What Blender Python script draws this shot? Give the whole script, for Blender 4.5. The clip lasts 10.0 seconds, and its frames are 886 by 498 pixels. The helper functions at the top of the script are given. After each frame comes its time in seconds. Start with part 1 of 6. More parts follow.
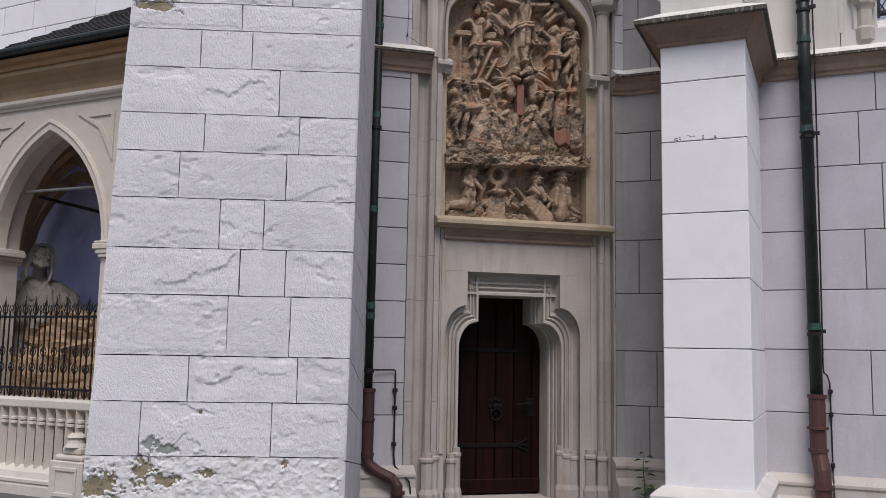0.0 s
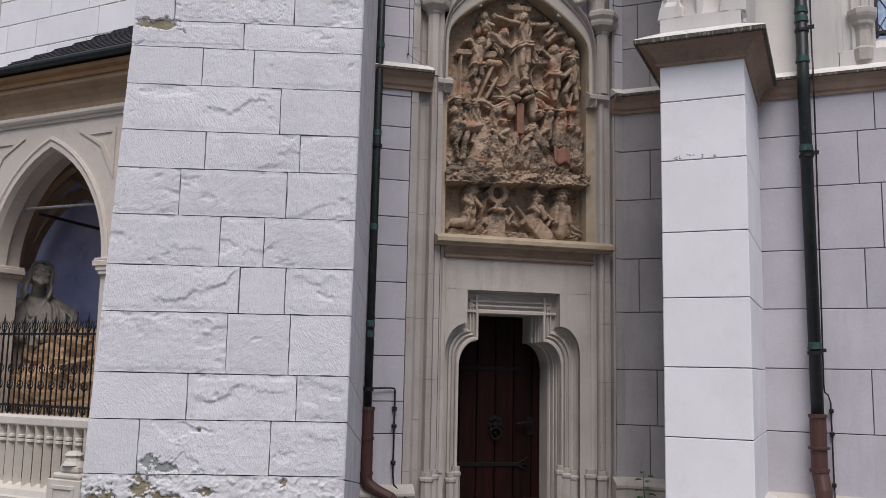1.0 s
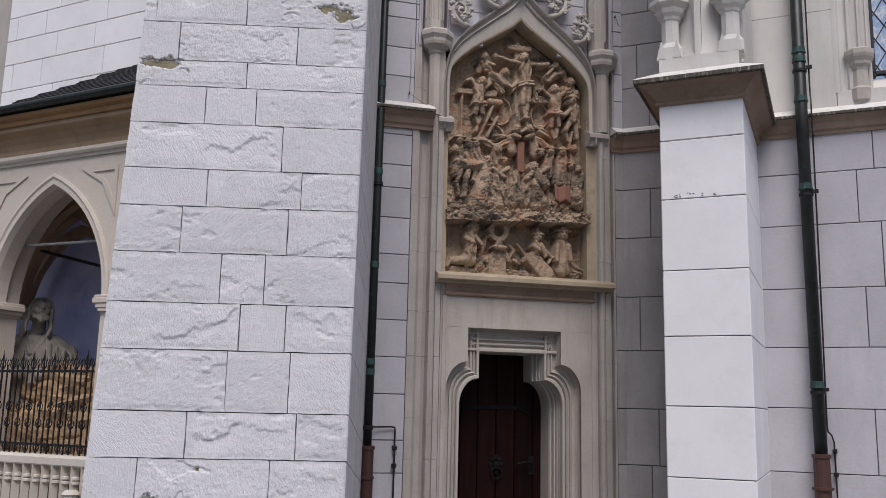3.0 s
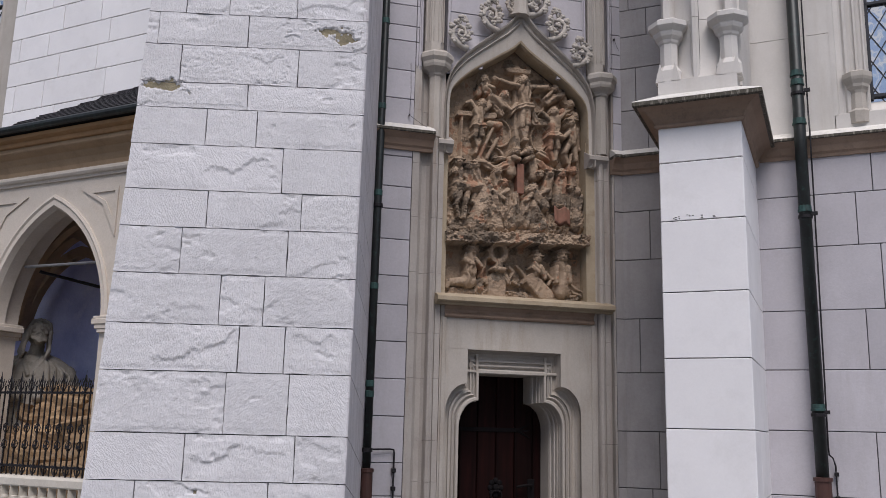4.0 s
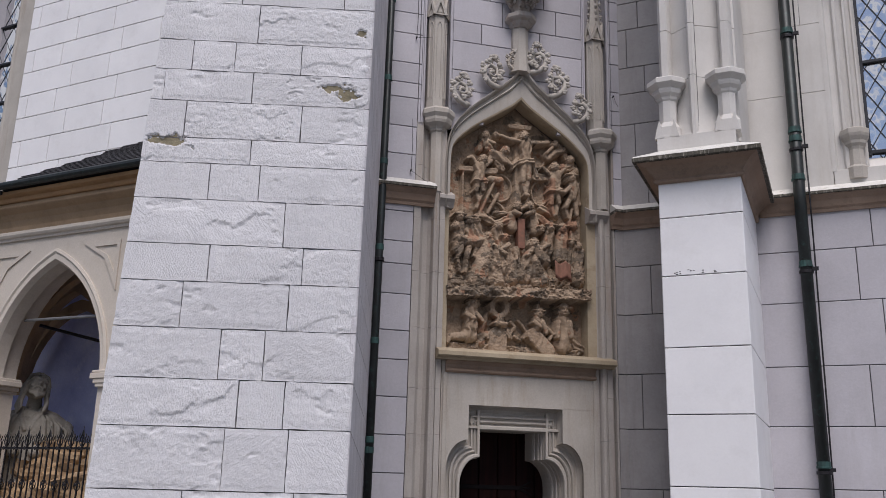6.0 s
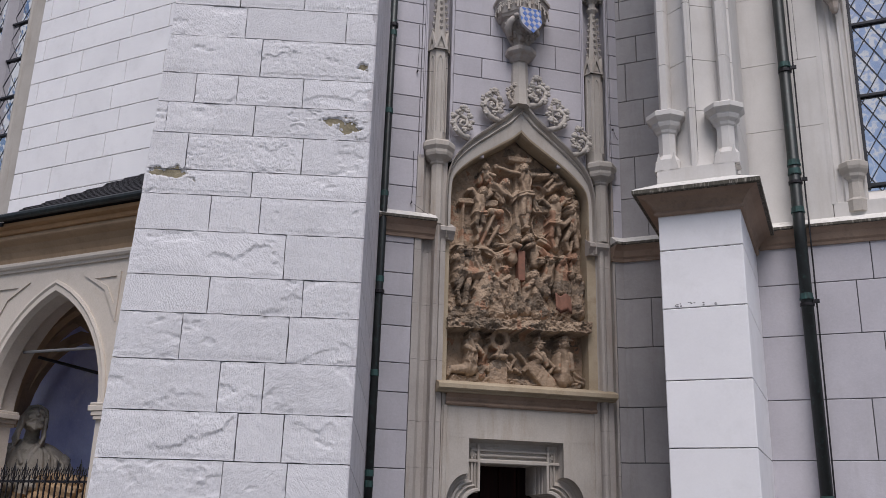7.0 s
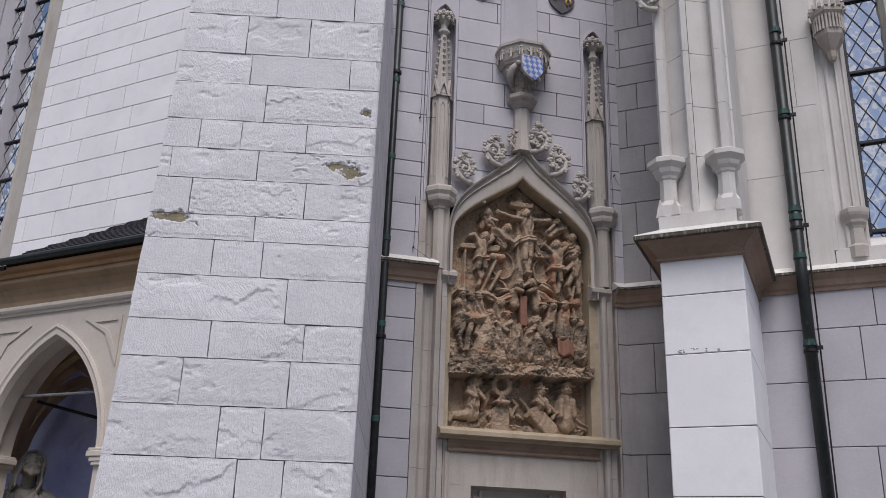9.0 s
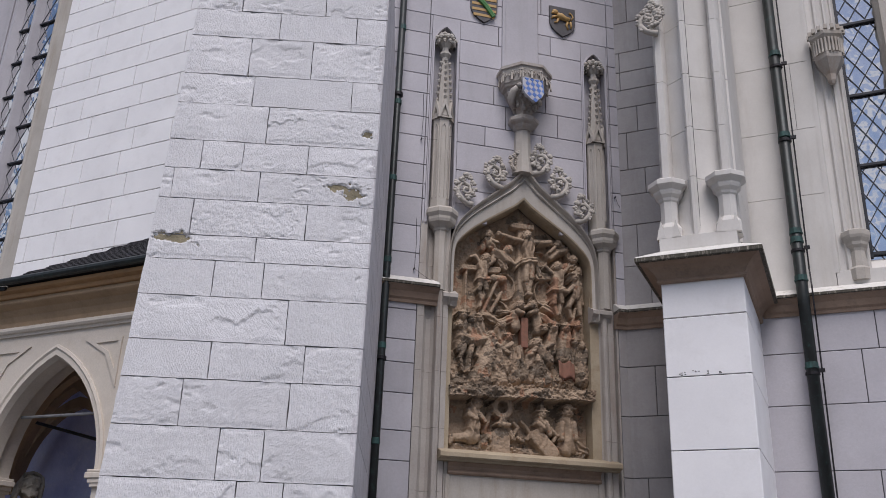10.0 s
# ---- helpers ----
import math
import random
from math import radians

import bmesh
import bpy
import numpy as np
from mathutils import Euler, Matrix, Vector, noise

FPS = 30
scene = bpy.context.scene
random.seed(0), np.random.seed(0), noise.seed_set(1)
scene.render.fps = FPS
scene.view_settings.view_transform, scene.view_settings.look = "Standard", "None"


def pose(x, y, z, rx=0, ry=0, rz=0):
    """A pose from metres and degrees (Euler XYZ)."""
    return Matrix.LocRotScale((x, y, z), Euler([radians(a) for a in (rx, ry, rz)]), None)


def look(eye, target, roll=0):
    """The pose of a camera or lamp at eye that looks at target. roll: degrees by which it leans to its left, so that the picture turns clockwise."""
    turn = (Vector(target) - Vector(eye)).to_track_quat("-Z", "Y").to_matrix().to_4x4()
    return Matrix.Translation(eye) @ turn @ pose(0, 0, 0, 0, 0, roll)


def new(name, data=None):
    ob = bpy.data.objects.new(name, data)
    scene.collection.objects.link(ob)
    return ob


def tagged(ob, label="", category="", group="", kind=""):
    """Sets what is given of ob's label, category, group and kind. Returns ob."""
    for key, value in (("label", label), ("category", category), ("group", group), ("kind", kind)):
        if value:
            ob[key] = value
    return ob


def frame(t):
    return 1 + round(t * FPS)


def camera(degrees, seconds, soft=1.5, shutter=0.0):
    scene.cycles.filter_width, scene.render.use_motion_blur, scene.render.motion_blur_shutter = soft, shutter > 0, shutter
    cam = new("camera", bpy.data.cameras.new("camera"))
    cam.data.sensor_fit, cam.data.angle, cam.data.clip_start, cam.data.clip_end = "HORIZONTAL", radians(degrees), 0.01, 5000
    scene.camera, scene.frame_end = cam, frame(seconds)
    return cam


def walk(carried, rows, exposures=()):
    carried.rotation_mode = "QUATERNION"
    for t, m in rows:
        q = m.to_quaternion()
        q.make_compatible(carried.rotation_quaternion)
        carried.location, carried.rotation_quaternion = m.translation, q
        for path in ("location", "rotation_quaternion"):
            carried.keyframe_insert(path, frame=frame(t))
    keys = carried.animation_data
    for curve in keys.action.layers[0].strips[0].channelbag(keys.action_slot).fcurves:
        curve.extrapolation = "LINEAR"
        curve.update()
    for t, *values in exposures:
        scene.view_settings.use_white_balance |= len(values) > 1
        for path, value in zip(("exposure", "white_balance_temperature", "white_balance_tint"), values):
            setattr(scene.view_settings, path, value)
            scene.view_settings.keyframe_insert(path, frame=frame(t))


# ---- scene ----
FOV = 52.75
cam = camera(FOV, 10.0, soft=0.8)
walk(cam, [
    (0, pose(0, 0, 1.6, 96.658, -1.019, -0.000)),
    (0.5, pose(0, 0, 1.6, 97.219, -1.138, -0.023)),
    (1, pose(0, 0, 1.6, 97.813, -1.164, -0.019)),
    (1.5, pose(0, 0, 1.6, 98.366, -1.218, -0.016)),
    (2, pose(0, 0, 1.6, 99.002, -1.245, -0.027)),
    (2.5, pose(0, 0, 1.6, 99.610, -1.257, -0.006)),
    (4, pose(0, 0, 1.6, 101.610, -1.366, -0.034)),
    (4.5, pose(0, 0, 1.6, 102.418, -1.396, -0.069)),
    (5, pose(0, 0, 1.6, 103.330, -1.434, -0.050)),
    (5.5, pose(0, 0, 1.6, 104.144, -1.466, -0.008)),
    (7, pose(0, 0, 1.6, 107.152, -1.577, 0.001)),
    (7.5, pose(0, 0, 1.6, 108.039, -1.664, -0.013)),
    (8, pose(0, 0, 1.6, 108.904, -1.704, 0.030)),
    (8.5, pose(0, 0, 1.6, 109.533, -1.737, 0.053)),
    (9, pose(0, 0, 1.6, 110.024, -1.790, 0.058)),
    (9.5, pose(0, 0, 1.6, 110.616, -1.787, 0.062)),
    (10, pose(0, 0, 1.6, 111.399, -1.939, 0.064)),
], exposures=[(0.0, -0.06, 6230, 15), (10.0, -0.11, 6120, 15)])

# ---- world and light: bright overcast, softly brighter from high in front ----
world = bpy.data.worlds.new("sky")
scene.world = world
world.use_nodes = True
wn = world.node_tree.nodes
sky = wn.new("ShaderNodeTexSky")
sky.sky_type = "NISHITA"
sky.sun_disc = False
SUN_EL, SUN_AZ = radians(57), radians(175)      # azimuth clockwise from +y
sky.sun_elevation, sky.sun_rotation = SUN_EL, SUN_AZ
sky.air_density, sky.dust_density, sky.ozone_density = 1.0, 1.3, 1.0
wl = world.node_tree.links
wc, wt, wr, wm = wn.new("ShaderNodeTexCoord"), wn.new("ShaderNodeTexNoise"), wn.new("ShaderNodeValToRGB"), wn.new("ShaderNodeMix")
wt.inputs["Scale"].default_value, wt.inputs["Detail"].default_value, wt.inputs["Distortion"].default_value = 8.0, 8, 0.5
wr.color_ramp.elements[0].position, wr.color_ramp.elements[1].position = 0.50, 0.58
wm.data_type = "RGBA"
wm.inputs[7].default_value = (7.0, 7.1, 7.3, 1)          # broken white cloud
wl.new(wc.outputs["Generated"], wt.inputs["Vector"])
wl.new(wt.outputs["Fac"], wr.inputs[0])
wl.new(wr.outputs[0], wm.inputs[0])
wl.new(sky.outputs[0], wm.inputs[6])
wl.new(wm.outputs[2], wn["Background"].inputs[0])
wn["Background"].inputs[1].default_value = 0.086
sun = new("sun", bpy.data.lights.new("sun", "SUN"))
sun.data.energy, sun.data.angle, sun.data.color = 2.95, radians(34), (1.0, 0.935, 0.865)
sun_from = Vector((math.sin(SUN_AZ) * math.cos(SUN_EL), math.cos(SUN_AZ) * math.cos(SUN_EL), math.sin(SUN_EL)))
sun.matrix_world = look(sun_from * 60, (0, 0, 0))


# ---- materials ----
def shader(name, rough=0.8, metal=0.0):
    m = bpy.data.materials.new(name)
    m.use_nodes = True
    b = m.node_tree.nodes["Principled BSDF"]
    b.inputs["Roughness"].default_value, b.inputs["Metallic"].default_value = rough, metal
    return m, m.node_tree.nodes, m.node_tree.links, b


def noise_tex(n, l, scale, detail=6, rough=0.6, stretch=(1, 1, 1), seedful=False):
    g = n.new("ShaderNodeNewGeometry")
    mp = n.new("ShaderNodeMapping")
    mp.inputs["Scale"].default_value = stretch
    l.new(g.outputs["Position"], mp.inputs["Vector"])
    t = n.new("ShaderNodeTexNoise")
    t.inputs["Scale"].default_value, t.inputs["Detail"].default_value, t.inputs["Roughness"].default_value = scale, detail, rough
    l.new(mp.outputs[0], t.inputs["Vector"])
    return t.outputs["Fac"]


def ramp(n, l, fac, stops):
    r = n.new("ShaderNodeValToRGB")
    e = r.color_ramp.elements
    while len(e) < len(stops):
        e.new(0.5)
    for k, (p, c) in zip(e, stops):
        k.position, k.color = p, (*c, 1)
    l.new(fac, r.inputs[0])
    return r.outputs[0]


def mixc(n, l, fac, a, b, mode="MIX"):
    x = n.new("ShaderNodeMix")
    x.data_type, x.blend_type = "RGBA", mode
    for key, v in ((0, fac), (6, a), (7, b)):
        if isinstance(v, (int, float)):
            x.inputs[key].default_value = v
        elif isinstance(v, tuple):
            x.inputs[key].default_value = (*v, 1)
        else:
            l.new(v, x.inputs[key])
    return x.outputs[2]


def bump(n, l, b, fac, strength, dist=0.01, below=None):
    x = n.new("ShaderNodeBump")
    x.inputs["Strength"].default_value, x.inputs["Distance"].default_value = strength, dist
    l.new(fac, x.inputs["Height"])
    if below is not None:
        l.new(below, x.inputs["Normal"])
    l.new(x.outputs[0], b.inputs["Normal"])
    return x.outputs[0]


def stone(name, light, dark, stain=None, stain_amount=0.5, big=1.3, fine=60, rough=0.85, relief=0.35, piece=0.06, streak=0.0, tool=0.0, grain=0.12):
    """Painted or bare stone: two-scale colour change, stains, fine relief; tool: depth of chisel strokes."""
    m, n, l, b = shader(name, rough)
    c = ramp(n, l, noise_tex(n, l, big), [(0.3, dark), (0.68, light)])
    if stain:
        st = (1, 1, 0.14) if streak else (1, 1, 1)
        f = ramp(n, l, noise_tex(n, l, big * 2.3, 8, 0.7, st), [(0.52, (0, 0, 0)), (0.72, (stain_amount,) * 3)])
        c = mixc(n, l, f, c, stain)
    f2 = ramp(n, l, noise_tex(n, l, fine, 4, 0.7), [(0.25, (1 - grain,) * 3), (0.75, (1 + grain * 0.4,) * 3)])
    c = mixc(n, l, 1.0, c, f2, "MULTIPLY")
    if piece:
        o = n.new("ShaderNodeObjectInfo")
        v = ramp(n, l, o.outputs["Random"], [(0, (1 - piece,) * 3), (1, (1.0, 1.0, 1.0))])
        c = mixc(n, l, 1.0, c, v, "MULTIPLY")
    l.new(c, b.inputs["Base Color"])
    h = bump(n, l, b, noise_tex(n, l, fine, 5, 0.65), relief, 0.006)
    if tool:
        o = n.new("ShaderNodeObjectInfo")
        g = n.new("ShaderNodeNewGeometry")
        ma = n.new("ShaderNodeMath")
        ma.operation = "MULTIPLY_ADD"
        ma.inputs[1].default_value, ma.inputs[2].default_value = 1.4, -0.7
        l.new(o.outputs["Random"], ma.inputs[0])
        rot = n.new("ShaderNodeVectorRotate")
        rot.rotation_type = "Y_AXIS"
        l.new(g.outputs["Position"], rot.inputs["Vector"])
        l.new(ma.outputs[0], rot.inputs["Angle"])
        mp = n.new("ShaderNodeMapping")
        mp.inputs["Scale"].default_value = (1.0, 0.3, 0.16)
        l.new(rot.outputs[0], mp.inputs["Vector"])
        t = n.new("ShaderNodeTexNoise")
        t.inputs["Scale"].default_value, t.inputs["Detail"].default_value, t.inputs["Distortion"].default_value = 105, 5, 1.2
        l.new(mp.outputs[0], t.inputs["Vector"])
        h = bump(n, l, b, t.outputs["Fac"], tool, 0.011, h)
        bump(n, l, b, noise_tex(n, l, 16, 8, 0.72), 0.55, 0.014, h)
    return m


# One limewash in several tones; this copy is dimmed for walls in shade.
LIME = stone("smooth_limewash_dimmed", (0.56, 0.54, 0.575), (0.46, 0.44, 0.47), (0.38, 0.36, 0.36), 0.5, 1.1, 38, 0.85, 0.3, 0.16, 1.0, 0.0, 0.08)
# Warm grey corner stone, darkened further to hold the pier's shade.
LIME_GREY = stone("bare_grey_ashlar_shaded", (0.455, 0.435, 0.43), (0.36, 0.34, 0.335), (0.27, 0.25, 0.24), 0.5, 1.6, 30, 0.88, 0.5, 0.16, 1.0, 0.0, 0.09)
# Same limewash made lighter, to stand for light on pier and choir wall.
LIME_BRIGHT = stone("smooth_limewash_lit", (0.88, 0.87, 0.88), (0.81, 0.80, 0.815), (0.62, 0.605, 0.60), 0.28, 1.3, 45, 0.85, 0.08, 0.06, 0.0, 0.0, 0.035)
# Tooled face of the buttress, also raised to the lit tone.
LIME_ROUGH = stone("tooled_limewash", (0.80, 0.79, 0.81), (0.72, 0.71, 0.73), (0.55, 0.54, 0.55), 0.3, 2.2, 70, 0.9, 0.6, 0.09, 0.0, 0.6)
# Tooled limewash with streaks, darkened for the side turned from the light.
LIME_FLANK = stone("streaked_shaded_flank_limewash", (0.76, 0.735, 0.765), (0.62, 0.595, 0.62), (0.36, 0.335, 0.335), 0.5, 3.0, 40, 0.9, 0.8, 0.08, 1.0, 0.7)
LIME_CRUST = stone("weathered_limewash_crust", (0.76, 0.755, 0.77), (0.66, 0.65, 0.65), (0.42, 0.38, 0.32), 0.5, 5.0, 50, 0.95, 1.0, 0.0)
JOINT = stone("dark_joint_mortar", (0.15, 0.145, 0.15), (0.09, 0.085, 0.09), None, 0, 3, 80, 0.95, 0.2, 0)
CREAM = stone("cream_sandstone", (0.46, 0.425, 0.39), (0.36, 0.325, 0.295), (0.30, 0.21, 0.145), 0.7, 1.9, 55, 0.85, 0.2, 0.0, 1.0)
CREAM_PALE = stone("pale_moulded_stone", (0.51, 0.475, 0.43), (0.41, 0.375, 0.335), (0.31, 0.24, 0.17), 0.55, 1.7, 55, 0.85, 0.2, 0.0, 1.0)
OCHRE = stone("ochre_sandstone", (0.45, 0.375, 0.27), (0.36, 0.29, 0.20), (0.22, 0.155, 0.09), 0.6, 3.0, 60, 0.9, 0.4, 0.0)
SAND = stone("brown_relief_sandstone", (0.41, 0.31, 0.22), (0.285, 0.205, 0.14), (0.14, 0.115, 0.095), 0.6, 4.0, 70, 0.9, 0.5, 0.0)
SAND_DARK = stone("grimy_relief_sandstone", (0.22, 0.165, 0.115), (0.13, 0.10, 0.075), (0.42, 0.37, 0.30), 0.5, 9.0, 70, 0.95, 0.7, 0.0)
ROSE = stone("rose_tinted_sandstone", (0.38, 0.225, 0.14), (0.27, 0.155, 0.10), (0.16, 0.11, 0.08), 0.6, 7.0, 70, 0.9, 0.5, 0.0)
RED = stone("faded_red_paint_on_stone", (0.27, 0.125, 0.085), (0.19, 0.10, 0.07), (0.17, 0.11, 0.08), 0.7, 14.0, 70, 0.9, 0.3, 0.0)
DRIP = stone("black_streaked_drip_edge", (0.10, 0.09, 0.07), (0.05, 0.045, 0.035), (0.55, 0.51, 0.44), 0.95, 22.0, 60, 0.9, 0.3, 0.0, 1.0)
WEATHER = stone("rain_washed_ledge", (0.74, 0.72, 0.68), (0.62, 0.60, 0.555), (0.34, 0.32, 0.27), 0.6, 6.0, 60, 0.9, 0.4, 0.0, 1.0)
SOFFIT = stone("grey_brown_string_stone", (0.37, 0.265, 0.195), (0.27, 0.19, 0.14), (0.15, 0.115, 0.09), 0.6, 3.0, 60, 0.9, 0.2, 0.0)
CHAPEL = stone("chapel_ochre_plaster", (0.655, 0.59, 0.52), (0.58, 0.52, 0.45), (0.44, 0.37, 0.28), 0.35, 1.5, 50, 0.88, 0.12, 0.0)
UPPER = stone("warm_white_pier_stone", (0.66, 0.635, 0.605), (0.57, 0.545, 0.515), (0.44, 0.40, 0.35), 0.4, 1.6, 45, 0.85, 0.12, 0.06, 1.0, 0.0, 0.05)
BALUSTER = stone("pale_balustrade_stone", (0.66, 0.62, 0.55), (0.58, 0.54, 0.475), (0.46, 0.40, 0.31), 0.4, 2.2, 50, 0.88, 0.12, 0.0)
# Aged ochre stone, browned to include the shade the eaves cast.
CORNICE = stone("aged_shaded_cornice_stone", (0.44, 0.31, 0.195), (0.34, 0.235, 0.145), (0.20, 0.14, 0.085), 0.5, 2.0, 50, 0.88, 0.15, 0.0, 0.0)
EAVES = stone("brown_painted_eaves", (0.42, 0.245, 0.115), (0.31, 0.175, 0.08), (0.18, 0.10, 0.05), 0.5, 2.0, 50, 0.8, 0.15, 0.0)
BLUE = stone("blue_painted_plaster", (0.62, 0.64, 0.88), (0.30, 0.32, 0.62), (0.72, 0.72, 0.84), 0.6, 1.3, 40, 0.9, 0.1, 0.0)
ROCK = stone("tan_grotto_rock", (0.52, 0.36, 0.205), (0.31, 0.20, 0.115), (0.60, 0.51, 0.40), 0.6, 3.4, 30, 0.95, 1.0, 0.3)
STATUE = stone("grey_statue_stone", (0.40, 0.37, 0.325), (0.29, 0.265, 0.225), (0.11, 0.10, 0.08), 0.55, 4.0, 50, 0.9, 0.2, 0.0)
GROUND = stone("grey_paving", (0.12, 0.117, 0.113), (0.085, 0.082, 0.08), (0.06, 0.058, 0.056), 0.5, 0.7, 30, 0.9, 0.5, 0.0)
MORTAR_LOSS = stone("bare_olive_mortar", (0.30, 0.26, 0.17), (0.19, 0.165, 0.11), (0.11, 0.11, 0.08), 0.7, 11.0, 60, 0.95, 1.0, 0.0)
MORTAR_GREEN = stone("grey_green_mortar", (0.33, 0.36, 0.33), (0.25, 0.28, 0.255), (0.15, 0.16, 0.14), 0.6, 12.0, 60, 0.95, 0.6, 0.0)
SLATE = stone("dark_roof_slate", (0.034, 0.031, 0.037), (0.018, 0.016, 0.02), (0.055, 0.05, 0.05), 0.4, 6.0, 60, 0.7, 0.4, 0.7)
PAINT_BLUE = stone("heraldic_blue_paint", (0.085, 0.18, 0.50), (0.065, 0.14, 0.42), None, 0, 9, 60, 0.6, 0.1, 0)
PAINT_WHITE = stone("heraldic_white_paint", (0.46, 0.46, 0.50), (0.36, 0.36, 0.40), None, 0, 9, 60, 0.6, 0.1, 0)
PAINT_GREEN = stone("heraldic_green_paint", (0.10, 0.27, 0.09), (0.07, 0.21, 0.06), None, 0, 9, 60, 0.6, 0.1, 0)
PAINT_GOLD = stone("heraldic_gold_paint", (0.50, 0.32, 0.12), (0.40, 0.24, 0.08), None, 0, 9, 60, 0.6, 0.1, 0)
PAINT_DARK = stone("heraldic_dark_paint", (0.085, 0.08, 0.085), (0.055, 0.05, 0.055), None, 0, 9, 60, 0.6, 0.1, 0)


def metal(name, light, dark, spots, rough=0.5, m_=0.6, amount=0.6, scale=9):
    m, n, l, b = shader(name, rough, m_)
    c = ramp(n, l, noise_tex(n, l, scale, 6, 0.6, (1, 1, 0.25)), [(0.35, dark), (0.7, light)])
    f = ramp(n, l, noise_tex(n, l, scale * 1.7, 8, 0.7), [(0.55, (0, 0, 0)), (0.75, (amount,) * 3)])
    l.new(mixc(n, l, f, c, spots), b.inputs["Base Color"])
    if m_ == 0:
        b.inputs["Specular IOR Level"].default_value = 0.15
    bump(n, l, b, noise_tex(n, l, 120), 0.15, 0.003)
    return m


COPPER = metal("dark_patinated_copper", (0.028, 0.034, 0.034), (0.014, 0.016, 0.016), (0.05, 0.12, 0.105), 0.45, 0.3, 0.5)
VERDIGRIS = metal("verdigris_copper", (0.04, 0.11, 0.10), (0.02, 0.04, 0.038), (0.015, 0.02, 0.02), 0.6, 0.2, 0.7, 20)
RUST = metal("red_brown_cast_iron", (0.085, 0.036, 0.027), (0.052, 0.023, 0.019), (0.05, 0.03, 0.028), 0.55, 0.1, 0.5)
IRON = metal("black_wrought_iron", (0.022, 0.02, 0.024), (0.012, 0.011, 0.013), (0.05, 0.03, 0.025), 0.5, 0.4, 0.3)
DOOR_IRON = metal("dull_black_door_iron", (0.010, 0.008, 0.009), (0.006, 0.005, 0.006), (0.016, 0.010, 0.009), 0.8, 0.0, 0.3)
GREYBAR = metal("grey_tie_rod", (0.30, 0.30, 0.31), (0.22, 0.22, 0.23), (0.15, 0.12, 0.1), 0.5, 0.3, 0.3)
LEAD = metal("dark_lead_came", (0.035, 0.037, 0.045), (0.02, 0.022, 0.028), (0.06, 0.06, 0.06), 0.5, 0.3, 0.3)


def wood():
    m, n, l, b = shader("dark_red_brown_oak", 0.6)
    c = ramp(n, l, noise_tex(n, l, 22, 8, 0.6, (1, 1, 0.06)), [(0.3, (0.005, 0.0013, 0.0012)), (0.55, (0.013, 0.0028, 0.0025)), (0.8, (0.027, 0.0055, 0.0045))])
    o = n.new("ShaderNodeObjectInfo")
    c = mixc(n, l, 1.0, c, ramp(n, l, o.outputs["Random"], [(0, (0.75,) * 3), (1, (1.1,) * 3)]), "MULTIPLY")
    l.new(c, b.inputs["Base Color"])
    bump(n, l, b, noise_tex(n, l, 70, 5, 0.6, (1, 1, 0.05)), 0.3, 0.003)
    b.inputs["Specular IOR Level"].default_value = 0.12
    return m


def glass():
    m, n, l, b = shader("old_leaded_glass", 0.06)
    l.new(ramp(n, l, noise_tex(n, l, 3), [(0.3, (0.02, 0.03, 0.05)), (0.7, (0.05, 0.065, 0.09))]), b.inputs["Base Color"])
    b.inputs["IOR"].default_value = 16.0
    bump(n, l, b, noise_tex(n, l, 3.2, 2), 0.5, 0.04)
    return m


def leaf():
    m, n, l, b = shader("green_leaf", 0.5)
    l.new(ramp(n, l, noise_tex(n, l, 20), [(0.3, (0.035, 0.10, 0.02)), (0.7, (0.07, 0.17, 0.035))]), b.inputs["Base Color"])
    return m


WOOD, GLASS, LEAF = wood(), glass(), leaf()

# ---- the planes of the building: x along the face, y into it, z up ----
DOORWALL = pose(0.5, 9.2, 0, 0, 0, 15)
SIDEWALL = pose(1.934, 9.584, 0, 0, 0, -23.5)
PIER = pose(2.61, 7.605, 0, 0, 0, -23.5)
BUTTRESS = pose(-0.63, 6.2, 0, 0, 0, 3.5)
CHAPELWALL = pose(-4.107, 9.781, 0, 0, 0, -26)
TOP = 12.5


# ---- builders ----
def thing(name, m, label, category="", group="", kind=""):
    ob = new(name)
    ob.empty_display_size = 0.1
    ob.matrix_world = m
    return tagged(ob, label, category, group, kind)


def mesh_of(name, bm, material, smooth=False):
    bmesh.ops.recalc_face_normals(bm, faces=bm.faces)
    me = bpy.data.meshes.new(name)
    bm.to_mesh(me)
    bm.free()
    me.materials.append(material)
    if smooth:
        for p in me.polygons:
            p.use_smooth = True
    return me


def part(name, bm, material, parent, label="", smooth=False):
    ob = new(name, mesh_of(name, bm, material, smooth))
    ob.parent = parent
    return tagged(ob, label)


def box(bm, x0, x1, y0, y1, z0, z1, bev=0.0):
    r = bmesh.ops.create_cube(bm, size=1, matrix=Matrix.LocRotScale(((x0 + x1) / 2, (y0 + y1) / 2, (z0 + z1) / 2), None, (x1 - x0, y1 - y0, z1 - z0)))
    if bev:
        es = list({e for v in r["verts"] for e in v.link_edges})
        bmesh.ops.bevel(bm, geom=es, offset=bev, segments=1, affect="EDGES")
    return bm


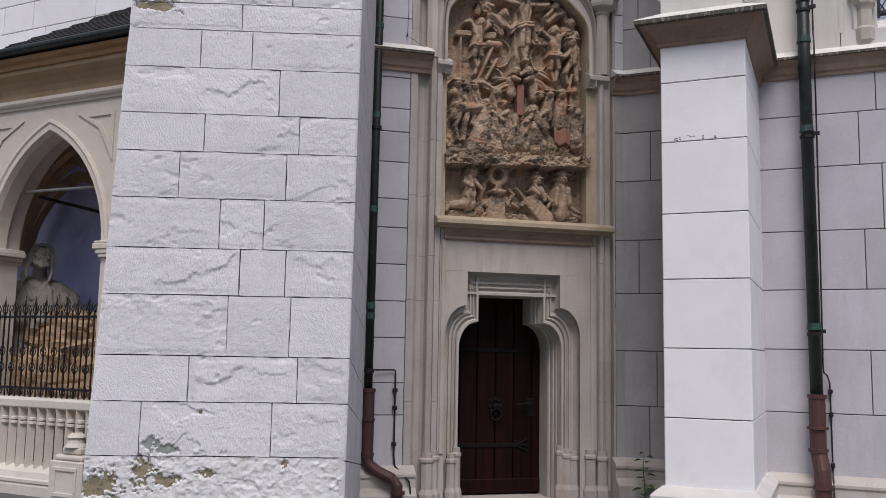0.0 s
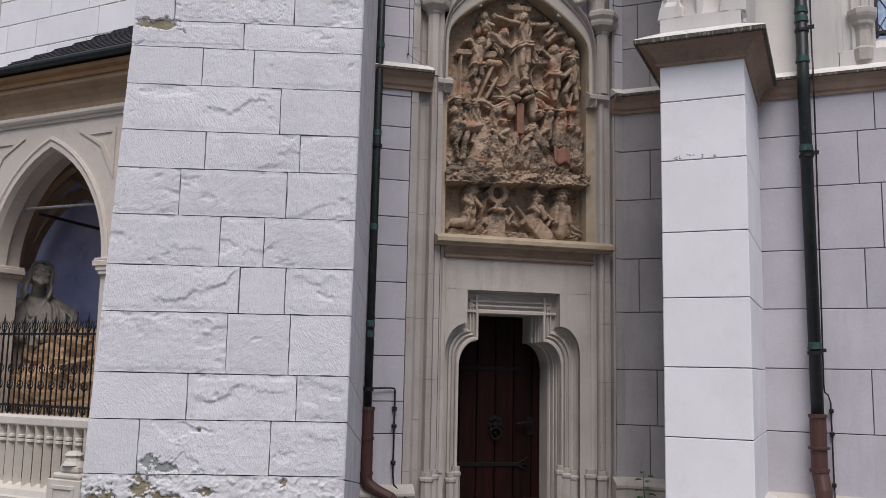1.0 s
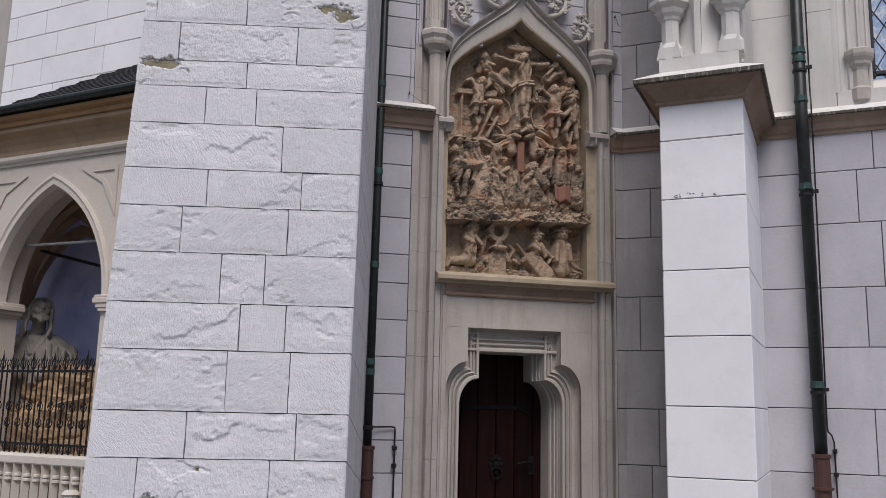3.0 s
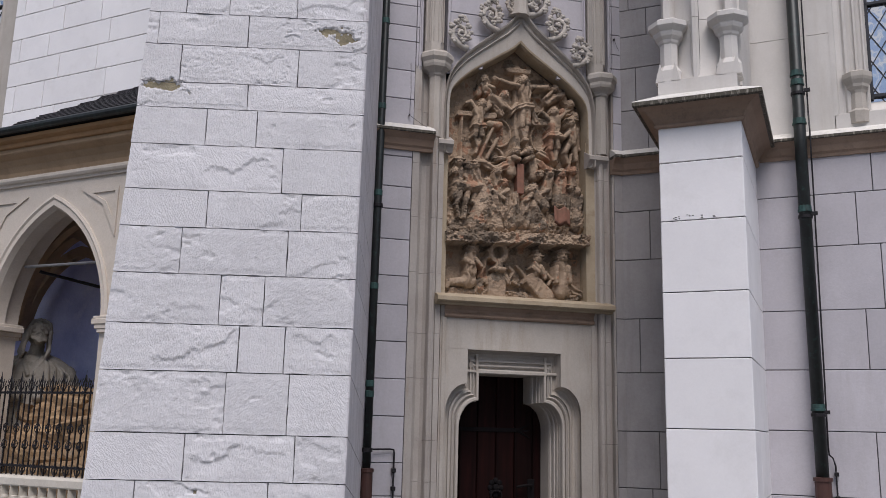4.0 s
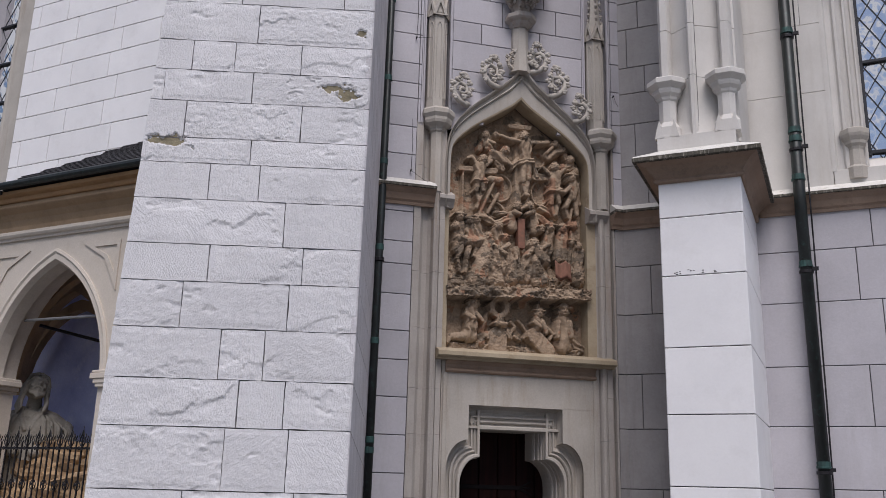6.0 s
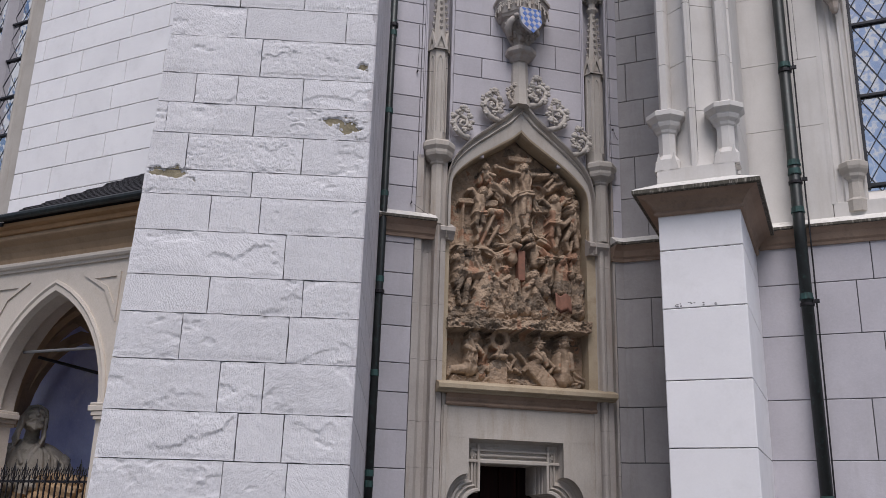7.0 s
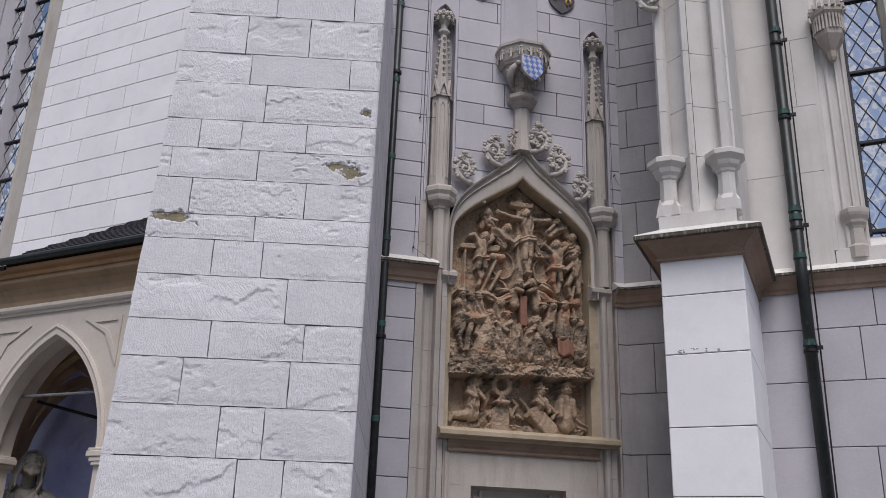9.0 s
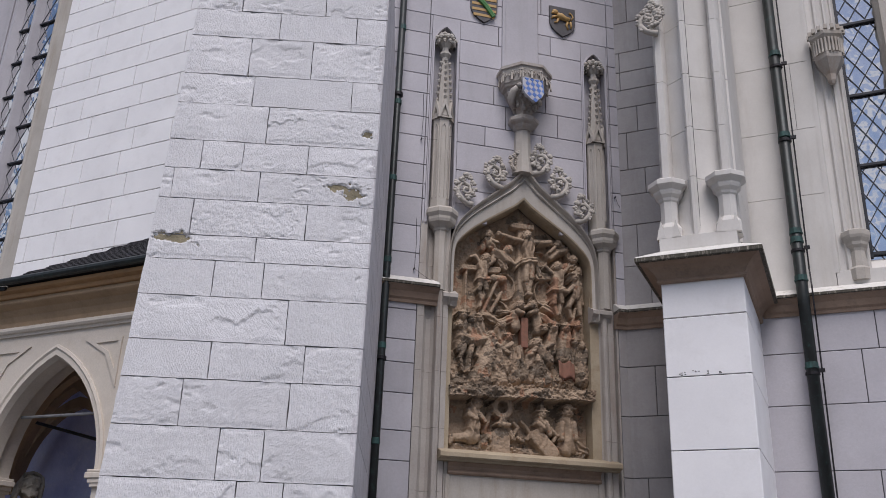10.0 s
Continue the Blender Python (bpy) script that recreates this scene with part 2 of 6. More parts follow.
def prism(bm, pts, axis, a, b):
    """Extrudes a closed outline. axis z: pts are x, y; axis x: pts are y, z; axis y: pts are x, z."""
    def v(p, k):
        return (p[0], p[1], k) if axis == "z" else (k, p[0], p[1]) if axis == "x" else (p[0], k, p[1])
    lo = [bm.verts.new(v(p, a)) for p in pts]
    hi = [bm.verts.new(v(p, b)) for p in pts]
    n = len(pts)
    for i in range(n):
        bm.faces.new((lo[i], lo[(i + 1) % n], hi[(i + 1) % n], hi[i]))
    bm.faces.new(lo)
    bm.faces.new(hi)
    return bm


def sweep(bm, path, profile, closed_profile=True):
    """Carries a profile of (outward, z) along a plan path of (x, y), mitred; outward is to the right of the path."""
    path = [Vector(p) for p in path]
    rows = []
    for i, p in enumerate(path):
        d0 = (p - path[i - 1]).normalized() if i else None
        d1 = (path[i + 1] - p).normalized() if i < len(path) - 1 else None
        n0 = Vector((d0.y, -d0.x)) if d0 else None
        n1 = Vector((d1.y, -d1.x)) if d1 else None
        if n0 and n1:
            n = (n0 + n1).normalized()
            n /= max(0.3, n.dot(n0))
        else:
            n = n0 or n1
        rows.append([bm.verts.new((p.x + n.x * o, p.y + n.y * o, z)) for o, z in profile])
    k = len(profile)
    for a, b in zip(rows, rows[1:]):
        for i in range(k):
            bm.faces.new((a[i], a[(i + 1) % k], b[(i + 1) % k], b[i]))
    bm.faces.new(rows[0])
    bm.faces.new(rows[-1])
    return bm


def lathe(bm, prof, n=8, cx=0.0, cy=0.0, turn=0.0):
    rings = [[bm.verts.new((cx + r * math.cos(turn + 2 * math.pi * i / n), cy + r * math.sin(turn + 2 * math.pi * i / n), z)) for i in range(n)] for r, z in prof]
    for a, b in zip(rings, rings[1:]):
        for i in range(n):
            bm.faces.new((a[i], a[(i + 1) % n], b[(i + 1) % n], b[i]))
    bm.faces.new(rings[0])
    bm.faces.new(rings[-1])
    return bm


def tube(bm, pts, r, n=8):
    """A round bar along 3D points."""
    pts = [Vector(p) for p in pts]
    rings = []
    for i, p in enumerate(pts):
        d = ((pts[min(i + 1, len(pts) - 1)] - pts[max(i - 1, 0)])).normalized()
        a = d.orthogonal().normalized() if abs(d.z) < 0.9 else d.cross(Vector((0, 1, 0))).normalized()
        b = d.cross(a).normalized()
        if i and (rings[-1][0].co - pts[i - 1]).normalized().dot(a) < -0.2:
            a, b = -a, -b
        rr = r[i] if isinstance(r, (list, tuple)) else r
        rings.append([bm.verts.new(p + (a * math.cos(2 * math.pi * k / n) + b * math.sin(2 * math.pi * k / n)) * rr) for k in range(n)])
    for a, b in zip(rings, rings[1:]):
        for k in range(n):
            bm.faces.new((a[k], a[(k + 1) % n], b[(k + 1) % n], b[k]))
    bm.faces.new(rings[0])
    bm.faces.new(rings[-1])
    return bm


def ball(bm, c, r, sx=1, sy=1, sz=1, seg=10):
    bmesh.ops.create_uvsphere(bm, u_segments=seg, v_segments=max(6, seg * 2 // 3), radius=r, matrix=Matrix.LocRotScale(c, None, (sx, sy, sz)))
    return bm


GAP = 0.0045        # half a joint


def ashlar(parent, x0, x1, z0, z1, y=0.0, depth=0.02, material=LIME, cham=0.003, gap=GAP):
    """One dressed block, its face at y, lying on the wall's backing."""
    a, b, c, d = x0 + gap, x1 - gap, z0 + gap, z1 - gap
    if b - a < 0.01 or d - c < 0.01:
        return None
    k = cham
    vs = [(a, y + depth, c), (b, y + depth, c), (b, y + depth, d), (a, y + depth, d),
          (a, y + k, c), (b, y + k, c), (b, y + k, d), (a, y + k, d),
          (a + k, y, c + k), (b - k, y, c + k), (b - k, y, d - k), (a + k, y, d - k)]
    fs = [(4, 5, 1, 0), (5, 6, 2, 1), (6, 7, 3, 2), (7, 4, 0, 3), (8, 9, 5, 4), (9, 10, 6, 5), (10, 11, 7, 6), (11, 8, 4, 7), (8, 11, 10, 9)]
    me = bpy.data.meshes.new("block")
    me.from_pydata(vs, [], [f[::-1] for f in fs])
    me.materials.append(material)
    ob = new("block", me)
    ob.parent = parent
    return ob


def coursed(parent, x0, x1, zs, cuts, y=0.0, depth=0.02, material=LIME, holes=(), gap=GAP):
    """Courses between the heights zs, each cut at its own places; holes: (x0, x1, z0, z1) left free."""
    for i, (z0, z1) in enumerate(zip(zs, zs[1:])):
        c = [x0] + [k for k in (cuts(i) if callable(cuts) else cuts[i % len(cuts)]) if x0 + 0.05 < k < x1 - 0.05] + [x1]
        for a, b in zip(c, c[1:]):
            free = [(a, b)]
            for hx0, hx1, hz0, hz1 in holes:
                if z0 >= hz1 - 0.01 or z1 <= hz0 + 0.01:
                    continue
                nxt = []
                for p, q in free:
                    if q <= hx0 or p >= hx1:
                        nxt.append((p, q))
                    else:
                        if p < hx0:
                            nxt.append((p, hx0))
                        if q > hx1:
                            nxt.append((hx1, q))
                free = nxt
            for p, q in free:
                ashlar(parent, p, q, z0, z1, y, depth, material, 0.003, gap)

# ---- ground ----
bm = bmesh.new()
bmesh.ops.create_grid(bm, x_segments=2, y_segments=2, size=600)
ground = new("ground", mesh_of("ground", bm, GROUND))
tagged(ground, "grey stone paving in front of the church", "ground", kind="structure")

# ---- door wall ----
NICHES = ((-0.875, -0.535, 5.62, 7.86), (1.02, 1.36, 5.62, 7.86))
wall_door = thing("wall_door", DOORWALL, "lavender-white limewashed ashlar wall round the portal", "wall", kind="structure")
bm = bmesh.new()
for a in ((-1.75, -0.9, 0, TOP), (1.37, 1.62, 0, TOP), (-0.9, 1.37, 8.1, TOP), (-0.53, 1.02, 5.88, 8.1)):
    box(bm, a[0], a[1], 0.016, 0.9, a[2], a[3])
box(bm, -0.9, -0.33, 0.26, 0.9, 0, 2.46)
box(bm, 0.82, 1.37, 0.26, 0.9, 0, 2.46)
box(bm, -0.33, 0.82, 0.7, 0.9, 0, 2.46)
box(bm, -0.9, 1.37, 0.25, 0.9, 2.46, 5.88)
box(bm, -0.9, -0.52, 0.2, 0.9, 5.62, 8.1)
box(bm, 1.01, 1.37, 0.2, 0.9, 5.62, 8.1)
part("core", bm, JOINT, wall_door)
ZL = [0.48, 0.986, 1.30, 1.746, 2.111, 2.48, 2.852, 3.147, 3.525, 3.842, 4.084, 4.411, 4.72]
ZU = [4.72, 5.05, 5.369, 5.705, 5.88, 6.119, 6.473, 6.726, 7.036, 7.292, 7.53, 7.857, 8.136, 8.44, 8.78, 9.1, 9.45]
ZR = [0.50, 1.084, 1.66, 2.268, 2.842, 3.486, 4.027, 4.55]
# Portal wall in the dimmed limewash, so part of its shade is colour.
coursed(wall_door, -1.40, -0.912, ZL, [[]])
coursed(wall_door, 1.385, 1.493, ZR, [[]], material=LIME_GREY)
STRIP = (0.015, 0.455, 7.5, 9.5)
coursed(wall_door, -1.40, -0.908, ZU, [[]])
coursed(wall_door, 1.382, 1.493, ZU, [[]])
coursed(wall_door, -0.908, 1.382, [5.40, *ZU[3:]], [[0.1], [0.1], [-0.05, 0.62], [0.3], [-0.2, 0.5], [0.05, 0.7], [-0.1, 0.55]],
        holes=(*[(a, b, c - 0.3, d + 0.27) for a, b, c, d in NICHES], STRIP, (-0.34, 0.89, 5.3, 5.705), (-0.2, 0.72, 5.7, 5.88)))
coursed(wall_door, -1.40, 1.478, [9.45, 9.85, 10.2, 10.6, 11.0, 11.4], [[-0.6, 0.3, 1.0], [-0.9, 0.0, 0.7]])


def string(name, frame_m, path, label, lift=0.0, out=1.0):
    t = thing(name, frame_m, label, "string course", kind="structure")
    under = [(-0.02, 4.45), (0.02, 4.45), (0.03, 4.48), (0.05, 4.50), (0.075, 4.56), (0.115, 4.60), (0.13, 4.61), (0.13, 4.615), (-0.02, 4.615)]
    edge = [(-0.02, 4.617), (0.138, 4.617), (0.142, 4.622), (0.142, 4.646), (-0.02, 4.646)]
    top = [(-0.02, 4.648), (0.141, 4.648), (0.128, 4.658), (0.0, 4.74), (-0.02, 4.74)]
    part("moulding", sweep(bmesh.new(), path, [(o * out, z + lift) for o, z in under]), SOFFIT, t)
    part("drip_edge", sweep(bmesh.new(), path, [(o * out, z + lift) for o, z in edge]), DRIP, t)
    part("weathering", sweep(bmesh.new(), path, [(o * out, z + lift) for o, z in top]), WEATHER, t)
    return t


string("trim", DOORWALL, [(-1.40, 0), (-0.70, 0)], "weathered stone string course beside the portal", 0.03)
s_pt = DOORWALL.inverted() @ SIDEWALL
p_c = s_pt @ Vector((0, 0, 0))
p_e = s_pt @ Vector((0.75, 0, 0))
string("trim", DOORWALL, [(1.345, 0), (p_c.x, p_c.y), (p_e.x, p_e.y)], "weathered stone string course in the wall's inner corner", 0.0)
string("trim", SIDEWALL, [(1.45, 0), (4.6, 0)], "weathered stone string course under the window")

# ---- side wall with the window ----
wall_side = thing("wall_side", SIDEWALL, "grey-white limewashed ashlar wall of the church", "wall", kind="structure")
bm = bmesh.new()
box(bm, -0.35, 2.19, 0.016, 0.9, 0, TOP)
box(bm, 2.19, 4.6, 0.016, 0.9, 0, 4.72)
part("core", bm, JOINT, wall_side)
# Inner-corner blocks: grey stone with the corner's shade in its colour.
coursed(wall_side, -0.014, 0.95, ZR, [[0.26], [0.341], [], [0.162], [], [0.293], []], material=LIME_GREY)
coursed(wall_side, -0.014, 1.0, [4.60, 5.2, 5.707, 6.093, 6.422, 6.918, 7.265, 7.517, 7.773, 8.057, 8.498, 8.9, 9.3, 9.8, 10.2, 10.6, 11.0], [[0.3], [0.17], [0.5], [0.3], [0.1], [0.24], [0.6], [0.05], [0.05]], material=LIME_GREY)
ZP = [0.48, 1.085, 1.70, 2.29, 2.878, 3.523, 4.06, 4.55]
coursed(wall_side, 1.40, 4.5, ZP, [[3.1], [2.371, 3.4], [3.0], [2.357, 3.5], [2.531, 3.7], [2.336, 3.2], [2.499, 3.4]])
coursed(wall_side, 1.40, 2.20, [4.60, 5.796, 6.6, 7.456, 8.4, 9.4, 10.4, 11.4], [[], [1.9], [2.0]], material=UPPER, gap=0.0016)
coursed(wall_side, 2.20, 4.5, [4.60, 4.90], [[]], material=UPPER)


def plinth(name, frame_m, path, label, z=0.48, material=None):
    t = thing(name, frame_m, label, "plinth", kind="structure")
    prof = [(-0.02, 0.0), (0.17, 0.0), (0.17, z - 0.24), (0.15, z - 0.22), (0.10, z - 0.17), (0.095, z - 0.09), (0.11, z - 0.07), (0.11, z - 0.045), (0.085, z - 0.02), (0.02, z + 0.03), (-0.02, z + 0.03)]
    part("moulding", sweep(bmesh.new(), path, prof), material or CREAM_PALE, t)
    return t


plinth("baseboard", DOORWALL, [(-1.40, 0), (-0.80, 0)], "pale moulded stone plinth beside the portal", 0.47)
plinth("baseboard", DOORWALL, [(1.33, 0), (p_c.x, p_c.y), (p_e.x, p_e.y)], "pale moulded stone plinth in the inner corner", 0.52)
plinth("baseboard", SIDEWALL, [(1.40, 0), (4.6, 0)], "pale moulded stone plinth of the side wall", 0.47)

# ---- pier ----
pier = thing("pier", PIER, "smooth white limewashed buttress pier with moulded cap", "buttress", kind="structure")
bm = bmesh.new()
box(bm, -0.719, -0.016, 0.016, 1.7, 0, 4.55)
part("core", bm, JOINT, pier)
ZQ = [0.48, 1.081, 1.681, 2.285, 2.869, 3.519, 4.069, 4.46]
# Pier blocks take the lighter, lit copy of the limewash.
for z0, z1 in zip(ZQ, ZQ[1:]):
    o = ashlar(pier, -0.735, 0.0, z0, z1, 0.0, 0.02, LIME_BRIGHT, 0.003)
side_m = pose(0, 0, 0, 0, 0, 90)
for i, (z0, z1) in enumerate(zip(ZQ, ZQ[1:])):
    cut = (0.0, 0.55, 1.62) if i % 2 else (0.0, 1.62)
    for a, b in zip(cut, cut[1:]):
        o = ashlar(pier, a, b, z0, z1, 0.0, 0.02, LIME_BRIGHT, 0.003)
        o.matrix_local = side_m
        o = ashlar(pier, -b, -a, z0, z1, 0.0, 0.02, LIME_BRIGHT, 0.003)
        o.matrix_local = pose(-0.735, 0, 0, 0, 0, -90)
ring = [(-0.735, 1.6), (-0.735, 0), (0, 0), (0, 1.6)]
part("cap_moulding", sweep(bmesh.new(), ring, [(-0.1, 4.40), (0.02, 4.40), (0.034, 4.412), (0.034, 4.43), (0.02, 4.442), (0.03, 4.46), (0.055, 4.50), (0.10, 4.545), (0.15, 4.57), (0.165, 4.575), (-0.1, 4.575)]), SOFFIT, pier, "grey-brown moulded underside of the cap")
part("cap_edge", sweep(bmesh.new(), ring, [(-0.3, 4.577), (0.195, 4.577), (0.20, 4.583), (0.20, 4.618), (-0.3, 4.618)]), DRIP, pier, "black-streaked edge of the cap slab")
part("cap", sweep(bmesh.new(), ring, [(-0.3, 4.62), (0.199, 4.62), (0.188, 4.632), (-0.02, 4.74), (-0.3, 4.74)]), WEATHER, pier, "rain-washed white cap slab")
plinth("baseboard", PIER, [(-0.735, 1.5), (-0.735, 0), (0, 0), (0, 1.55)], "white moulded plinth at the foot of the pier", 0.47, UPPER)
# upper stage: a prow between two shafts
part("pedestal", prism(bmesh.new(), [(-0.733, 0.03), (-0.02, 0.03), (-0.02, 1.5), (-0.733, 1.5)], "z", 4.70, 4.88), UPPER, pier)
PROW = [(-0.735, 0.33), (-0.60, 0.24), (-0.425, 0.13), (-0.425, 0.08), (-0.405, 0.055), (-0.372, 0.055), (-0.352, 0.08), (-0.352, 0.13), (-0.17, 0.24), (0.0, 0.33), (0.0, 1.5), (-0.735, 1.5)]
part("prow_core", prism(bmesh.new(), [(x * 0.97 - 0.01, y + 0.012) for x, y in PROW], "z", 4.86, TOP), JOINT, pier)
UPZ = [4.86, 5.50, 6.05, 6.66, 7.30, 7.86, 8.5, 9.2, 10.0, 11.0, TOP]
for z0, z1 in zip(UPZ, UPZ[1:]):
    part("prow_block", prism(bmesh.new(), PROW, "z", z0 + 0.003, z1 - 0.003), UPPER, pier)
for sgn in (-1, 1):                                             # panels sweep out to the pedestal
    bm = bmesh.new()
    rows = []
    for k in range(9):
        u = k / 8
        z, out = 4.87 + 0.42 * u, 0.07 * (1 - u) ** 2.4
        rows.append([bm.verts.new((-0.388 + sgn * px, py - out, z)) for px, py in ((0.02, 0.12), (0.20, 0.225), (0.345, 0.325))])
    for p, q in zip(rows, rows[1:]):
        for i in range(2):
            bm.faces.new((p[i], p[i + 1], q[i + 1], q[i]))
    part("panel_flare", bm, UPPER, pier, smooth=True)
for cx in (-0.640, -0.092):
    sg = -1 if cx < -0.4 else 1
    bm = bmesh.new()
    lathe(bm, [(0.125, 4.86), (0.125, 4.99), (0.085, 5.05), (0.085, 5.27), (0.098, 5.285), (0.105, 5.31), (0.135, 5.34), (0.145, 5.365), (0.145, 5.385), (0.185, 5.42), (0.195, 5.43), (0.195, 5.475), (0.175, 5.49), (0.07, 5.505)], 8, cx, 0.15, math.pi / 8)
    part("shaft_capital", bm, UPPER, pier)
    for gx_ in (-0.07, 0.07):                                   # small gablets at the foot
        bm = prism(bmesh.new(), [(cx + gx_ - 0.045, 4.87), (cx + gx_ + 0.045, 4.87), (cx + gx_, 5.06)], "y", 0.03, 0.10)
        part("gablet", bm, UPPER, pier)
    foot = [(-0.045, 0.16), (-0.03, 0.135), (0.03, 0.135), (0.045, 0.16), (0.06, 0.22), (0.06, 0.5), (-0.06, 0.5), (-0.06, 0.22)]
    zc = [5.49, *UPZ[1:]]
    for z0, z1 in zip(zc, zc[1:]):
        part("shaft", prism(bmesh.new(), [(cx + sg * 0.012 + x, y) for x, y in foot], "z", z0 + 0.0025, z1 - 0.0025), UPPER, pier)

rr = random.Random(12)
for k in range(14):                                            # flaked specks along a joint
    x, w = -0.62 + rr.random() * 0.36, rr.uniform(0.003, 0.012)
    z = 3.525 + rr.uniform(0.003, 0.05)
    part("paint_flake", box(bmesh.new(), x - w, x + w, -0.0015, 0.004, z - 0.003, z + rr.uniform(0.003, 0.008)), JOINT, pier)

# ---- old buttress of rough blocks ----
BZ = [0.0, 0.50, 0.88, 1.242, 1.553, 1.967, 2.29, 2.641, 2.972, 3.243, 3.578, 3.855, 4.052, 4.342, 4.594, 4.838, 5.163, 5.435, 5.791, 6.045, 6.38, 6.68, 7.0]
BCUT = {1: (), 2: (-1.407, -0.529), 3: (-1.101, -0.366), 4: (-0.856, -0.429), 5: (-0.788, -0.474), 6: (-0.939, -0.636), 7: (-1.234, -0.493), 8: (-1.074, -0.413),
        9: (-0.563,), 10: (-1.127, -0.766), 11: (-0.846,), 12: (-1.345, -0.495), 13: (-1.526, -0.874), 14: (-1.338, -1.023, -0.526), 15: (-0.866,), 16: (-1.008, -0.23),
        17: (-1.069, -0.572), 18: (-0.857, -0.233), 19: (-1.183, -0.5), 20: (-0.8, -0.3), 21: (-1.1, -0.6)}
BH = 7.0


def b_left(z):
    return -1.79 + 0.0405 * z


def b_right(z):
    return -0.035 + 0.006 * z


buttress = thing("buttress", BUTTRESS, "old white limewashed buttress of rough tooled stone blocks", "buttress", kind="structure")
bm = bmesh.new()
lo = [(b_left(0) + 0.02, 0.03), (b_right(0) - 0.03, 0.03), (b_right(0) - 0.03, 2.9), (b_left(0) + 0.02, 2.9)]
hi = [(b_left(BH) + 0.02, 0.03), (b_right(BH) - 0.03, 0.03), (b_right(BH) - 0.03, 2.9), (b_left(BH) + 0.02, 2.9)]
vl, vh = [bm.verts.new((*p, 0)) for p in lo], [bm.verts.new((*p, BH)) for p in hi]
for i in range(4):
    bm.faces.new((vl[i], vl[(i + 1) % 4], vh[(i + 1) % 4], vh[i]))
bm.faces.new(vl), bm.faces.new(vh)
part("core", bm, JOINT, buttress)


# where limewash has flaked off: centre, half width, half height, 1 olive or 2 grey-green mortar
LOSSES = [(-1.325, 0.955, 0.06, 0.05, 2), (-1.22, 0.92, 0.085, 0.035, 2), (-1.65, 0.68, 0.13, 0.10, 1), (-1.37, 0.77, 0.08, 0.11, 1), (-1.22, 0.72, 0.11, 0.045, 1), (-0.95, 0.77, 0.06, 0.03, 1),
          (-0.425, 0.835, 0.03, 0.035, 1), (-1.45, 4.02, 0.16, 0.05, 1), (-0.16, 4.46, 0.08, 0.07, 1), (-0.27, 4.50, 0.11, 0.035, 1), (-0.085, 4.965, 0.04, 0.035, 1), (-1.01, 1.17, 0.016, 0.016, 1)]


# ledges where a face breaks back: from x, z to x, z, and how deep
RIDGES = [(-1.40, 2.05, -1.02, 2.12, 0.016), (-1.06, 2.10, -0.79, 2.24, 0.017), (-1.08, 1.36, -0.70, 1.48, 0.016), (-0.70, 1.46, -0.40, 1.42, 0.010),
          (-1.16, 3.36, -0.62, 3.50, 0.014), (-0.44, 2.22, -0.10, 2.20, 0.010), (-0.80, 2.38, -0.50, 2.46, 0.008), (-1.30, 2.45, -1.0, 2.40, 0.007), (-0.30, 1.14, -0.06, 1.10, 0.009), (-0.86, 4.24, -0.60, 4.30, 0.008), (-0.95, 5.02, -0.55, 5.06, 0.010)]


def flaked(x, z):
    best, kind = 0.0, 0
    for cx, cz, w, h, m in LOSSES:
        d = 1 - math.hypot((x - cx) / w, (z - cz) / h)
        if d > -1.2:
            d += 0.72 * noise.fractal(Vector((x * 17, 5.1, z * 21)), 0.6, 2.0, 5)
            if d > best:
                best, kind = d, m
    return best, kind


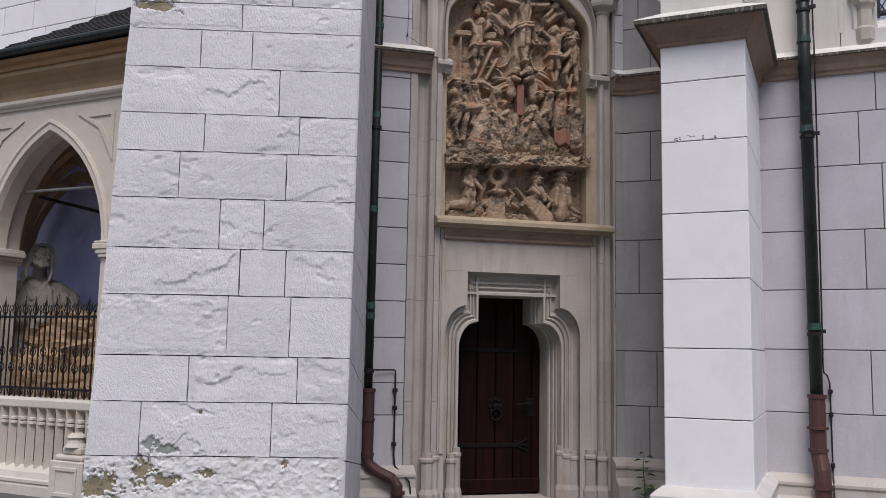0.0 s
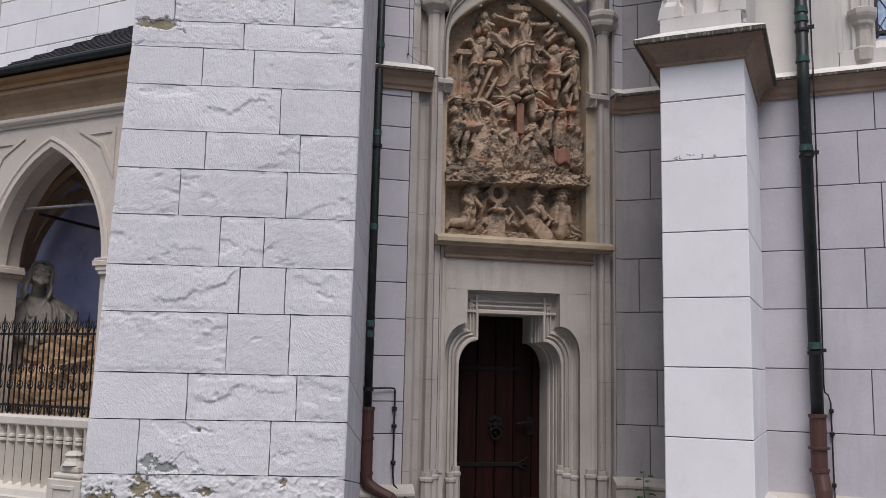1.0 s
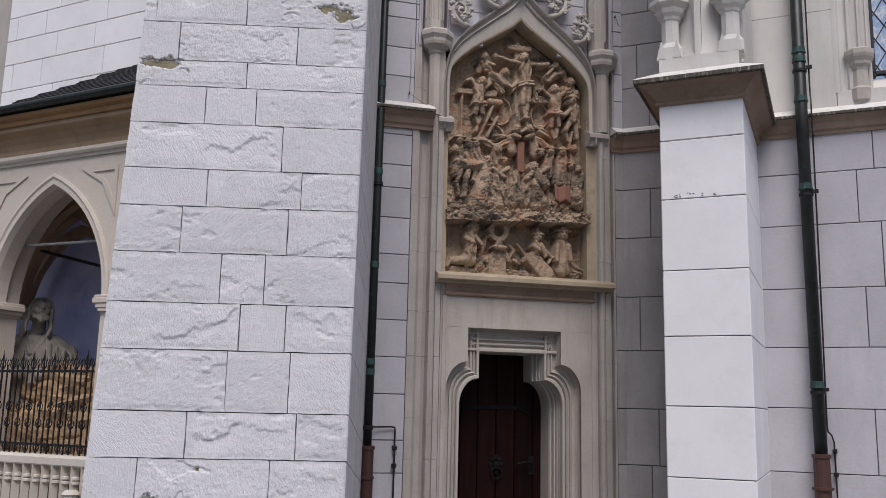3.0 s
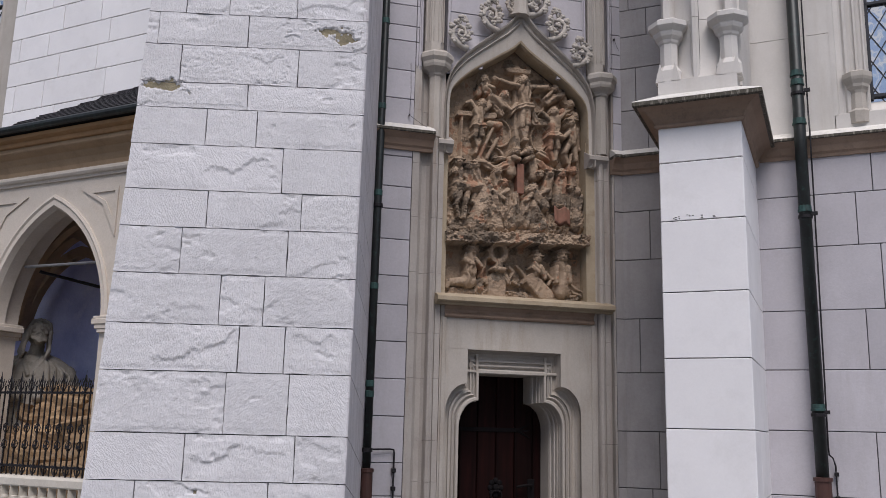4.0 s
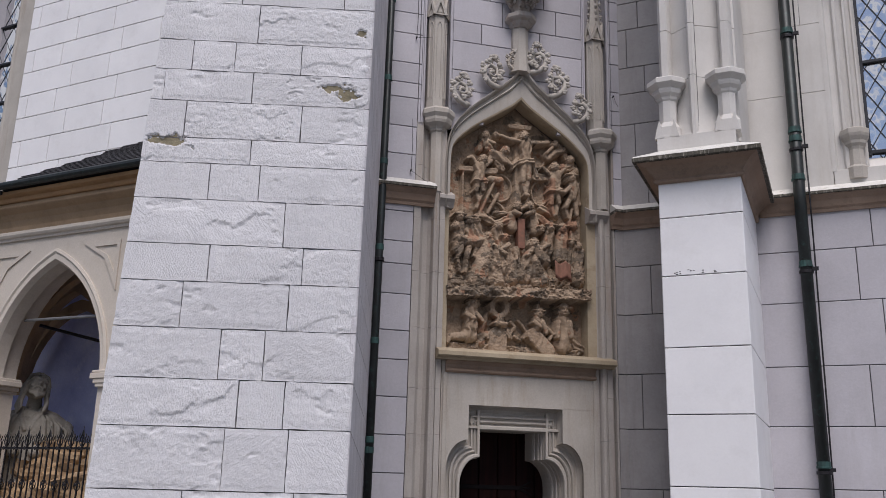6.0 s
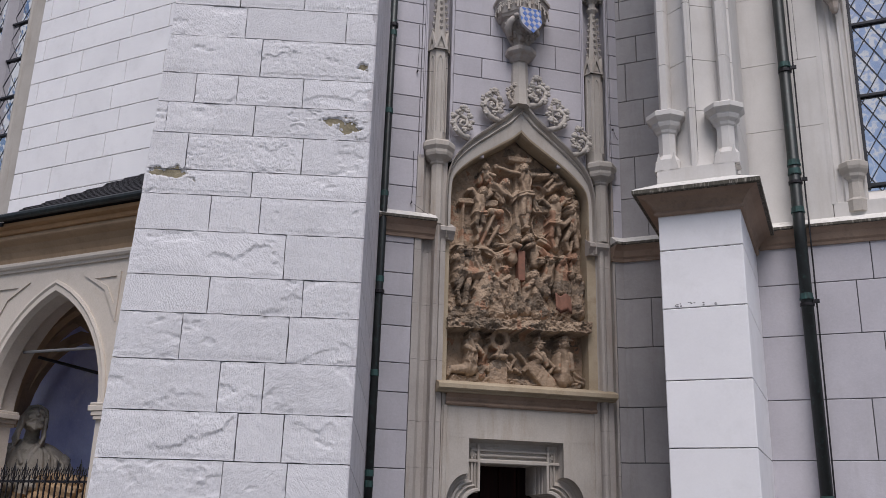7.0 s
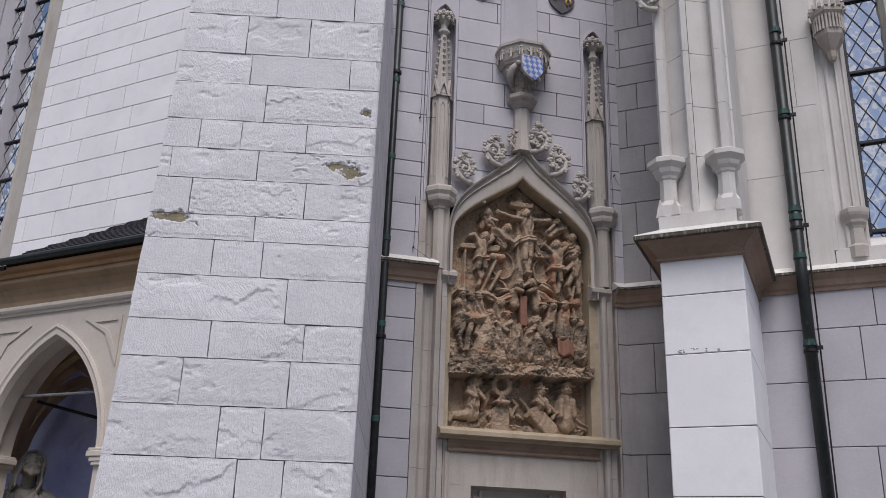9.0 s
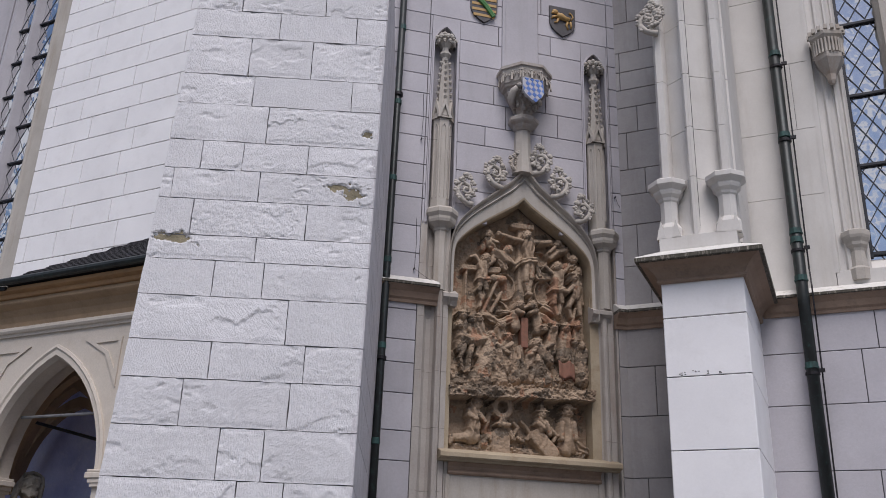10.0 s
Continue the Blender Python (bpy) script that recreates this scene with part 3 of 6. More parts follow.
def rough_block(x0, x1, z0, z1, seed, amp, left=None, right=None, material=None):
    """A hand-tooled block: uneven edges, a swelling face with spalls."""
    g = 0.0035
    crust = material is LIME_CRUST
    torn = any(x0 - w < cx < x1 + w and z0 - h < cz < z1 + h for cx, cz, w, h, m in LOSSES)
    cell = 0.007 if torn else 0.011
    nx, nz = max(6, int((x1 - x0) / cell)), max(5, int((z1 - z0) / cell))
    vs, fs, kinds = [], [], []
    for j in range(nz + 1):
        z = z0 + g + (z1 - z0 - 2 * g) * j / nz
        a = left(z) if left else x0 + g
        b = right(z) if right else x1 - g
        for i in range(nx + 1):
            x = a + (b - a) * i / nx
            p = Vector((x * 1.0, seed * 3.7, z))
            edge = min(i, nx - i, j, nz - j)
            rim_d = min(x - a, b - x, z - z0 - g, z1 - g - z)
            h = noise.fractal(p * 3.1, 1.0, 2.0, 3) * amp * 0.22 + noise.fractal(p * 30, 0.8, 2.0, 3) * min(0.0022, amp * 0.22)
            if amp > 0.01:                                # a worked face stands a little proud of its drafted margin
                rag = 0.026 + 0.012 * noise.noise(p * 13)
                h += 0.0035 * min(1, max(0, (rim_d - rag) * 160)) * (0.4 + 0.6 * abs(math.sin(seed * 2.3)))
                s = noise.fractal(Vector((p.x * 3.0, p.y + 9, p.z * 5.2)), 0.8, 2.0, 5)
                if s > 0.44:                              # a spall with a ragged edge
                    h -= min(1, (s - 0.44) * 55) * amp * 0.4
                if seed % 3 == 1:                         # a picked, stippled face
                    h -= 0.004 * max(0, noise.noise(p * 55)) + 0.003 * max(0, noise.noise(p * 28))
            for ax, az, bx, bz, drop in RIDGES:
                if ax - 0.02 < x < bx + 0.02 and min(az, bz) - 0.2 < z < max(az, bz) + 0.12:
                    u = (x - ax) / (bx - ax)
                    line = az + (bz - az) * u + 0.02 * math.sin(u * 9) + 0.05 * noise.fractal(p * 11, 0.9, 2.0, 4)
                    fade = max(0, min(1, u * 6, (1 - u) * 6))
                    dz = z - line
                    h += 0.55 * fade * drop * (max(0, 1 - dz / 0.11) * 0.5 if dz > 0 else -max(0, 1 + dz / 0.16) * min(1, -dz * 70))
            h = max(-0.022, min(0.018, h))
            if crust:
                h += 0.012 * max(0, noise.fractal(p * 22, 1.0, 2.0, 4)) - 0.004
            if torn:
                f, m = flaked(x, z)
                h = h + 0.005 * min(1, max(0, (0.25 + f) * 4)) if 0 < f < 0.06 else h - 0.012 * min(1, f * 18) if f >= 0.06 else h
                kinds.append(m if f > 0.08 else 0)
            x += 0.004 * noise.noise(p * 9 + Vector((3, 1, 0))) if edge == 0 else 0
            zz = z + (0.004 * noise.noise(p * 9 + Vector((0, 5, 0))) if edge == 0 else 0)
            vs.append((x, -h, zz))
    for j in range(nz):
        for i in range(nx):
            k = j * (nx + 1) + i
            fs.append((k, k + 1, k + nx + 2, k + nx + 1))
    rim = [i for i in range(nx + 1)] + [(j + 1) * (nx + 1) - 1 for j in range(1, nz + 1)] + [nz * (nx + 1) + i for i in range(nx - 1, -1, -1)] + [j * (nx + 1) for j in range(nz - 1, 0, -1)]
    base = len(vs)
    nf, k = len(fs), len(rim)
    vs += [vs[i] for i in rim] + [(vs[i][0], 0.035, vs[i][2]) for i in rim]
    for q in range(k):
        r2 = (q + 1) % k
        fs.append((base + q, base + k + q, base + k + r2, base + r2))
    me = bpy.data.meshes.new("block")
    me.from_pydata(vs, [], fs)
    for k in (material or LIME_ROUGH, MORTAR_LOSS, MORTAR_GREEN):
        me.materials.append(k)
    for p in me.polygons[:nf]:
        p.use_smooth = True
        if torn:
            p.material_index = min(kinds[v] for v in p.vertices)
    ob = new("block", me)
    ob.parent = buttress
    return ob


SMOOTHER = {(2, 0), (3, 0), (5, 1), (8, 0), (10, 0), (9, 1), (14, 0), (16, 1), (18, 1), (12, 0)}
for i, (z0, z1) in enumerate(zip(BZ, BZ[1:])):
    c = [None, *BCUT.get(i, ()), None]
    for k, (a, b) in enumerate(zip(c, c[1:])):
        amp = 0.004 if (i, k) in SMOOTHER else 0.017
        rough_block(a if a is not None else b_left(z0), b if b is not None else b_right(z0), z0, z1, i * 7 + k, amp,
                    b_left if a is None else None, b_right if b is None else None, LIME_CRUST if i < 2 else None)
# right flank of the buttress, scored with slanting joints; its shade is in the colour
flank = thing("wall_flank", BUTTRESS @ pose(-0.035, 0, 0, 0, 0, 89.2), "limewashed flank of the old buttress, greyed for shade, with slanting joints", "wall", kind="structure")
zs_b = [0.0, 0.86, 1.242, 1.553, 1.967, 2.29, 2.641, 2.972, 3.243, 3.578, 3.855, 4.052, 4.342, 4.594, 4.838, 5.163, 5.435, 5.791, 6.045, 6.38, 6.68, 7.0]
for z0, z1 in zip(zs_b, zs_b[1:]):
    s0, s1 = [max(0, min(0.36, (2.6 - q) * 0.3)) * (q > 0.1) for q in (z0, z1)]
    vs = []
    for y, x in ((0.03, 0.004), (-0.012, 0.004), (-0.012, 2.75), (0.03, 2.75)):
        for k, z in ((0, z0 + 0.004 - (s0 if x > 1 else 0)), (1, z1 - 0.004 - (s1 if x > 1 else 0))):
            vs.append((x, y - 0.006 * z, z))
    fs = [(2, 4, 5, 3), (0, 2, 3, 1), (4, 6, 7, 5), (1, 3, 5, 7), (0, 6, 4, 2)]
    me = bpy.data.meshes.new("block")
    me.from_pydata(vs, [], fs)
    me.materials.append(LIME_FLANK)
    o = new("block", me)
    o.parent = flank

# ---- chapel with the grotto ----
chapel = thing("wall_chapel", CHAPELWALL, "cream plastered chapel front with a pointed arch", "wall", kind="structure")
ARCH_C, ARCH_HW, ARCH_SPR, ARCH_TOP = -0.47, 0.91, 2.70, 4.06


def pointed(cx, hw, spr, top, n=12):
    """Left spring to right spring of a pointed arch of two arcs."""
    rise = top - spr
    R = (hw * hw + rise * rise) / (2 * hw)
    left = []
    for i in range(n + 1):
        a = math.asin(min(1, rise / R)) * i / n
        left.append((cx - hw + R - R * math.cos(a), spr + R * math.sin(a)))
    return left + [(2 * cx - x, z) for x, z in left[-2::-1]]


arch = pointed(ARCH_C, ARCH_HW, ARCH_SPR, ARCH_TOP)
bm = bmesh.new()
half = len(arch) // 2
C2 = ARCH_C - 2.2
arch2 = [(x - 2.2, z) for x, z in arch]
outline_m = [(C2, 4.90)] + arch2[half:] + [(C2 + ARCH_HW, 1.0), (ARCH_C - ARCH_HW, 1.0)] + arch[:half + 1] + [(ARCH_C, 4.90)]
outline_l = [(-4.6, 1.0), (C2 - ARCH_HW, 1.0)] + arch2[:half + 1] + [(C2, 4.90), (-4.6, 4.90)]
outline_r = [(2.2, 1.0), (2.2, 4.90), (ARCH_C, 4.90)] + arch[half:] + [(ARCH_C + ARCH_HW, 1.0)]
prism(bm, outline_l, "y", 0.0, 0.42)
prism(bm, outline_m, "y", 0.0, 0.42)
prism(bm, outline_r, "y", 0.0, 0.42)
part("front", bm, CHAPEL, chapel)


def arch_band(bm, a, b, y0, y1):
    """A moulded strip between two arches of equal point counts, from depth y0 to y1."""
    va, vb = [bm.verts.new((x, y0, z)) for x, z in a], [bm.verts.new((x, y1, z)) for x, z in b]
    for i in range(len(a) - 1):
        bm.faces.new((va[i], va[i + 1], vb[i + 1], vb[i]))


bm = bmesh.new()
A = [pointed(ARCH_C, ARCH_HW + d, ARCH_SPR, ARCH_TOP + d * 1.25) for d in (0.10, 0.10, 0.07, 0.05, 0.0, -0.03, -0.05)]
Y = (0.0, -0.02, -0.03, -0.012, -0.012, 0.05, 0.2)
for (a, ya), (b, yb) in zip(zip(A, Y), zip(A[1:], Y[1:])):
    arch_band(bm, a, b, ya, yb)
part("arch_moulding", bm, CHAPEL, chapel)
for x0, flip in ((-0.03, 1), (-0.91, -1)):                     # sunk spandrel frames
    bm = bmesh.new()
    tri = [(x0, 4.19), (x0 + flip * 0.56, 4.19), (x0 + flip * 0.56, 3.62), (x0 + flip * 0.34, 4.0)]
    inner = [(x0 + flip * 0.17, 4.14), (x0 + flip * 0.51, 4.14), (x0 + flip * 0.51, 3.82), (x0 + flip * 0.38, 4.03)]
    for k in range(4):
        k2 = (k + 1) % 4
        prism(bm, [tri[k], tri[k2], inner[k2], inner[k]], "y", -0.018, 0.0)
    part("spandrel_frame", bm, CHAPEL, chapel)
cornice = thing("trim", CHAPELWALL, "aged ochre moulded cornice, browned for the shade of the chapel eaves", "cornice", kind="structure")
# The cove's brown holds the eaves' shade; the roll stays plain plaster colour.
for pname, mat, prof in (("roll", CHAPEL, [(0.0, 4.335), (0.025, 4.335), (0.03, 4.365), (0.055, 4.375), (0.07, 4.40), (0.066, 4.425), (0.045, 4.44), (0.03, 4.455), (0.0, 4.455)]),
                         ("cove", CORNICE, [(0.0, 4.457), (0.022, 4.457), (0.026, 4.51), (0.05, 4.58), (0.10, 4.645), (0.175, 4.685), (0.19, 4.70), (0.19, 4.745), (0.0, 4.745)]),
                         ("soffit", EAVES, [(0.0, 4.747), (0.215, 4.747), (0.225, 4.76), (0.225, 4.80), (0.275, 4.825), (0.275, 4.87), (0.0, 4.87)])):
    part(pname, sweep(bmesh.new(), [(-3.4, 0), (2.2, 0)], prof), mat, cornice)
roof = thing("roof", CHAPELWALL, "dark slate lean-to roof with a black gutter", "roof", kind="structure")
bm = bmesh.new()
right = [bm.verts.new((2.2, y, z)) for y, z in ((-0.30, 4.89), (-0.30, 4.955), (1.95, 6.36), (1.95, 4.89))]
hip = [bm.verts.new(p) for p in ((-1.2, -0.30, 4.89), (-1.2, -0.30, 4.955), (-1.42, 1.95, 6.36), (-1.42, 1.95, 4.89))]
foot = bm.verts.new((-2.4, 1.95, 4.89))
for k in range(4):
    bm.faces.new((right[k], right[(k + 1) % 4], hip[(k + 1) % 4], hip[k]))
bm.faces.new(right[::-1]), bm.faces.new((hip[1], hip[2], foot)), bm.faces.new((hip[0], hip[1], foot)), bm.faces.new((hip[2], hip[3], foot)), bm.faces.new((hip[0], foot, hip[3]))
bmesh.ops.recalc_face_normals(bm, faces=bm.faces)
box(bm, -4.6, -1.21, -0.30, 1.93, 4.84, 4.885)
part("deck", bm, SLATE, roof)
bm = bmesh.new()
tube(bm, [(-4.6, -0.32, 4.93), (2.2, -0.32, 4.93)], 0.045, 10)
part("gutter", bm, COPPER, roof, "black metal gutter")
sl = math.atan2(1.405, 2.25)
slate_me = {}
for r in range(15):
    for c in range(24):
        y, x = -0.29 + 0.148 * r, -4.4 + 0.27 * c + (0.135 if r % 2 else 0)
        if x - 0.06 < -1.23 - 0.098 * y:
            continue
        if not slate_me:
            bm = bmesh.new()
            box(bm, -0.131, 0.131, 0, 0.21, 0.0, 0.022, 0.004)
            slate_me[0] = mesh_of("slate", bm, SLATE)
        o = new("slate", slate_me[0])
        o.parent = roof
        o.matrix_local = Matrix.Translation((x, y, 4.965 + (y + 0.30) * 1.405 / 2.25)) @ pose(0, 0, 0, math.degrees(sl) - 3.5, 0, 0)

# ---- high choir wall behind the chapel ----
wall_choir = thing("wall_choir", CHAPELWALL @ pose(0, 1.9, 0), "bright white limewashed ashlar wall above the chapel roof", "wall", kind="structure")
bm = bmesh.new()
box(bm, -4.16, 2.6, 0.016, 0.8, 0, 14)
part("core", bm, JOINT, wall_choir)
ZC = [4.73, 5.13, 5.53, 5.93, 6.325, 6.76, 7.16, 7.55, 7.96, 8.35, 8.755, 9.155, 9.53, 9.93, 10.32, 10.69, 11.07, 11.45, 11.83, 12.2, 12.6]
# Choir wall takes the lit copy of the limewash as well.
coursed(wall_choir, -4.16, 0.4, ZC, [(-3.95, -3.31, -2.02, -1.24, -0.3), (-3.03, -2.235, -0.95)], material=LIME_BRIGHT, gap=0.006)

# ---- portal ----
portal = thing("portal", DOORWALL, "cream sandstone portal frame with moulded jambs and ogee hood", "portal", kind="structure")
CX = 0.275
LEFT_JAMB = [(-0.908, 0.30), (-0.908, 0.0), (-0.835, 0.0), (-0.825, 0.04), (-0.79, 0.075), (-0.74, 0.08), (-0.712, 0.05), (-0.705, 0.01), (-0.695, -0.025), (-0.668, -0.04), (-0.642, -0.025), (-0.634, 0.005), (-0.628, -0.012), (-0.575, -0.012), (-0.572, 0.03), (-0.555, 0.05), (-0.555, 0.30)]
RIGHT_JAMB = [(1.165, 0.30), (1.165, 0.05), (1.18, 0.03), (1.182, -0.005), (1.192, -0.03), (1.215, -0.04), (1.24, -0.03), (1.25, 0.0), (1.256, -0.012), (1.312, -0.012), (1.32, 0.03), (1.335, 0.06), (1.355, 0.06), (1.36, 0.0), (1.382, 0.0), (1.382, 0.30)]
JAMB_Z = [0.05, 0.62, 1.12, 1.52, 2.13, 2.58, 3.20, 3.78, 4.36, 4.95, 5.44]
for pts in (LEFT_JAMB, RIGHT_JAMB):
    for z0, z1 in zip(JAMB_Z, JAMB_Z[1:]):
        part("jamb_stone", prism(bmesh.new(), pts, "z", z0 + 0.0012, z1 - 0.0012), CREAM, portal)
part("lintel", prism(bmesh.new(), [(-0.56, 0.02), (1.17, 0.02), (1.17, 0.26), (-0.56, 0.26)], "z", 2.44, 2.92), CREAM_PALE, portal)
part("lintel_fillet", sweep(bmesh.new(), [(-0.52, 0.02), (1.13, 0.02)], [(-0.01, 2.755), (0.02, 2.76), (0.034, 2.775), (0.034, 2.79), (0.02, 2.805), (0.008, 2.81), (0.012, 2.84), (0.04, 2.875), (0.06, 2.885), (-0.01, 2.885)]), SOFFIT, portal)
bm = bmesh.new()
box(bm, -0.545, -0.50, 0.004, 0.1, 0.6, 2.76, 0.006)
box(bm, 1.10, 1.15, 0.004, 0.1, 0.6, 2.76, 0.006)
part("lintel_strip", bm, CREAM_PALE, portal)
part("ledge", sweep(bmesh.new(), [(-0.635, 0.0), (1.315, 0.0)], [(-0.2, 2.88), (0.06, 2.88), (0.07, 2.895), (0.12, 2.905), (0.135, 2.915), (0.135, 2.955), (0.12, 2.968), (-0.02, 3.01), (-0.2, 3.01)]), OCHRE, portal, "ochre stone ledge over the door")


def shoulder(cx, hw, head, z0, spring, neck, top, n=8):
    """The stepped, rounded door head, from the left foot to the right foot."""
    left = [(-hw, z0), (-hw, spring)]
    for i in range(1, n + 1):
        a = math.pi / 2 * i / n
        left.append((-head - (hw - head) * math.cos(a), spring + (neck - spring) * math.sin(a)))
    left.append((-head, top))
    return [(cx + x, z) for x, z in left] + [(cx - x, z) for x, z in left[::-1]]


outer = shoulder(0.2445, 0.735, 0.508, 0.05, 1.80, 2.095, 2.437)
inner = shoulder(0.2435, 0.562, 0.357, 0.05, 1.66, 1.93, 2.205)
n_o = len(outer) // 2
bm = bmesh.new()
prism(bm, [(-0.56, 0.05)] + outer[:n_o] + [(-0.264, 2.445), (-0.56, 2.445)], "y", 0.02, 0.06)
prism(bm, [(1.17, 2.445), (0.7525, 2.445)] + outer[n_o:] + [(1.17, 0.05)], "y", 0.02, 0.06)
part("surround", bm, CREAM_PALE, portal)


def loft(bm, a, b, layers):
    """Faces between outlines a and b: each layer is (share of the way from a to b, depth)."""
    rows = [[bm.verts.new((p[0] + (q[0] - p[0]) * t, y, p[1] + (q[1] - p[1]) * t)) for p, q in zip(a, b)] for t, y in layers]
    for r, s in zip(rows, rows[1:]):
        for i in range(len(a) - 1):
            bm.faces.new((r[i], r[i + 1], s[i + 1], s[i]))
    return bm


bm = loft(bmesh.new(), outer, inner, [(0, 0.02), (0, 0.075), (0.03, 0.115), (0.12, 0.15), (0.26, 0.158), (0.36, 0.15), (0.38, 0.122), (0.47, 0.118), (0.49, 0.145), (0.57, 0.15), (0.60, 0.128), (0.66, 0.118), (0.71, 0.128), (0.73, 0.15), (0.79, 0.15), (0.81, 0.115), (0.86, 0.105), (0.97, 0.105), (1.0, 0.115), (1.0, 0.17)])
part("door_moulding", bm, CREAM_PALE, portal)
back_of = shoulder(0.2435, 0.51, 0.305, 0.05, 1.65, 1.925, 2.21)
bm = loft(bmesh.new(), inner, back_of, [(0, 0.168), (0.10, 0.185), (0.10, 0.21), (0.22, 0.215), (0.30, 0.235), (0.30, 0.27), (0.48, 0.275), (0.58, 0.30), (0.60, 0.34), (0.80, 0.345), (1.0, 0.37), (1.0, 0.66)])
part("reveal", bm, CREAM_PALE, portal)
for sg in (-1, 1):                                              # fillets that cross in the corners of the head
    x = 0.2435 + sg * 0.376
    part("crossing_fillet", box(bmesh.new(), x - 0.014, x + 0.014, 0.107, 0.155, 2.20, 2.40, 0.005), CREAM_PALE, portal)
    x0, x1 = sorted((0.2435 + sg * 0.36, 0.2435 + sg * 0.50))
    part("crossing_fillet", box(bmesh.new(), x0, x1, 0.109, 0.153, 2.212, 2.24, 0.005), CREAM_PALE, portal)
    x0, x1 = sorted((0.2435 + sg * 0.405, 0.2435 + sg * 0.465))
    part("corner_square", box(bmesh.new(), x0, x1, 0.128, 0.16, 2.26, 2.325, 0.012), CREAM_PALE, portal)
for x, y, r, z in ((-0.668, -0.02, 0.06, 0.62), (-0.60, 0.0, 0.05, 0.64), (-0.40, 0.07, 0.045, 0.60), (-0.335, 0.10, 0.04, 0.66), (0.80, 0.12, 0.04, 0.66), (0.86, 0.09, 0.045, 0.63), (0.93, 0.07, 0.04, 0.61), (1.09, 0.0, 0.055, 0.63), (1.215, -0.01, 0.055, 0.61)):
    bm = lathe(bmesh.new(), [(r * 1.5, 0.05), (r * 1.5, 0.22), (r * 1.12, 0.27), (r * 1.08, z - 0.10), (r * 1.3, z - 0.085), (r * 1.3, z - 0.06), (r, z - 0.045), (r, z)], 8, x, y, math.pi / 8)
    part("shaft_base", bm, CREAM, portal)
for x0, x1 in ((-0.648, -0.485), (1.06, 1.29)):
    part("string_stub", sweep(bmesh.new(), [(x0, 0.01), (x1, 0.01)], [(-0.06, 4.50), (0.02, 4.50), (0.05, 4.55), (0.085, 4.58), (0.085, 4.62), (-0.06, 4.70)]), CREAM, portal)

# tympanum and ogee hood
half_in = [(0.795, 4.5), (0.795, 5.0), (0.785, 5.16), (0.75, 5.25), (0.67, 5.34), (0.57, 5.43), (0.455, 5.515), (0.34, 5.59), (0.22, 5.67), (0.10, 5.75), (0.0, 5.84)]
half_out = [(0.86, 4.5), (0.86, 5.08), (0.83, 5.30), (0.79, 5.42), (0.725, 5.53), (0.635, 5.635), (0.53, 5.735), (0.42, 5.83), (0.30, 5.935), (0.155, 6.06), (0.0, 6.25)]


def smooth_curve(h):
    out = []
    for i in range(len(h) - 1):
        p0, p1, p2, p3 = h[max(0, i - 1)], h[i], h[i + 1], h[min(len(h) - 1, i + 2)]
        for k in range(4):
            t = k / 4
            out.append(tuple(0.5 * (2 * b + (c - a) * t + (2 * a - 5 * b + 4 * c - d) * t * t + (3 * b - a - 3 * c + d) * t ** 3) for a, b, c, d in zip(p0, p1, p2, p3)))
    return out + [h[-1]]


s_in, s_out = smooth_curve(half_in), smooth_curve(half_out)
bm = bmesh.new()
bo = bmesh.new()
for sgn in (-1, 1):
    a = [(CX + sgn * x, z) for x, z in s_in]
    b = [(CX + sgn * x, z) for x, z in s_out]
    loft(bm, a, b, [(0.10, 0.03), (0.12, -0.012), (0.55, -0.022), (0.60, -0.022), (0.62, -0.040), (0.66, -0.05), (0.70, -0.040), (0.72, -0.018), (0.84, -0.016), (0.87, -0.045), (0.92, -0.072), (0.98, -0.08), (1.0, -0.065), (1.0, 0.03)])
    loft(bo, a, b, [(0.0, 0.20), (0.0, 0.02), (0.05, -0.008), (0.12, -0.014)])
part("ogee_hood", bm, CREAM_PALE, portal, "pale stone ogee hood with a raised edge")
bm = bmesh.new()
for a, b in ((-0.53, -0.16), (0.71, 1.02)):
    box(bm, a, b, 0.006, 0.05, 5.50, 5.72)
for a, b in ((-0.25, -0.03), (0.58, 0.80)):
    box(bm, a, b, 0.010, 0.05, 5.77, 5.89)
part("infill", bm, LIME, portal)
part("worn_edge", bo, OCHRE, portal, "crumbling ochre edge round the relief")
bm = bmesh.new()
for a, b in ((-0.575, -0.515), (1.065, 1.17)):
    box(bm, a, b, 0.045, 0.28, 2.95, 4.8)
part("panel_side", bm, OCHRE, portal)
for x in (-0.68, 1.24):
    bm = lathe(bmesh.new(), [(0.075, 4.66), (0.075, 5.33), (0.09, 5.345), (0.09, 5.365), (0.105, 5.385), (0.155, 5.42), (0.165, 5.45), (0.165, 5.48), (0.19, 5.52), (0.19, 5.565), (0.17, 5.59), (0.10, 5.62)], 8, x, 0.02, math.pi / 8)
    part("shaft_capital", bm, CREAM_PALE, portal)

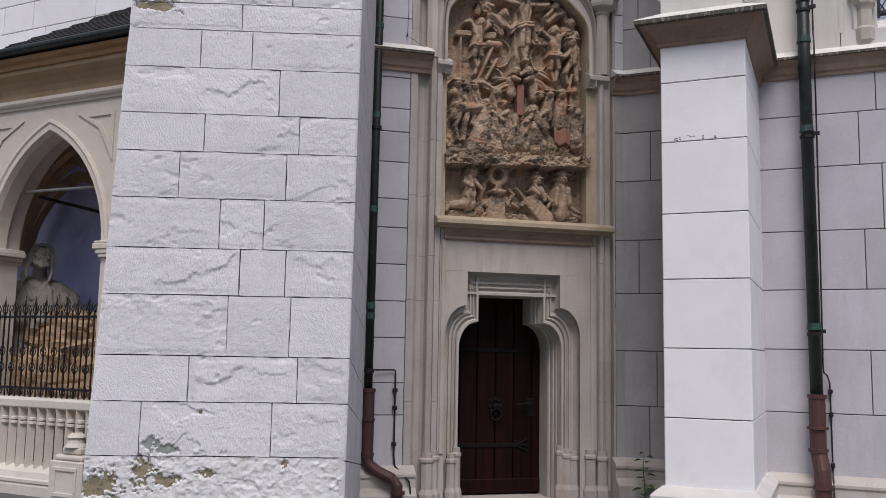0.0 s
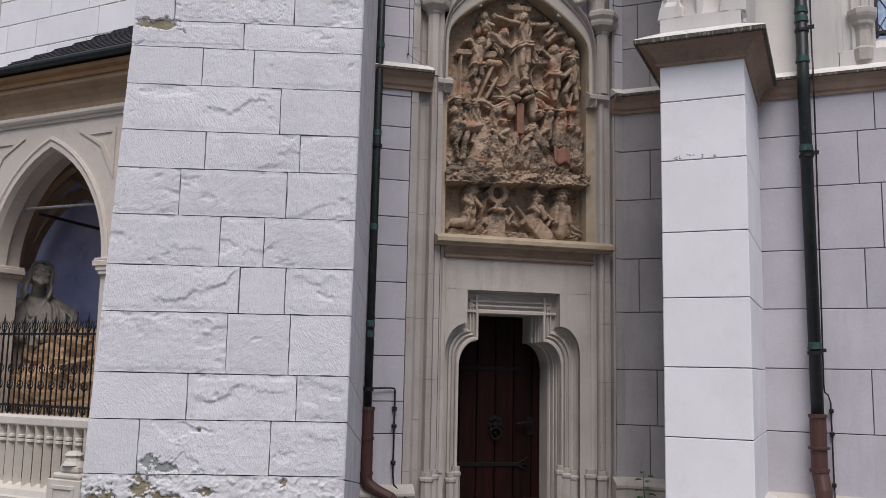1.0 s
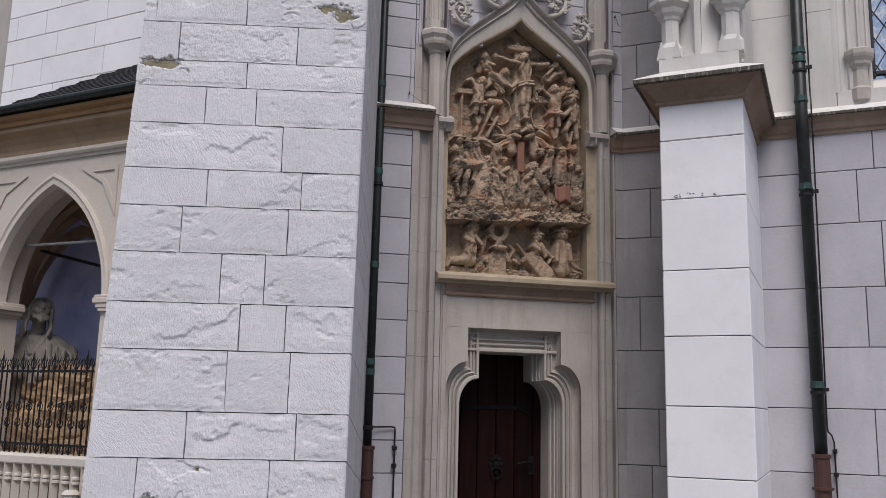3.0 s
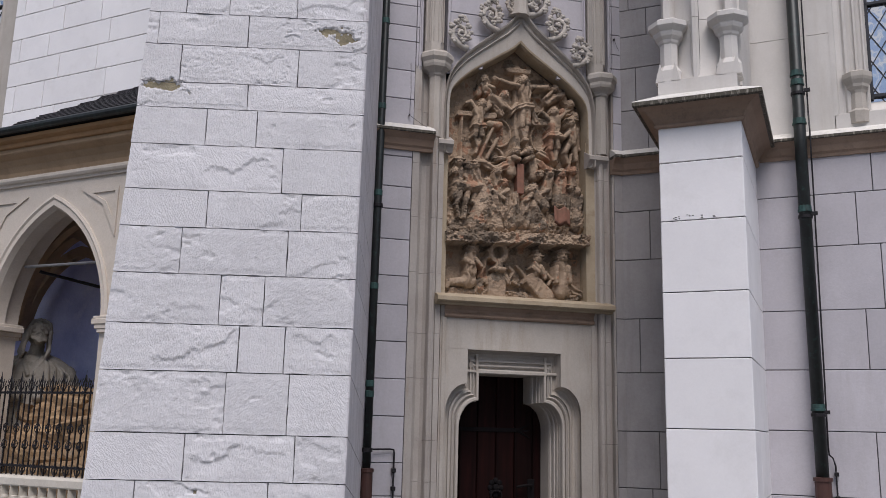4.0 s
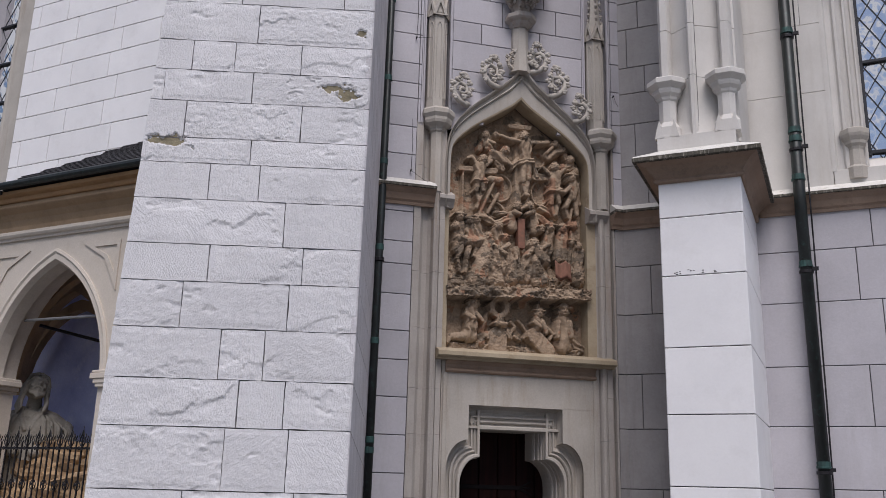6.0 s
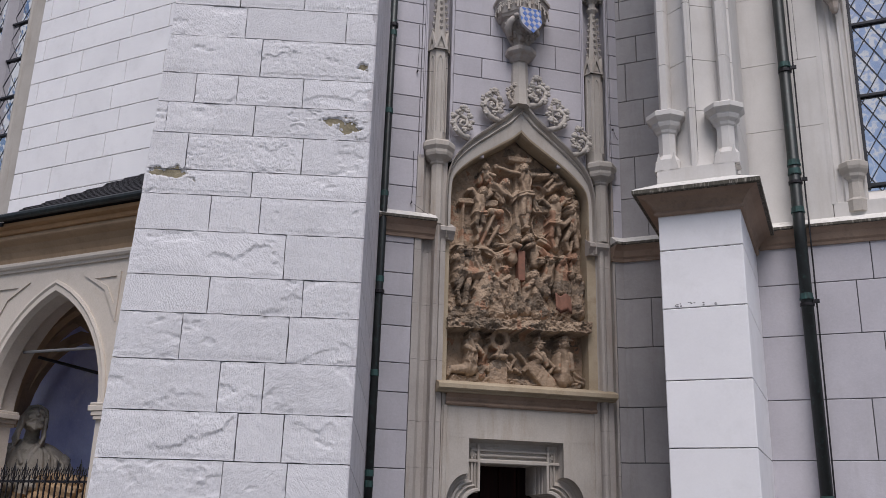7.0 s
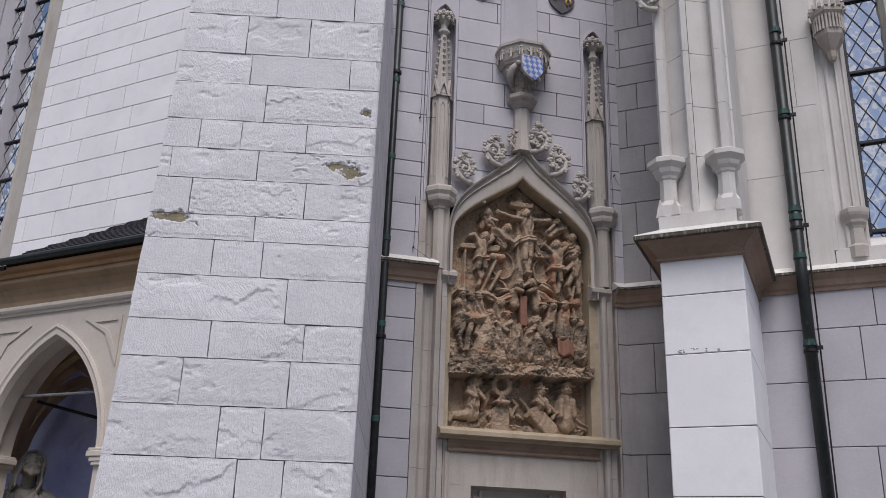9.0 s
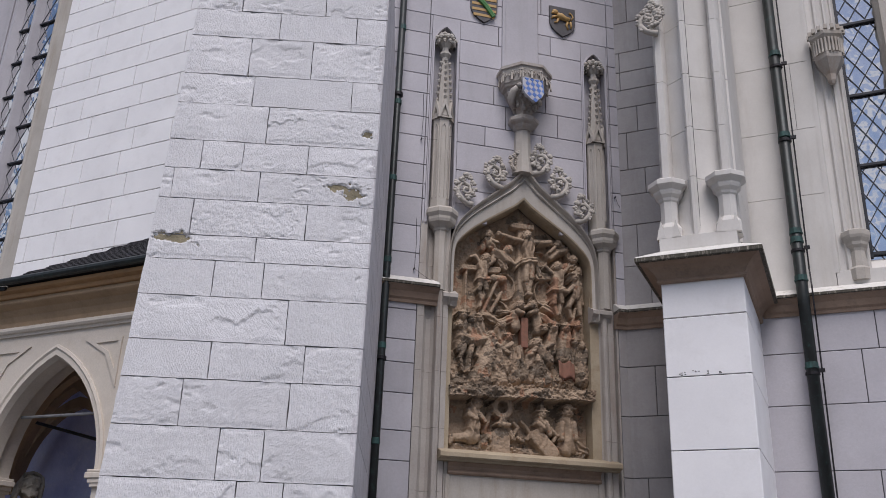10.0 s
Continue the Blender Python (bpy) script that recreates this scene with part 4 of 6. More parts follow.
# crockets along the hood
def crocket(bm, x, z, s, lean):
    """An upright curled leaf on a stem: a scroll with an inner curl, lobed buds and a bud on top."""
    def at(u, v, d=0.0):
        return (x + lean * u * s, -0.06 - d * s, z + v * s)
    foot = [at(0.10, -0.165), at(0.05, -0.155, 0.01), at(-0.03, -0.12, 0.02), at(-0.09, -0.04, 0.03), at(-0.09, 0.05, 0.03), at(-0.02, 0.10, 0.03), at(0.055, 0.07, 0.03), at(0.07, -0.005, 0.03), at(0.02, -0.045, 0.035), at(-0.03, -0.01, 0.04), at(-0.01, 0.03, 0.05)]
    tube(bm, foot, [0.040 * s, 0.040 * s, 0.036 * s, 0.033 * s, 0.031 * s, 0.029 * s, 0.026 * s, 0.023 * s, 0.020 * s, 0.017 * s, 0.013 * s], 8)
    tube(bm, [at(-0.02, 0.10, 0.03), at(0.0, 0.15, 0.03), at(0.02, 0.19, 0.04)], [0.020 * s, 0.017 * s, 0.012 * s], 7)
    rr = random.Random(int(abs(x) * 100) + 7)
    for u, v, r in ((-0.115, 0.0, 0.030), (-0.115, 0.085, 0.030), (-0.05, 0.135, 0.028), (0.03, 0.205, 0.034), (-0.012, 0.19, 0.024), (0.06, 0.17, 0.024), (0.09, 0.095, 0.032), (0.115, 0.02, 0.030), (0.095, -0.05, 0.030), (0.03, -0.085, 0.026), (-0.08, -0.095, 0.026), (-0.005, 0.025, 0.026)):
        for k in range(3):                                      # each leaf tip is a trefoil
            a = k * 2.1 + u * 20
            ball(bm, at(u + 0.017 * math.cos(a), v + 0.017 * math.sin(a), 0.035 + rr.uniform(0, 0.02)), s * r * rr.uniform(0.7, 0.98), 1.1, 0.8, 1, 7)


for cx, cz, size, lean in ((-0.445, 5.83, 0.92, 1), (-0.10, 6.09, 0.95, 1), (0.155, 6.27, 0.66, 1), (0.45, 6.33, 0.95, -1), (0.68, 6.07, 0.95, -1), (0.965, 5.79, 0.88, -1)):
    bm = bmesh.new()
    crocket(bm, cx, cz, size, lean)
    part("crocket", bm, CREAM_PALE, portal, smooth=True)

# ---- the door ----
door = thing("door_1", DOORWALL, "dark red-brown plank door with black iron fittings, closed", "door", kind="structure")
xs = [-0.36, -0.17, 0.03, 0.24, 0.45, 0.66, 0.86]
for a, b in zip(xs, xs[1:]):
    bm = box(bmesh.new(), a + 0.003, b - 0.003, 0.60, 0.66, 0.12, 2.35, 0.008)
    part("plank", bm, WOOD, door)
bm = box(bmesh.new(), -0.36, 0.86, 0.585, 0.61, 0.12, 0.27, 0.01)
part("kick_board", bm, WOOD, door)
for z in (0.60, 1.62):
    bm = box(bmesh.new(), -0.34, 0.50, 0.588, 0.602, z, z + 0.045, 0.004)
    for dz in (-0.035, 0.0, 0.035):
        tube(bm, [(0.48, 0.592, z + 0.02), (0.55, 0.592, z + 0.02 + dz), (0.62, 0.592, z + 0.02 + dz * 2.2)], [0.014, 0.012, 0.005], 6)
    part("strap_hinge", bm, DOOR_IRON, door)
bm = bmesh.new()
for i in range(8):
    a = i * math.pi / 4
    ball(bm, (0.24 + 0.06 * math.cos(a), 0.592, 1.04 + 0.075 * math.sin(a)), 0.03, 1, 0.4, 1, 8)
ball(bm, (0.24, 0.58, 1.04), 0.04, 1, 0.6, 1, 8)
knock = part("knocker_plate", bm, DOOR_IRON, door)
bm = tube(bmesh.new(), [(0.24 + 0.06 * math.sin(i * math.pi / 8), 0.565, 0.95 + 0.06 * math.cos(i * math.pi / 8)) for i in range(17)], 0.011, 6)
part("knocker_ring", bm, DOOR_IRON, knock)
bm = box(bmesh.new(), 0.60, 0.68, 0.588, 0.604, 0.93, 1.13, 0.006)
tube(bm, [(0.64, 0.585, 1.06), (0.64, 0.54, 1.065), (0.56, 0.53, 1.07), (0.46, 0.53, 1.05)], [0.012, 0.012, 0.016, 0.014], 7)
part("door_handle", bm, DOOR_IRON, door)
bm = prism(bmesh.new(), [(-0.5, -0.05), (1.0, -0.05), (1.0, 0.72), (-0.5, 0.72)], "z", 0.0, 0.10)
step = new("door_sill", mesh_of("door_sill", bm, CREAM))
step.matrix_world = DOORWALL
tagged(step, "worn cream stone sill under the door", "sill", kind="structure")

# ---- carved relief: figures raised from a slab ----
RX0, RX1, RZ0, RZ1, RS = -0.545, 1.115, 2.97, 5.86, 0.005
RY = 0.225                                             # depth of the slab's ground
gx, gz = np.arange(RX0, RX1, RS), np.arange(RZ0, RZ1, RS)
GX, GZ = np.meshgrid(gx, gz)
HF = np.zeros_like(GX)


def window_of(x0, x1, z0, z1):
    i0, i1 = np.searchsorted(gx, (x0, x1))
    j0, j1 = np.searchsorted(gz, (z0, z1))
    return slice(j0, j1), slice(i0, i1)


def raise_to(w, inside, height):
    HF[w] = np.where(inside, np.maximum(HF[w], height), HF[w])


def along(x1, z1, x2, z2, reach):
    """Window, place along the line (0 to 1), signed distance across and distance from a short line."""
    w = window_of(min(x1, x2) - reach, max(x1, x2) + reach, min(z1, z2) - reach, max(z1, z2) + reach)
    X, Z = GX[w], GZ[w]
    dx, dz = x2 - x1, z2 - z1
    span = max(1e-6, math.hypot(dx, dz))
    t = np.clip(((X - x1) * dx + (Z - z1) * dz) / span ** 2, 0, 1)
    return w, t, ((X - x1) * dz - (Z - z1) * dx) / span, np.hypot(X - x1 - t * dx, Z - z1 - t * dz), span


def limb(x1, z1, x2, z2, r1, r2, h):
    """A rounded arm, leg or staff that stands free of the ground."""
    w, t, side, d, span = along(x1, z1, x2, z2, max(r1, r2))
    r = r1 + (r2 - r1) * t
    raise_to(w, d < r, h - r + r * np.sqrt(np.clip(1 - (d / r) ** 2, 0, 1)))


def robe(x1, z1, x2, z2, r1, r2, h):
    """A body or cloth with folds that run along it and a ragged hem."""
    w, t, side, d, span = along(x1, z1, x2, z2, max(r1, r2) * 1.15)
    r = (r1 + (r2 - r1) * t) * (1 + 0.07 * np.sin(t * 9 + x1 * 31))
    q = side / r
    pleat = np.sin(q * (5.0 + 2.0 * math.sin(x1 * 23)) + 1.5 * np.sin(t * 4 + z1 * 11) + z1 * 17)
    body = h - r * 0.8 + r * 0.8 * np.sqrt(np.clip(1 - (d / r) ** 2, 0, 1))
    raise_to(w, d < r * (1 + 0.05 * pleat), body + np.minimum(0.012, r * 0.18) * pleat)


def face(x, z, r, h, hat=0.0):
    """A head with brow, eyes, nose, chin and locks; hat: how far its brim goes out."""
    w = window_of(x - r * 1.7, x + r * 1.7, z - r * 1.7, z + r * 1.7)
    u, v = (GX[w] - x) / r, (GZ[w] - z) / r
    d = np.hypot(u * 1.22, v * 0.95)
    skull = h - r + r * np.sqrt(np.clip(1 - d * d, 0, 1))
    skull -= 0.22 * r * np.exp(-((v - 0.12) / 0.13) ** 2) * np.exp(-((np.abs(u) - 0.30) / 0.17) ** 2)
    skull += 0.20 * r * np.exp(-(u / 0.12) ** 2) * np.exp(-((v + 0.05) / 0.25) ** 2)
    skull -= 0.12 * r * np.exp(-((v + 0.42) / 0.07) ** 2) * (np.abs(u) < 0.3)
    raise_to(w, d < 1, skull)
    hair = (np.hypot(u, v * 0.9 - 0.08) < 1.08) & ((np.abs(u) > 0.62) | (v > 0.50))
    raise_to(w, hair, h - 0.75 * r + 0.10 * r * np.sin(u * 11 + 4 * v) + 0.08 * r * np.sin(v * 13))
    if hat:
        brim = np.abs(v - 0.52) < 0.17 - 0.05 * np.abs(u)
        raise_to(w, brim & (np.abs(u) < 1 + hat), h - 0.15 * r * np.abs(u) + 0 * v)
        raise_to(w, (v > 0.5) & (np.hypot(u * 1.15, (v - 0.5) * 1.25) < 0.9), h - 0.35 * r + 0 * v)


def ring_of(x, z, rx, rz, wide, h):
    w = window_of(x - rx - wide, x + rx + wide, z - rz - wide, z + rz + wide)
    d = (np.hypot((GX[w] - x) / rx, (GZ[w] - z) / rz) - 1) * min(rx, rz) / wide
    raise_to(w, np.abs(d) < 1, h - wide * 0.7 + wide * 0.7 * np.sqrt(np.clip(1 - d * d, 0, 1)))


def beam(x1, z1, x2, z2, half, h):
    """A squared timber or tablet with a worn rim."""
    w, t, side, d, span = along(x1, z1, x2, z2, half * 1.5)
    raise_to(w, (np.abs(side) < half) & (d < half), h - 0.012 * np.clip(np.abs(side) / half * 4 - 3, 0, 1))


# crosses, ladder and tools
beam(-0.023, 5.432, 0.77, 5.441, 0.032, 0.075)
beam(0.295, 5.623, 0.301, 4.548, 0.039, 0.075)
beam(0.195, 5.583, 0.416, 5.585, 0.032, 0.11)
beam(-0.373, 5.012, -0.225, 5.023, 0.032, 0.1)
beam(-0.083, 5.014, 0.015, 5.025, 0.039, 0.1)
beam(-0.167, 5.004, -0.159, 4.532, 0.032, 0.04)
beam(0.505, 5.011, 0.633, 5.026, 0.045, 0.1)
beam(0.721, 5.043, 0.719, 4.527, 0.032, 0.04)
limb(-0.341, 4.996, -0.347, 4.385, 0.015, 0.015, 0.09)
limb(0.023, 4.908, -0.183, 4.433, 0.018, 0.018, 0.1)
limb(-0.029, 4.928, 0.088, 4.929, 0.039, 0.039, 0.12)
limb(0.07, 4.77, -0.05, 4.537, 0.018, 0.018, 0.09)
ring_of(0.102, 4.852, 0.128, 0.154, 0.01, 0.05)
ring_of(0.498, 5.23, 0.128, 0.09, 0.01, 0.05)
ring_of(0.565, 4.839, 0.096, 0.141, 0.01, 0.05)
ring_of(0.001, 4.594, 0.141, 0.09, 0.01, 0.05)
# the central figure
face(0.343, 5.46, 0.055, 0.2)
robe(0.37, 5.389, 0.371, 5.201, 0.077, 0.058, 0.17)
limb(0.39, 5.392, 0.176, 5.411, 0.026, 0.022, 0.15)
limb(0.176, 5.411, 0.036, 5.447, 0.022, 0.019, 0.15)
limb(0.016, 5.451, 0.017, 5.448, 0.032, 0.032, 0.15)
limb(0.43, 5.397, 0.579, 5.416, 0.026, 0.021, 0.15)
limb(0.579, 5.416, 0.634, 5.43, 0.026, 0.026, 0.15)
robe(0.318, 5.141, 0.431, 5.168, 0.045, 0.045, 0.18)
robe(0.444, 5.183, 0.512, 5.018, 0.039, 0.026, 0.12)
robe(0.284, 5.191, 0.212, 5.082, 0.026, 0.032, 0.12)
limb(0.344, 5.125, 0.332, 4.931, 0.039, 0.03, 0.17)
limb(0.332, 4.931, 0.366, 4.79, 0.03, 0.022, 0.15)
limb(0.404, 5.132, 0.405, 4.966, 0.039, 0.03, 0.16)
limb(0.405, 4.966, 0.372, 4.791, 0.03, 0.022, 0.14)
limb(0.366, 4.777, 0.392, 4.773, 0.026, 0.022, 0.16)
# hovering figures at both sides
face(-0.102, 5.429, 0.042, 0.17)
robe(-0.101, 5.369, -0.06, 5.294, 0.051, 0.051, 0.14)
limb(-0.061, 5.354, -0.002, 5.335, 0.021, 0.018, 0.16)
limb(-0.047, 5.289, -0.008, 5.261, 0.026, 0.019, 0.13)
robe(-0.14, 5.35, -0.152, 5.269, 0.026, 0.039, 0.1)
face(0.131, 5.265, 0.045, 0.18)
robe(-0.007, 5.221, 0.112, 5.169, 0.058, 0.064, 0.15)
limb(-0.033, 5.178, -0.071, 5.094, 0.026, 0.022, 0.13)
limb(0.132, 5.165, 0.198, 5.107, 0.028, 0.023, 0.15)
robe(0.199, 5.1, 0.284, 5.191, 0.026, 0.026, 0.11)
robe(0.047, 5.135, 0.1, 5.062, 0.045, 0.045, 0.12)
face(0.729, 5.415, 0.042, 0.17)
robe(0.797, 5.369, 0.647, 5.262, 0.058, 0.045, 0.14)
limb(0.681, 5.368, 0.62, 5.299, 0.019, 0.019, 0.16)
robe(0.839, 5.395, 0.872, 5.277, 0.039, 0.032, 0.1)
face(0.913, 5.254, 0.045, 0.17)
robe(0.92, 5.194, 0.851, 5.139, 0.051, 0.045, 0.12)
face(0.823, 5.156, 0.039, 0.15)
face(0.981, 5.127, 0.039, 0.14)
# the two thieves
limb(-0.194, 5.053, -0.253, 5.144, 0.026, 0.022, 0.15)
limb(-0.254, 5.151, -0.305, 5.131, 0.023, 0.019, 0.14)
face(-0.13, 5.126, 0.051, 0.19)
robe(-0.161, 5.044, -0.171, 4.886, 0.067, 0.055, 0.17)
limb(-0.096, 5.071, -0.032, 5.125, 0.026, 0.022, 0.15)
limb(-0.184, 4.878, -0.201, 4.765, 0.036, 0.028, 0.15)
limb(-0.201, 4.765, -0.167, 4.653, 0.027, 0.019, 0.13)
limb(-0.139, 4.883, -0.124, 4.774, 0.036, 0.027, 0.16)
limb(-0.124, 4.774, -0.185, 4.574, 0.026, 0.018, 0.12)
robe(-0.197, 4.883, -0.107, 4.88, 0.039, 0.039, 0.17)
face(0.714, 5.136, 0.051, 0.19)
robe(0.728, 5.057, 0.713, 4.869, 0.071, 0.058, 0.17)
limb(0.66, 5.049, 0.572, 5.119, 0.027, 0.022, 0.15)
limb(0.782, 5.077, 0.844, 5.151, 0.027, 0.022, 0.15)
limb(0.686, 4.852, 0.672, 4.705, 0.036, 0.028, 0.15)
limb(0.672, 4.705, 0.712, 4.578, 0.027, 0.019, 0.13)
limb(0.747, 4.859, 0.767, 4.729, 0.036, 0.027, 0.15)
limb(0.767, 4.729, 0.739, 4.594, 0.026, 0.018, 0.12)
robe(0.673, 4.857, 0.767, 4.868, 0.039, 0.039, 0.18)
# soldiers at the side
face(0.911, 5.031, 0.055, 0.2, 0.4)
robe(0.945, 4.962, 0.93, 4.813, 0.064, 0.051, 0.17)
limb(0.89, 4.915, 0.821, 4.841, 0.028, 0.024, 0.17)
limb(0.821, 4.841, 0.74, 4.858, 0.024, 0.021, 0.18)
limb(0.903, 4.797, 0.848, 4.685, 0.033, 0.027, 0.15)
limb(0.848, 4.685, 0.88, 4.57, 0.026, 0.021, 0.13)
limb(0.964, 4.803, 0.982, 4.607, 0.033, 0.024, 0.14)
robe(0.986, 4.919, 1.018, 4.743, 0.026, 0.032, 0.1)
limb(0.929, 4.667, 0.866, 4.411, 0.017, 0.014, 0.13)
# mourners under the central post
face(0.268, 4.629, 0.048, 0.19)
face(0.413, 4.645, 0.048, 0.19)
limb(0.236, 4.561, 0.301, 4.542, 0.028, 0.022, 0.17)
limb(0.453, 4.584, 0.373, 4.549, 0.028, 0.022, 0.17)
limb(0.314, 4.601, 0.367, 4.633, 0.019, 0.019, 0.17)
robe(0.216, 4.539, 0.237, 4.4, 0.045, 0.058, 0.12)
robe(0.466, 4.565, 0.499, 4.387, 0.045, 0.064, 0.12)
robe(-0.126, 4.503, 0.042, 4.425, 0.051, 0.032, 0.1)
robe(0.042, 4.425, 0.197, 4.486, 0.039, 0.051, 0.1)
robe(0.053, 4.548, 0.157, 4.559, 0.032, 0.019, 0.09)
robe(0.592, 4.657, 0.746, 4.582, 0.051, 0.039, 0.09)
robe(0.512, 4.57, 0.645, 4.486, 0.032, 0.051, 0.1)
# crowd on the left
face(-0.38, 4.445, 0.048, 0.19, 0.5)
face(-0.278, 4.404, 0.042, 0.19, 0.4)
face(-0.196, 4.432, 0.048, 0.19, 0.5)
face(-0.422, 4.333, 0.042, 0.19)
face(-0.059, 4.243, 0.051, 0.19)
face(0.055, 4.381, 0.042, 0.19)
face(0.128, 4.248, 0.045, 0.19, 0.4)
robe(-0.379, 4.381, -0.385, 4.086, 0.064, 0.071, 0.14)
robe(-0.27, 4.348, -0.262, 4.223, 0.051, 0.051, 0.15)
robe(-0.188, 4.369, -0.16, 4.233, 0.058, 0.064, 0.15)
robe(0.056, 4.33, 0.071, 4.179, 0.058, 0.064, 0.14)
robe(-0.374, 4.187, -0.16, 4.195, 0.064, 0.071, 0.17)
limb(-0.354, 4.113, -0.395, 3.985, 0.032, 0.022, 0.15)
limb(-0.395, 3.985, -0.367, 3.851, 0.021, 0.019, 0.14)
limb(-0.272, 4.109, -0.295, 3.994, 0.032, 0.022, 0.16)
limb(-0.295, 3.994, -0.305, 3.845, 0.021, 0.019, 0.15)
limb(-0.178, 4.149, -0.207, 4.021, 0.032, 0.023, 0.13)
robe(-0.058, 4.179, -0.153, 3.771, 0.071, 0.122, 0.19)
robe(0.007, 4.123, 0.112, 3.906, 0.058, 0.064, 0.18)
limb(-0.006, 4.147, 0.123, 4.07, 0.028, 0.023, 0.2)
robe(0.122, 4.184, 0.215, 3.84, 0.058, 0.103, 0.16)
limb(0.161, 4.175, 0.097, 4.125, 0.026, 0.019, 0.2)
robe(0.009, 3.947, 0.05, 3.776, 0.064, 0.096, 0.17)
# crowd on the right
face(0.658, 4.423, 0.051, 0.19, 0.55)
face(0.799, 4.424, 0.051, 0.19, 0.55)
face(0.467, 4.223, 0.055, 0.19)
face(0.545, 4.392, 0.042, 0.19, 0.3)
face(0.941, 4.471, 0.045, 0.19)
face(0.898, 4.271, 0.042, 0.19, 0.4)
face(0.986, 4.241, 0.039, 0.19)
robe(0.658, 4.352, 0.618, 4.154, 0.064, 0.077, 0.15)
robe(0.805, 4.353, 0.777, 4.092, 0.071, 0.083, 0.16)
robe(0.499, 4.163, 0.591, 4.05, 0.058, 0.071, 0.18)
limb(0.447, 4.158, 0.382, 4.082, 0.026, 0.022, 0.18)
limb(0.552, 4.174, 0.631, 4.22, 0.028, 0.023, 0.19)
robe(0.414, 4.097, 0.37, 3.853, 0.051, 0.083, 0.14)
robe(0.94, 4.405, 0.938, 4.21, 0.051, 0.058, 0.13)
robe(1.005, 4.178, 1.002, 3.869, 0.064, 0.083, 0.15)
robe(0.898, 4.207, 0.882, 3.961, 0.051, 0.051, 0.13)
robe(0.5, 4.042, 0.545, 3.83, 0.077, 0.116, 0.15)
robe(0.284, 4.149, 0.266, 3.869, 0.045, 0.064, 0.12)
# lower panel: kneeling donors, a wreath and shields
face(-0.204, 3.503, 0.064, 0.18)
robe(-0.234, 3.422, -0.225, 3.266, 0.077, 0.064, 0.16)
limb(-0.177, 3.39, -0.12, 3.322, 0.028, 0.023, 0.18)
limb(-0.289, 3.382, -0.208, 3.339, 0.03, 0.026, 0.18)
robe(-0.225, 3.266, -0.236, 3.181, 0.071, 0.083, 0.15)
limb(-0.242, 3.169, -0.45, 3.143, 0.051, 0.039, 0.13)
limb(-0.461, 3.13, -0.479, 3.087, 0.032, 0.023, 0.13)
face(-0.104, 3.106, 0.051, 0.1)
robe(-0.047, 3.418, -0.106, 3.232, 0.032, 0.039, 0.08)
robe(-0.019, 3.208, -0.13, 3.152, 0.032, 0.045, 0.08)
ring_of(0.085, 3.495, 0.083, 0.096, 0.029, 0.13)
limb(-0.023, 3.511, -0.007, 3.509, 0.022, 0.022, 0.12)
limb(0.001, 3.581, 0.014, 3.568, 0.022, 0.022, 0.12)
limb(0.083, 3.618, 0.083, 3.599, 0.022, 0.022, 0.12)
limb(0.166, 3.594, 0.154, 3.579, 0.022, 0.022, 0.12)
limb(0.192, 3.528, 0.176, 3.523, 0.022, 0.022, 0.12)
limb(0.18, 3.453, 0.166, 3.46, 0.022, 0.022, 0.12)
limb(-0.009, 3.439, 0.005, 3.447, 0.022, 0.022, 0.12)
robe(0.086, 3.385, 0.087, 3.312, 0.032, 0.058, 0.15)
limb(0.03, 3.308, 0.143, 3.304, 0.026, 0.026, 0.18)
robe(0.056, 3.261, -0.018, 3.16, 0.039, 0.032, 0.1)
robe(0.131, 3.267, 0.195, 3.192, 0.032, 0.032, 0.1)
beam(0.069, 3.184, 0.071, 3.022, 0.096, 0.13)
limb(0.225, 3.346, 0.27, 3.301, 0.019, 0.017, 0.08)
limb(0.27, 3.301, 0.226, 3.225, 0.019, 0.017, 0.08)
limb(0.308, 3.365, 0.359, 3.319, 0.019, 0.017, 0.08)
limb(0.359, 3.319, 0.411, 3.237, 0.019, 0.017, 0.08)
limb(0.373, 3.186, 0.411, 3.262, 0.019, 0.017, 0.08)
limb(0.271, 3.197, 0.335, 3.159, 0.019, 0.017, 0.08)
limb(0.195, 3.253, 0.233, 3.177, 0.019, 0.017, 0.08)
limb(0.52, 3.615, 0.513, 3.515, 0.008, 0.026, 0.15)
face(0.513, 3.454, 0.051, 0.19, 0.5)
robe(0.513, 3.38, 0.513, 3.306, 0.064, 0.058, 0.16)
limb(0.462, 3.351, 0.526, 3.307, 0.027, 0.023, 0.18)
limb(0.565, 3.359, 0.604, 3.251, 0.028, 0.026, 0.16)
robe(0.513, 3.269, 0.475, 3.193, 0.051, 0.039, 0.12)
beam(0.475, 3.211, 0.616, 3.068, 0.083, 0.14)
limb(0.617, 3.313, 0.694, 3.245, 0.023, 0.019, 0.12)
limb(0.694, 3.245, 0.655, 3.181, 0.019, 0.017, 0.11)
face(0.806, 3.5, 0.067, 0.19, 0.3)
robe(0.806, 3.413, 0.817, 3.13, 0.083, 0.096, 0.15)
limb(0.74, 3.371, 0.733, 3.21, 0.03, 0.026, 0.17)
limb(0.871, 3.381, 0.89, 3.221, 0.03, 0.026, 0.17)
robe(0.929, 3.18, 1.033, 3.107, 0.045, 0.058, 0.09)
robe(0.739, 3.125, 0.902, 3.099, 0.032, 0.039, 0.08)

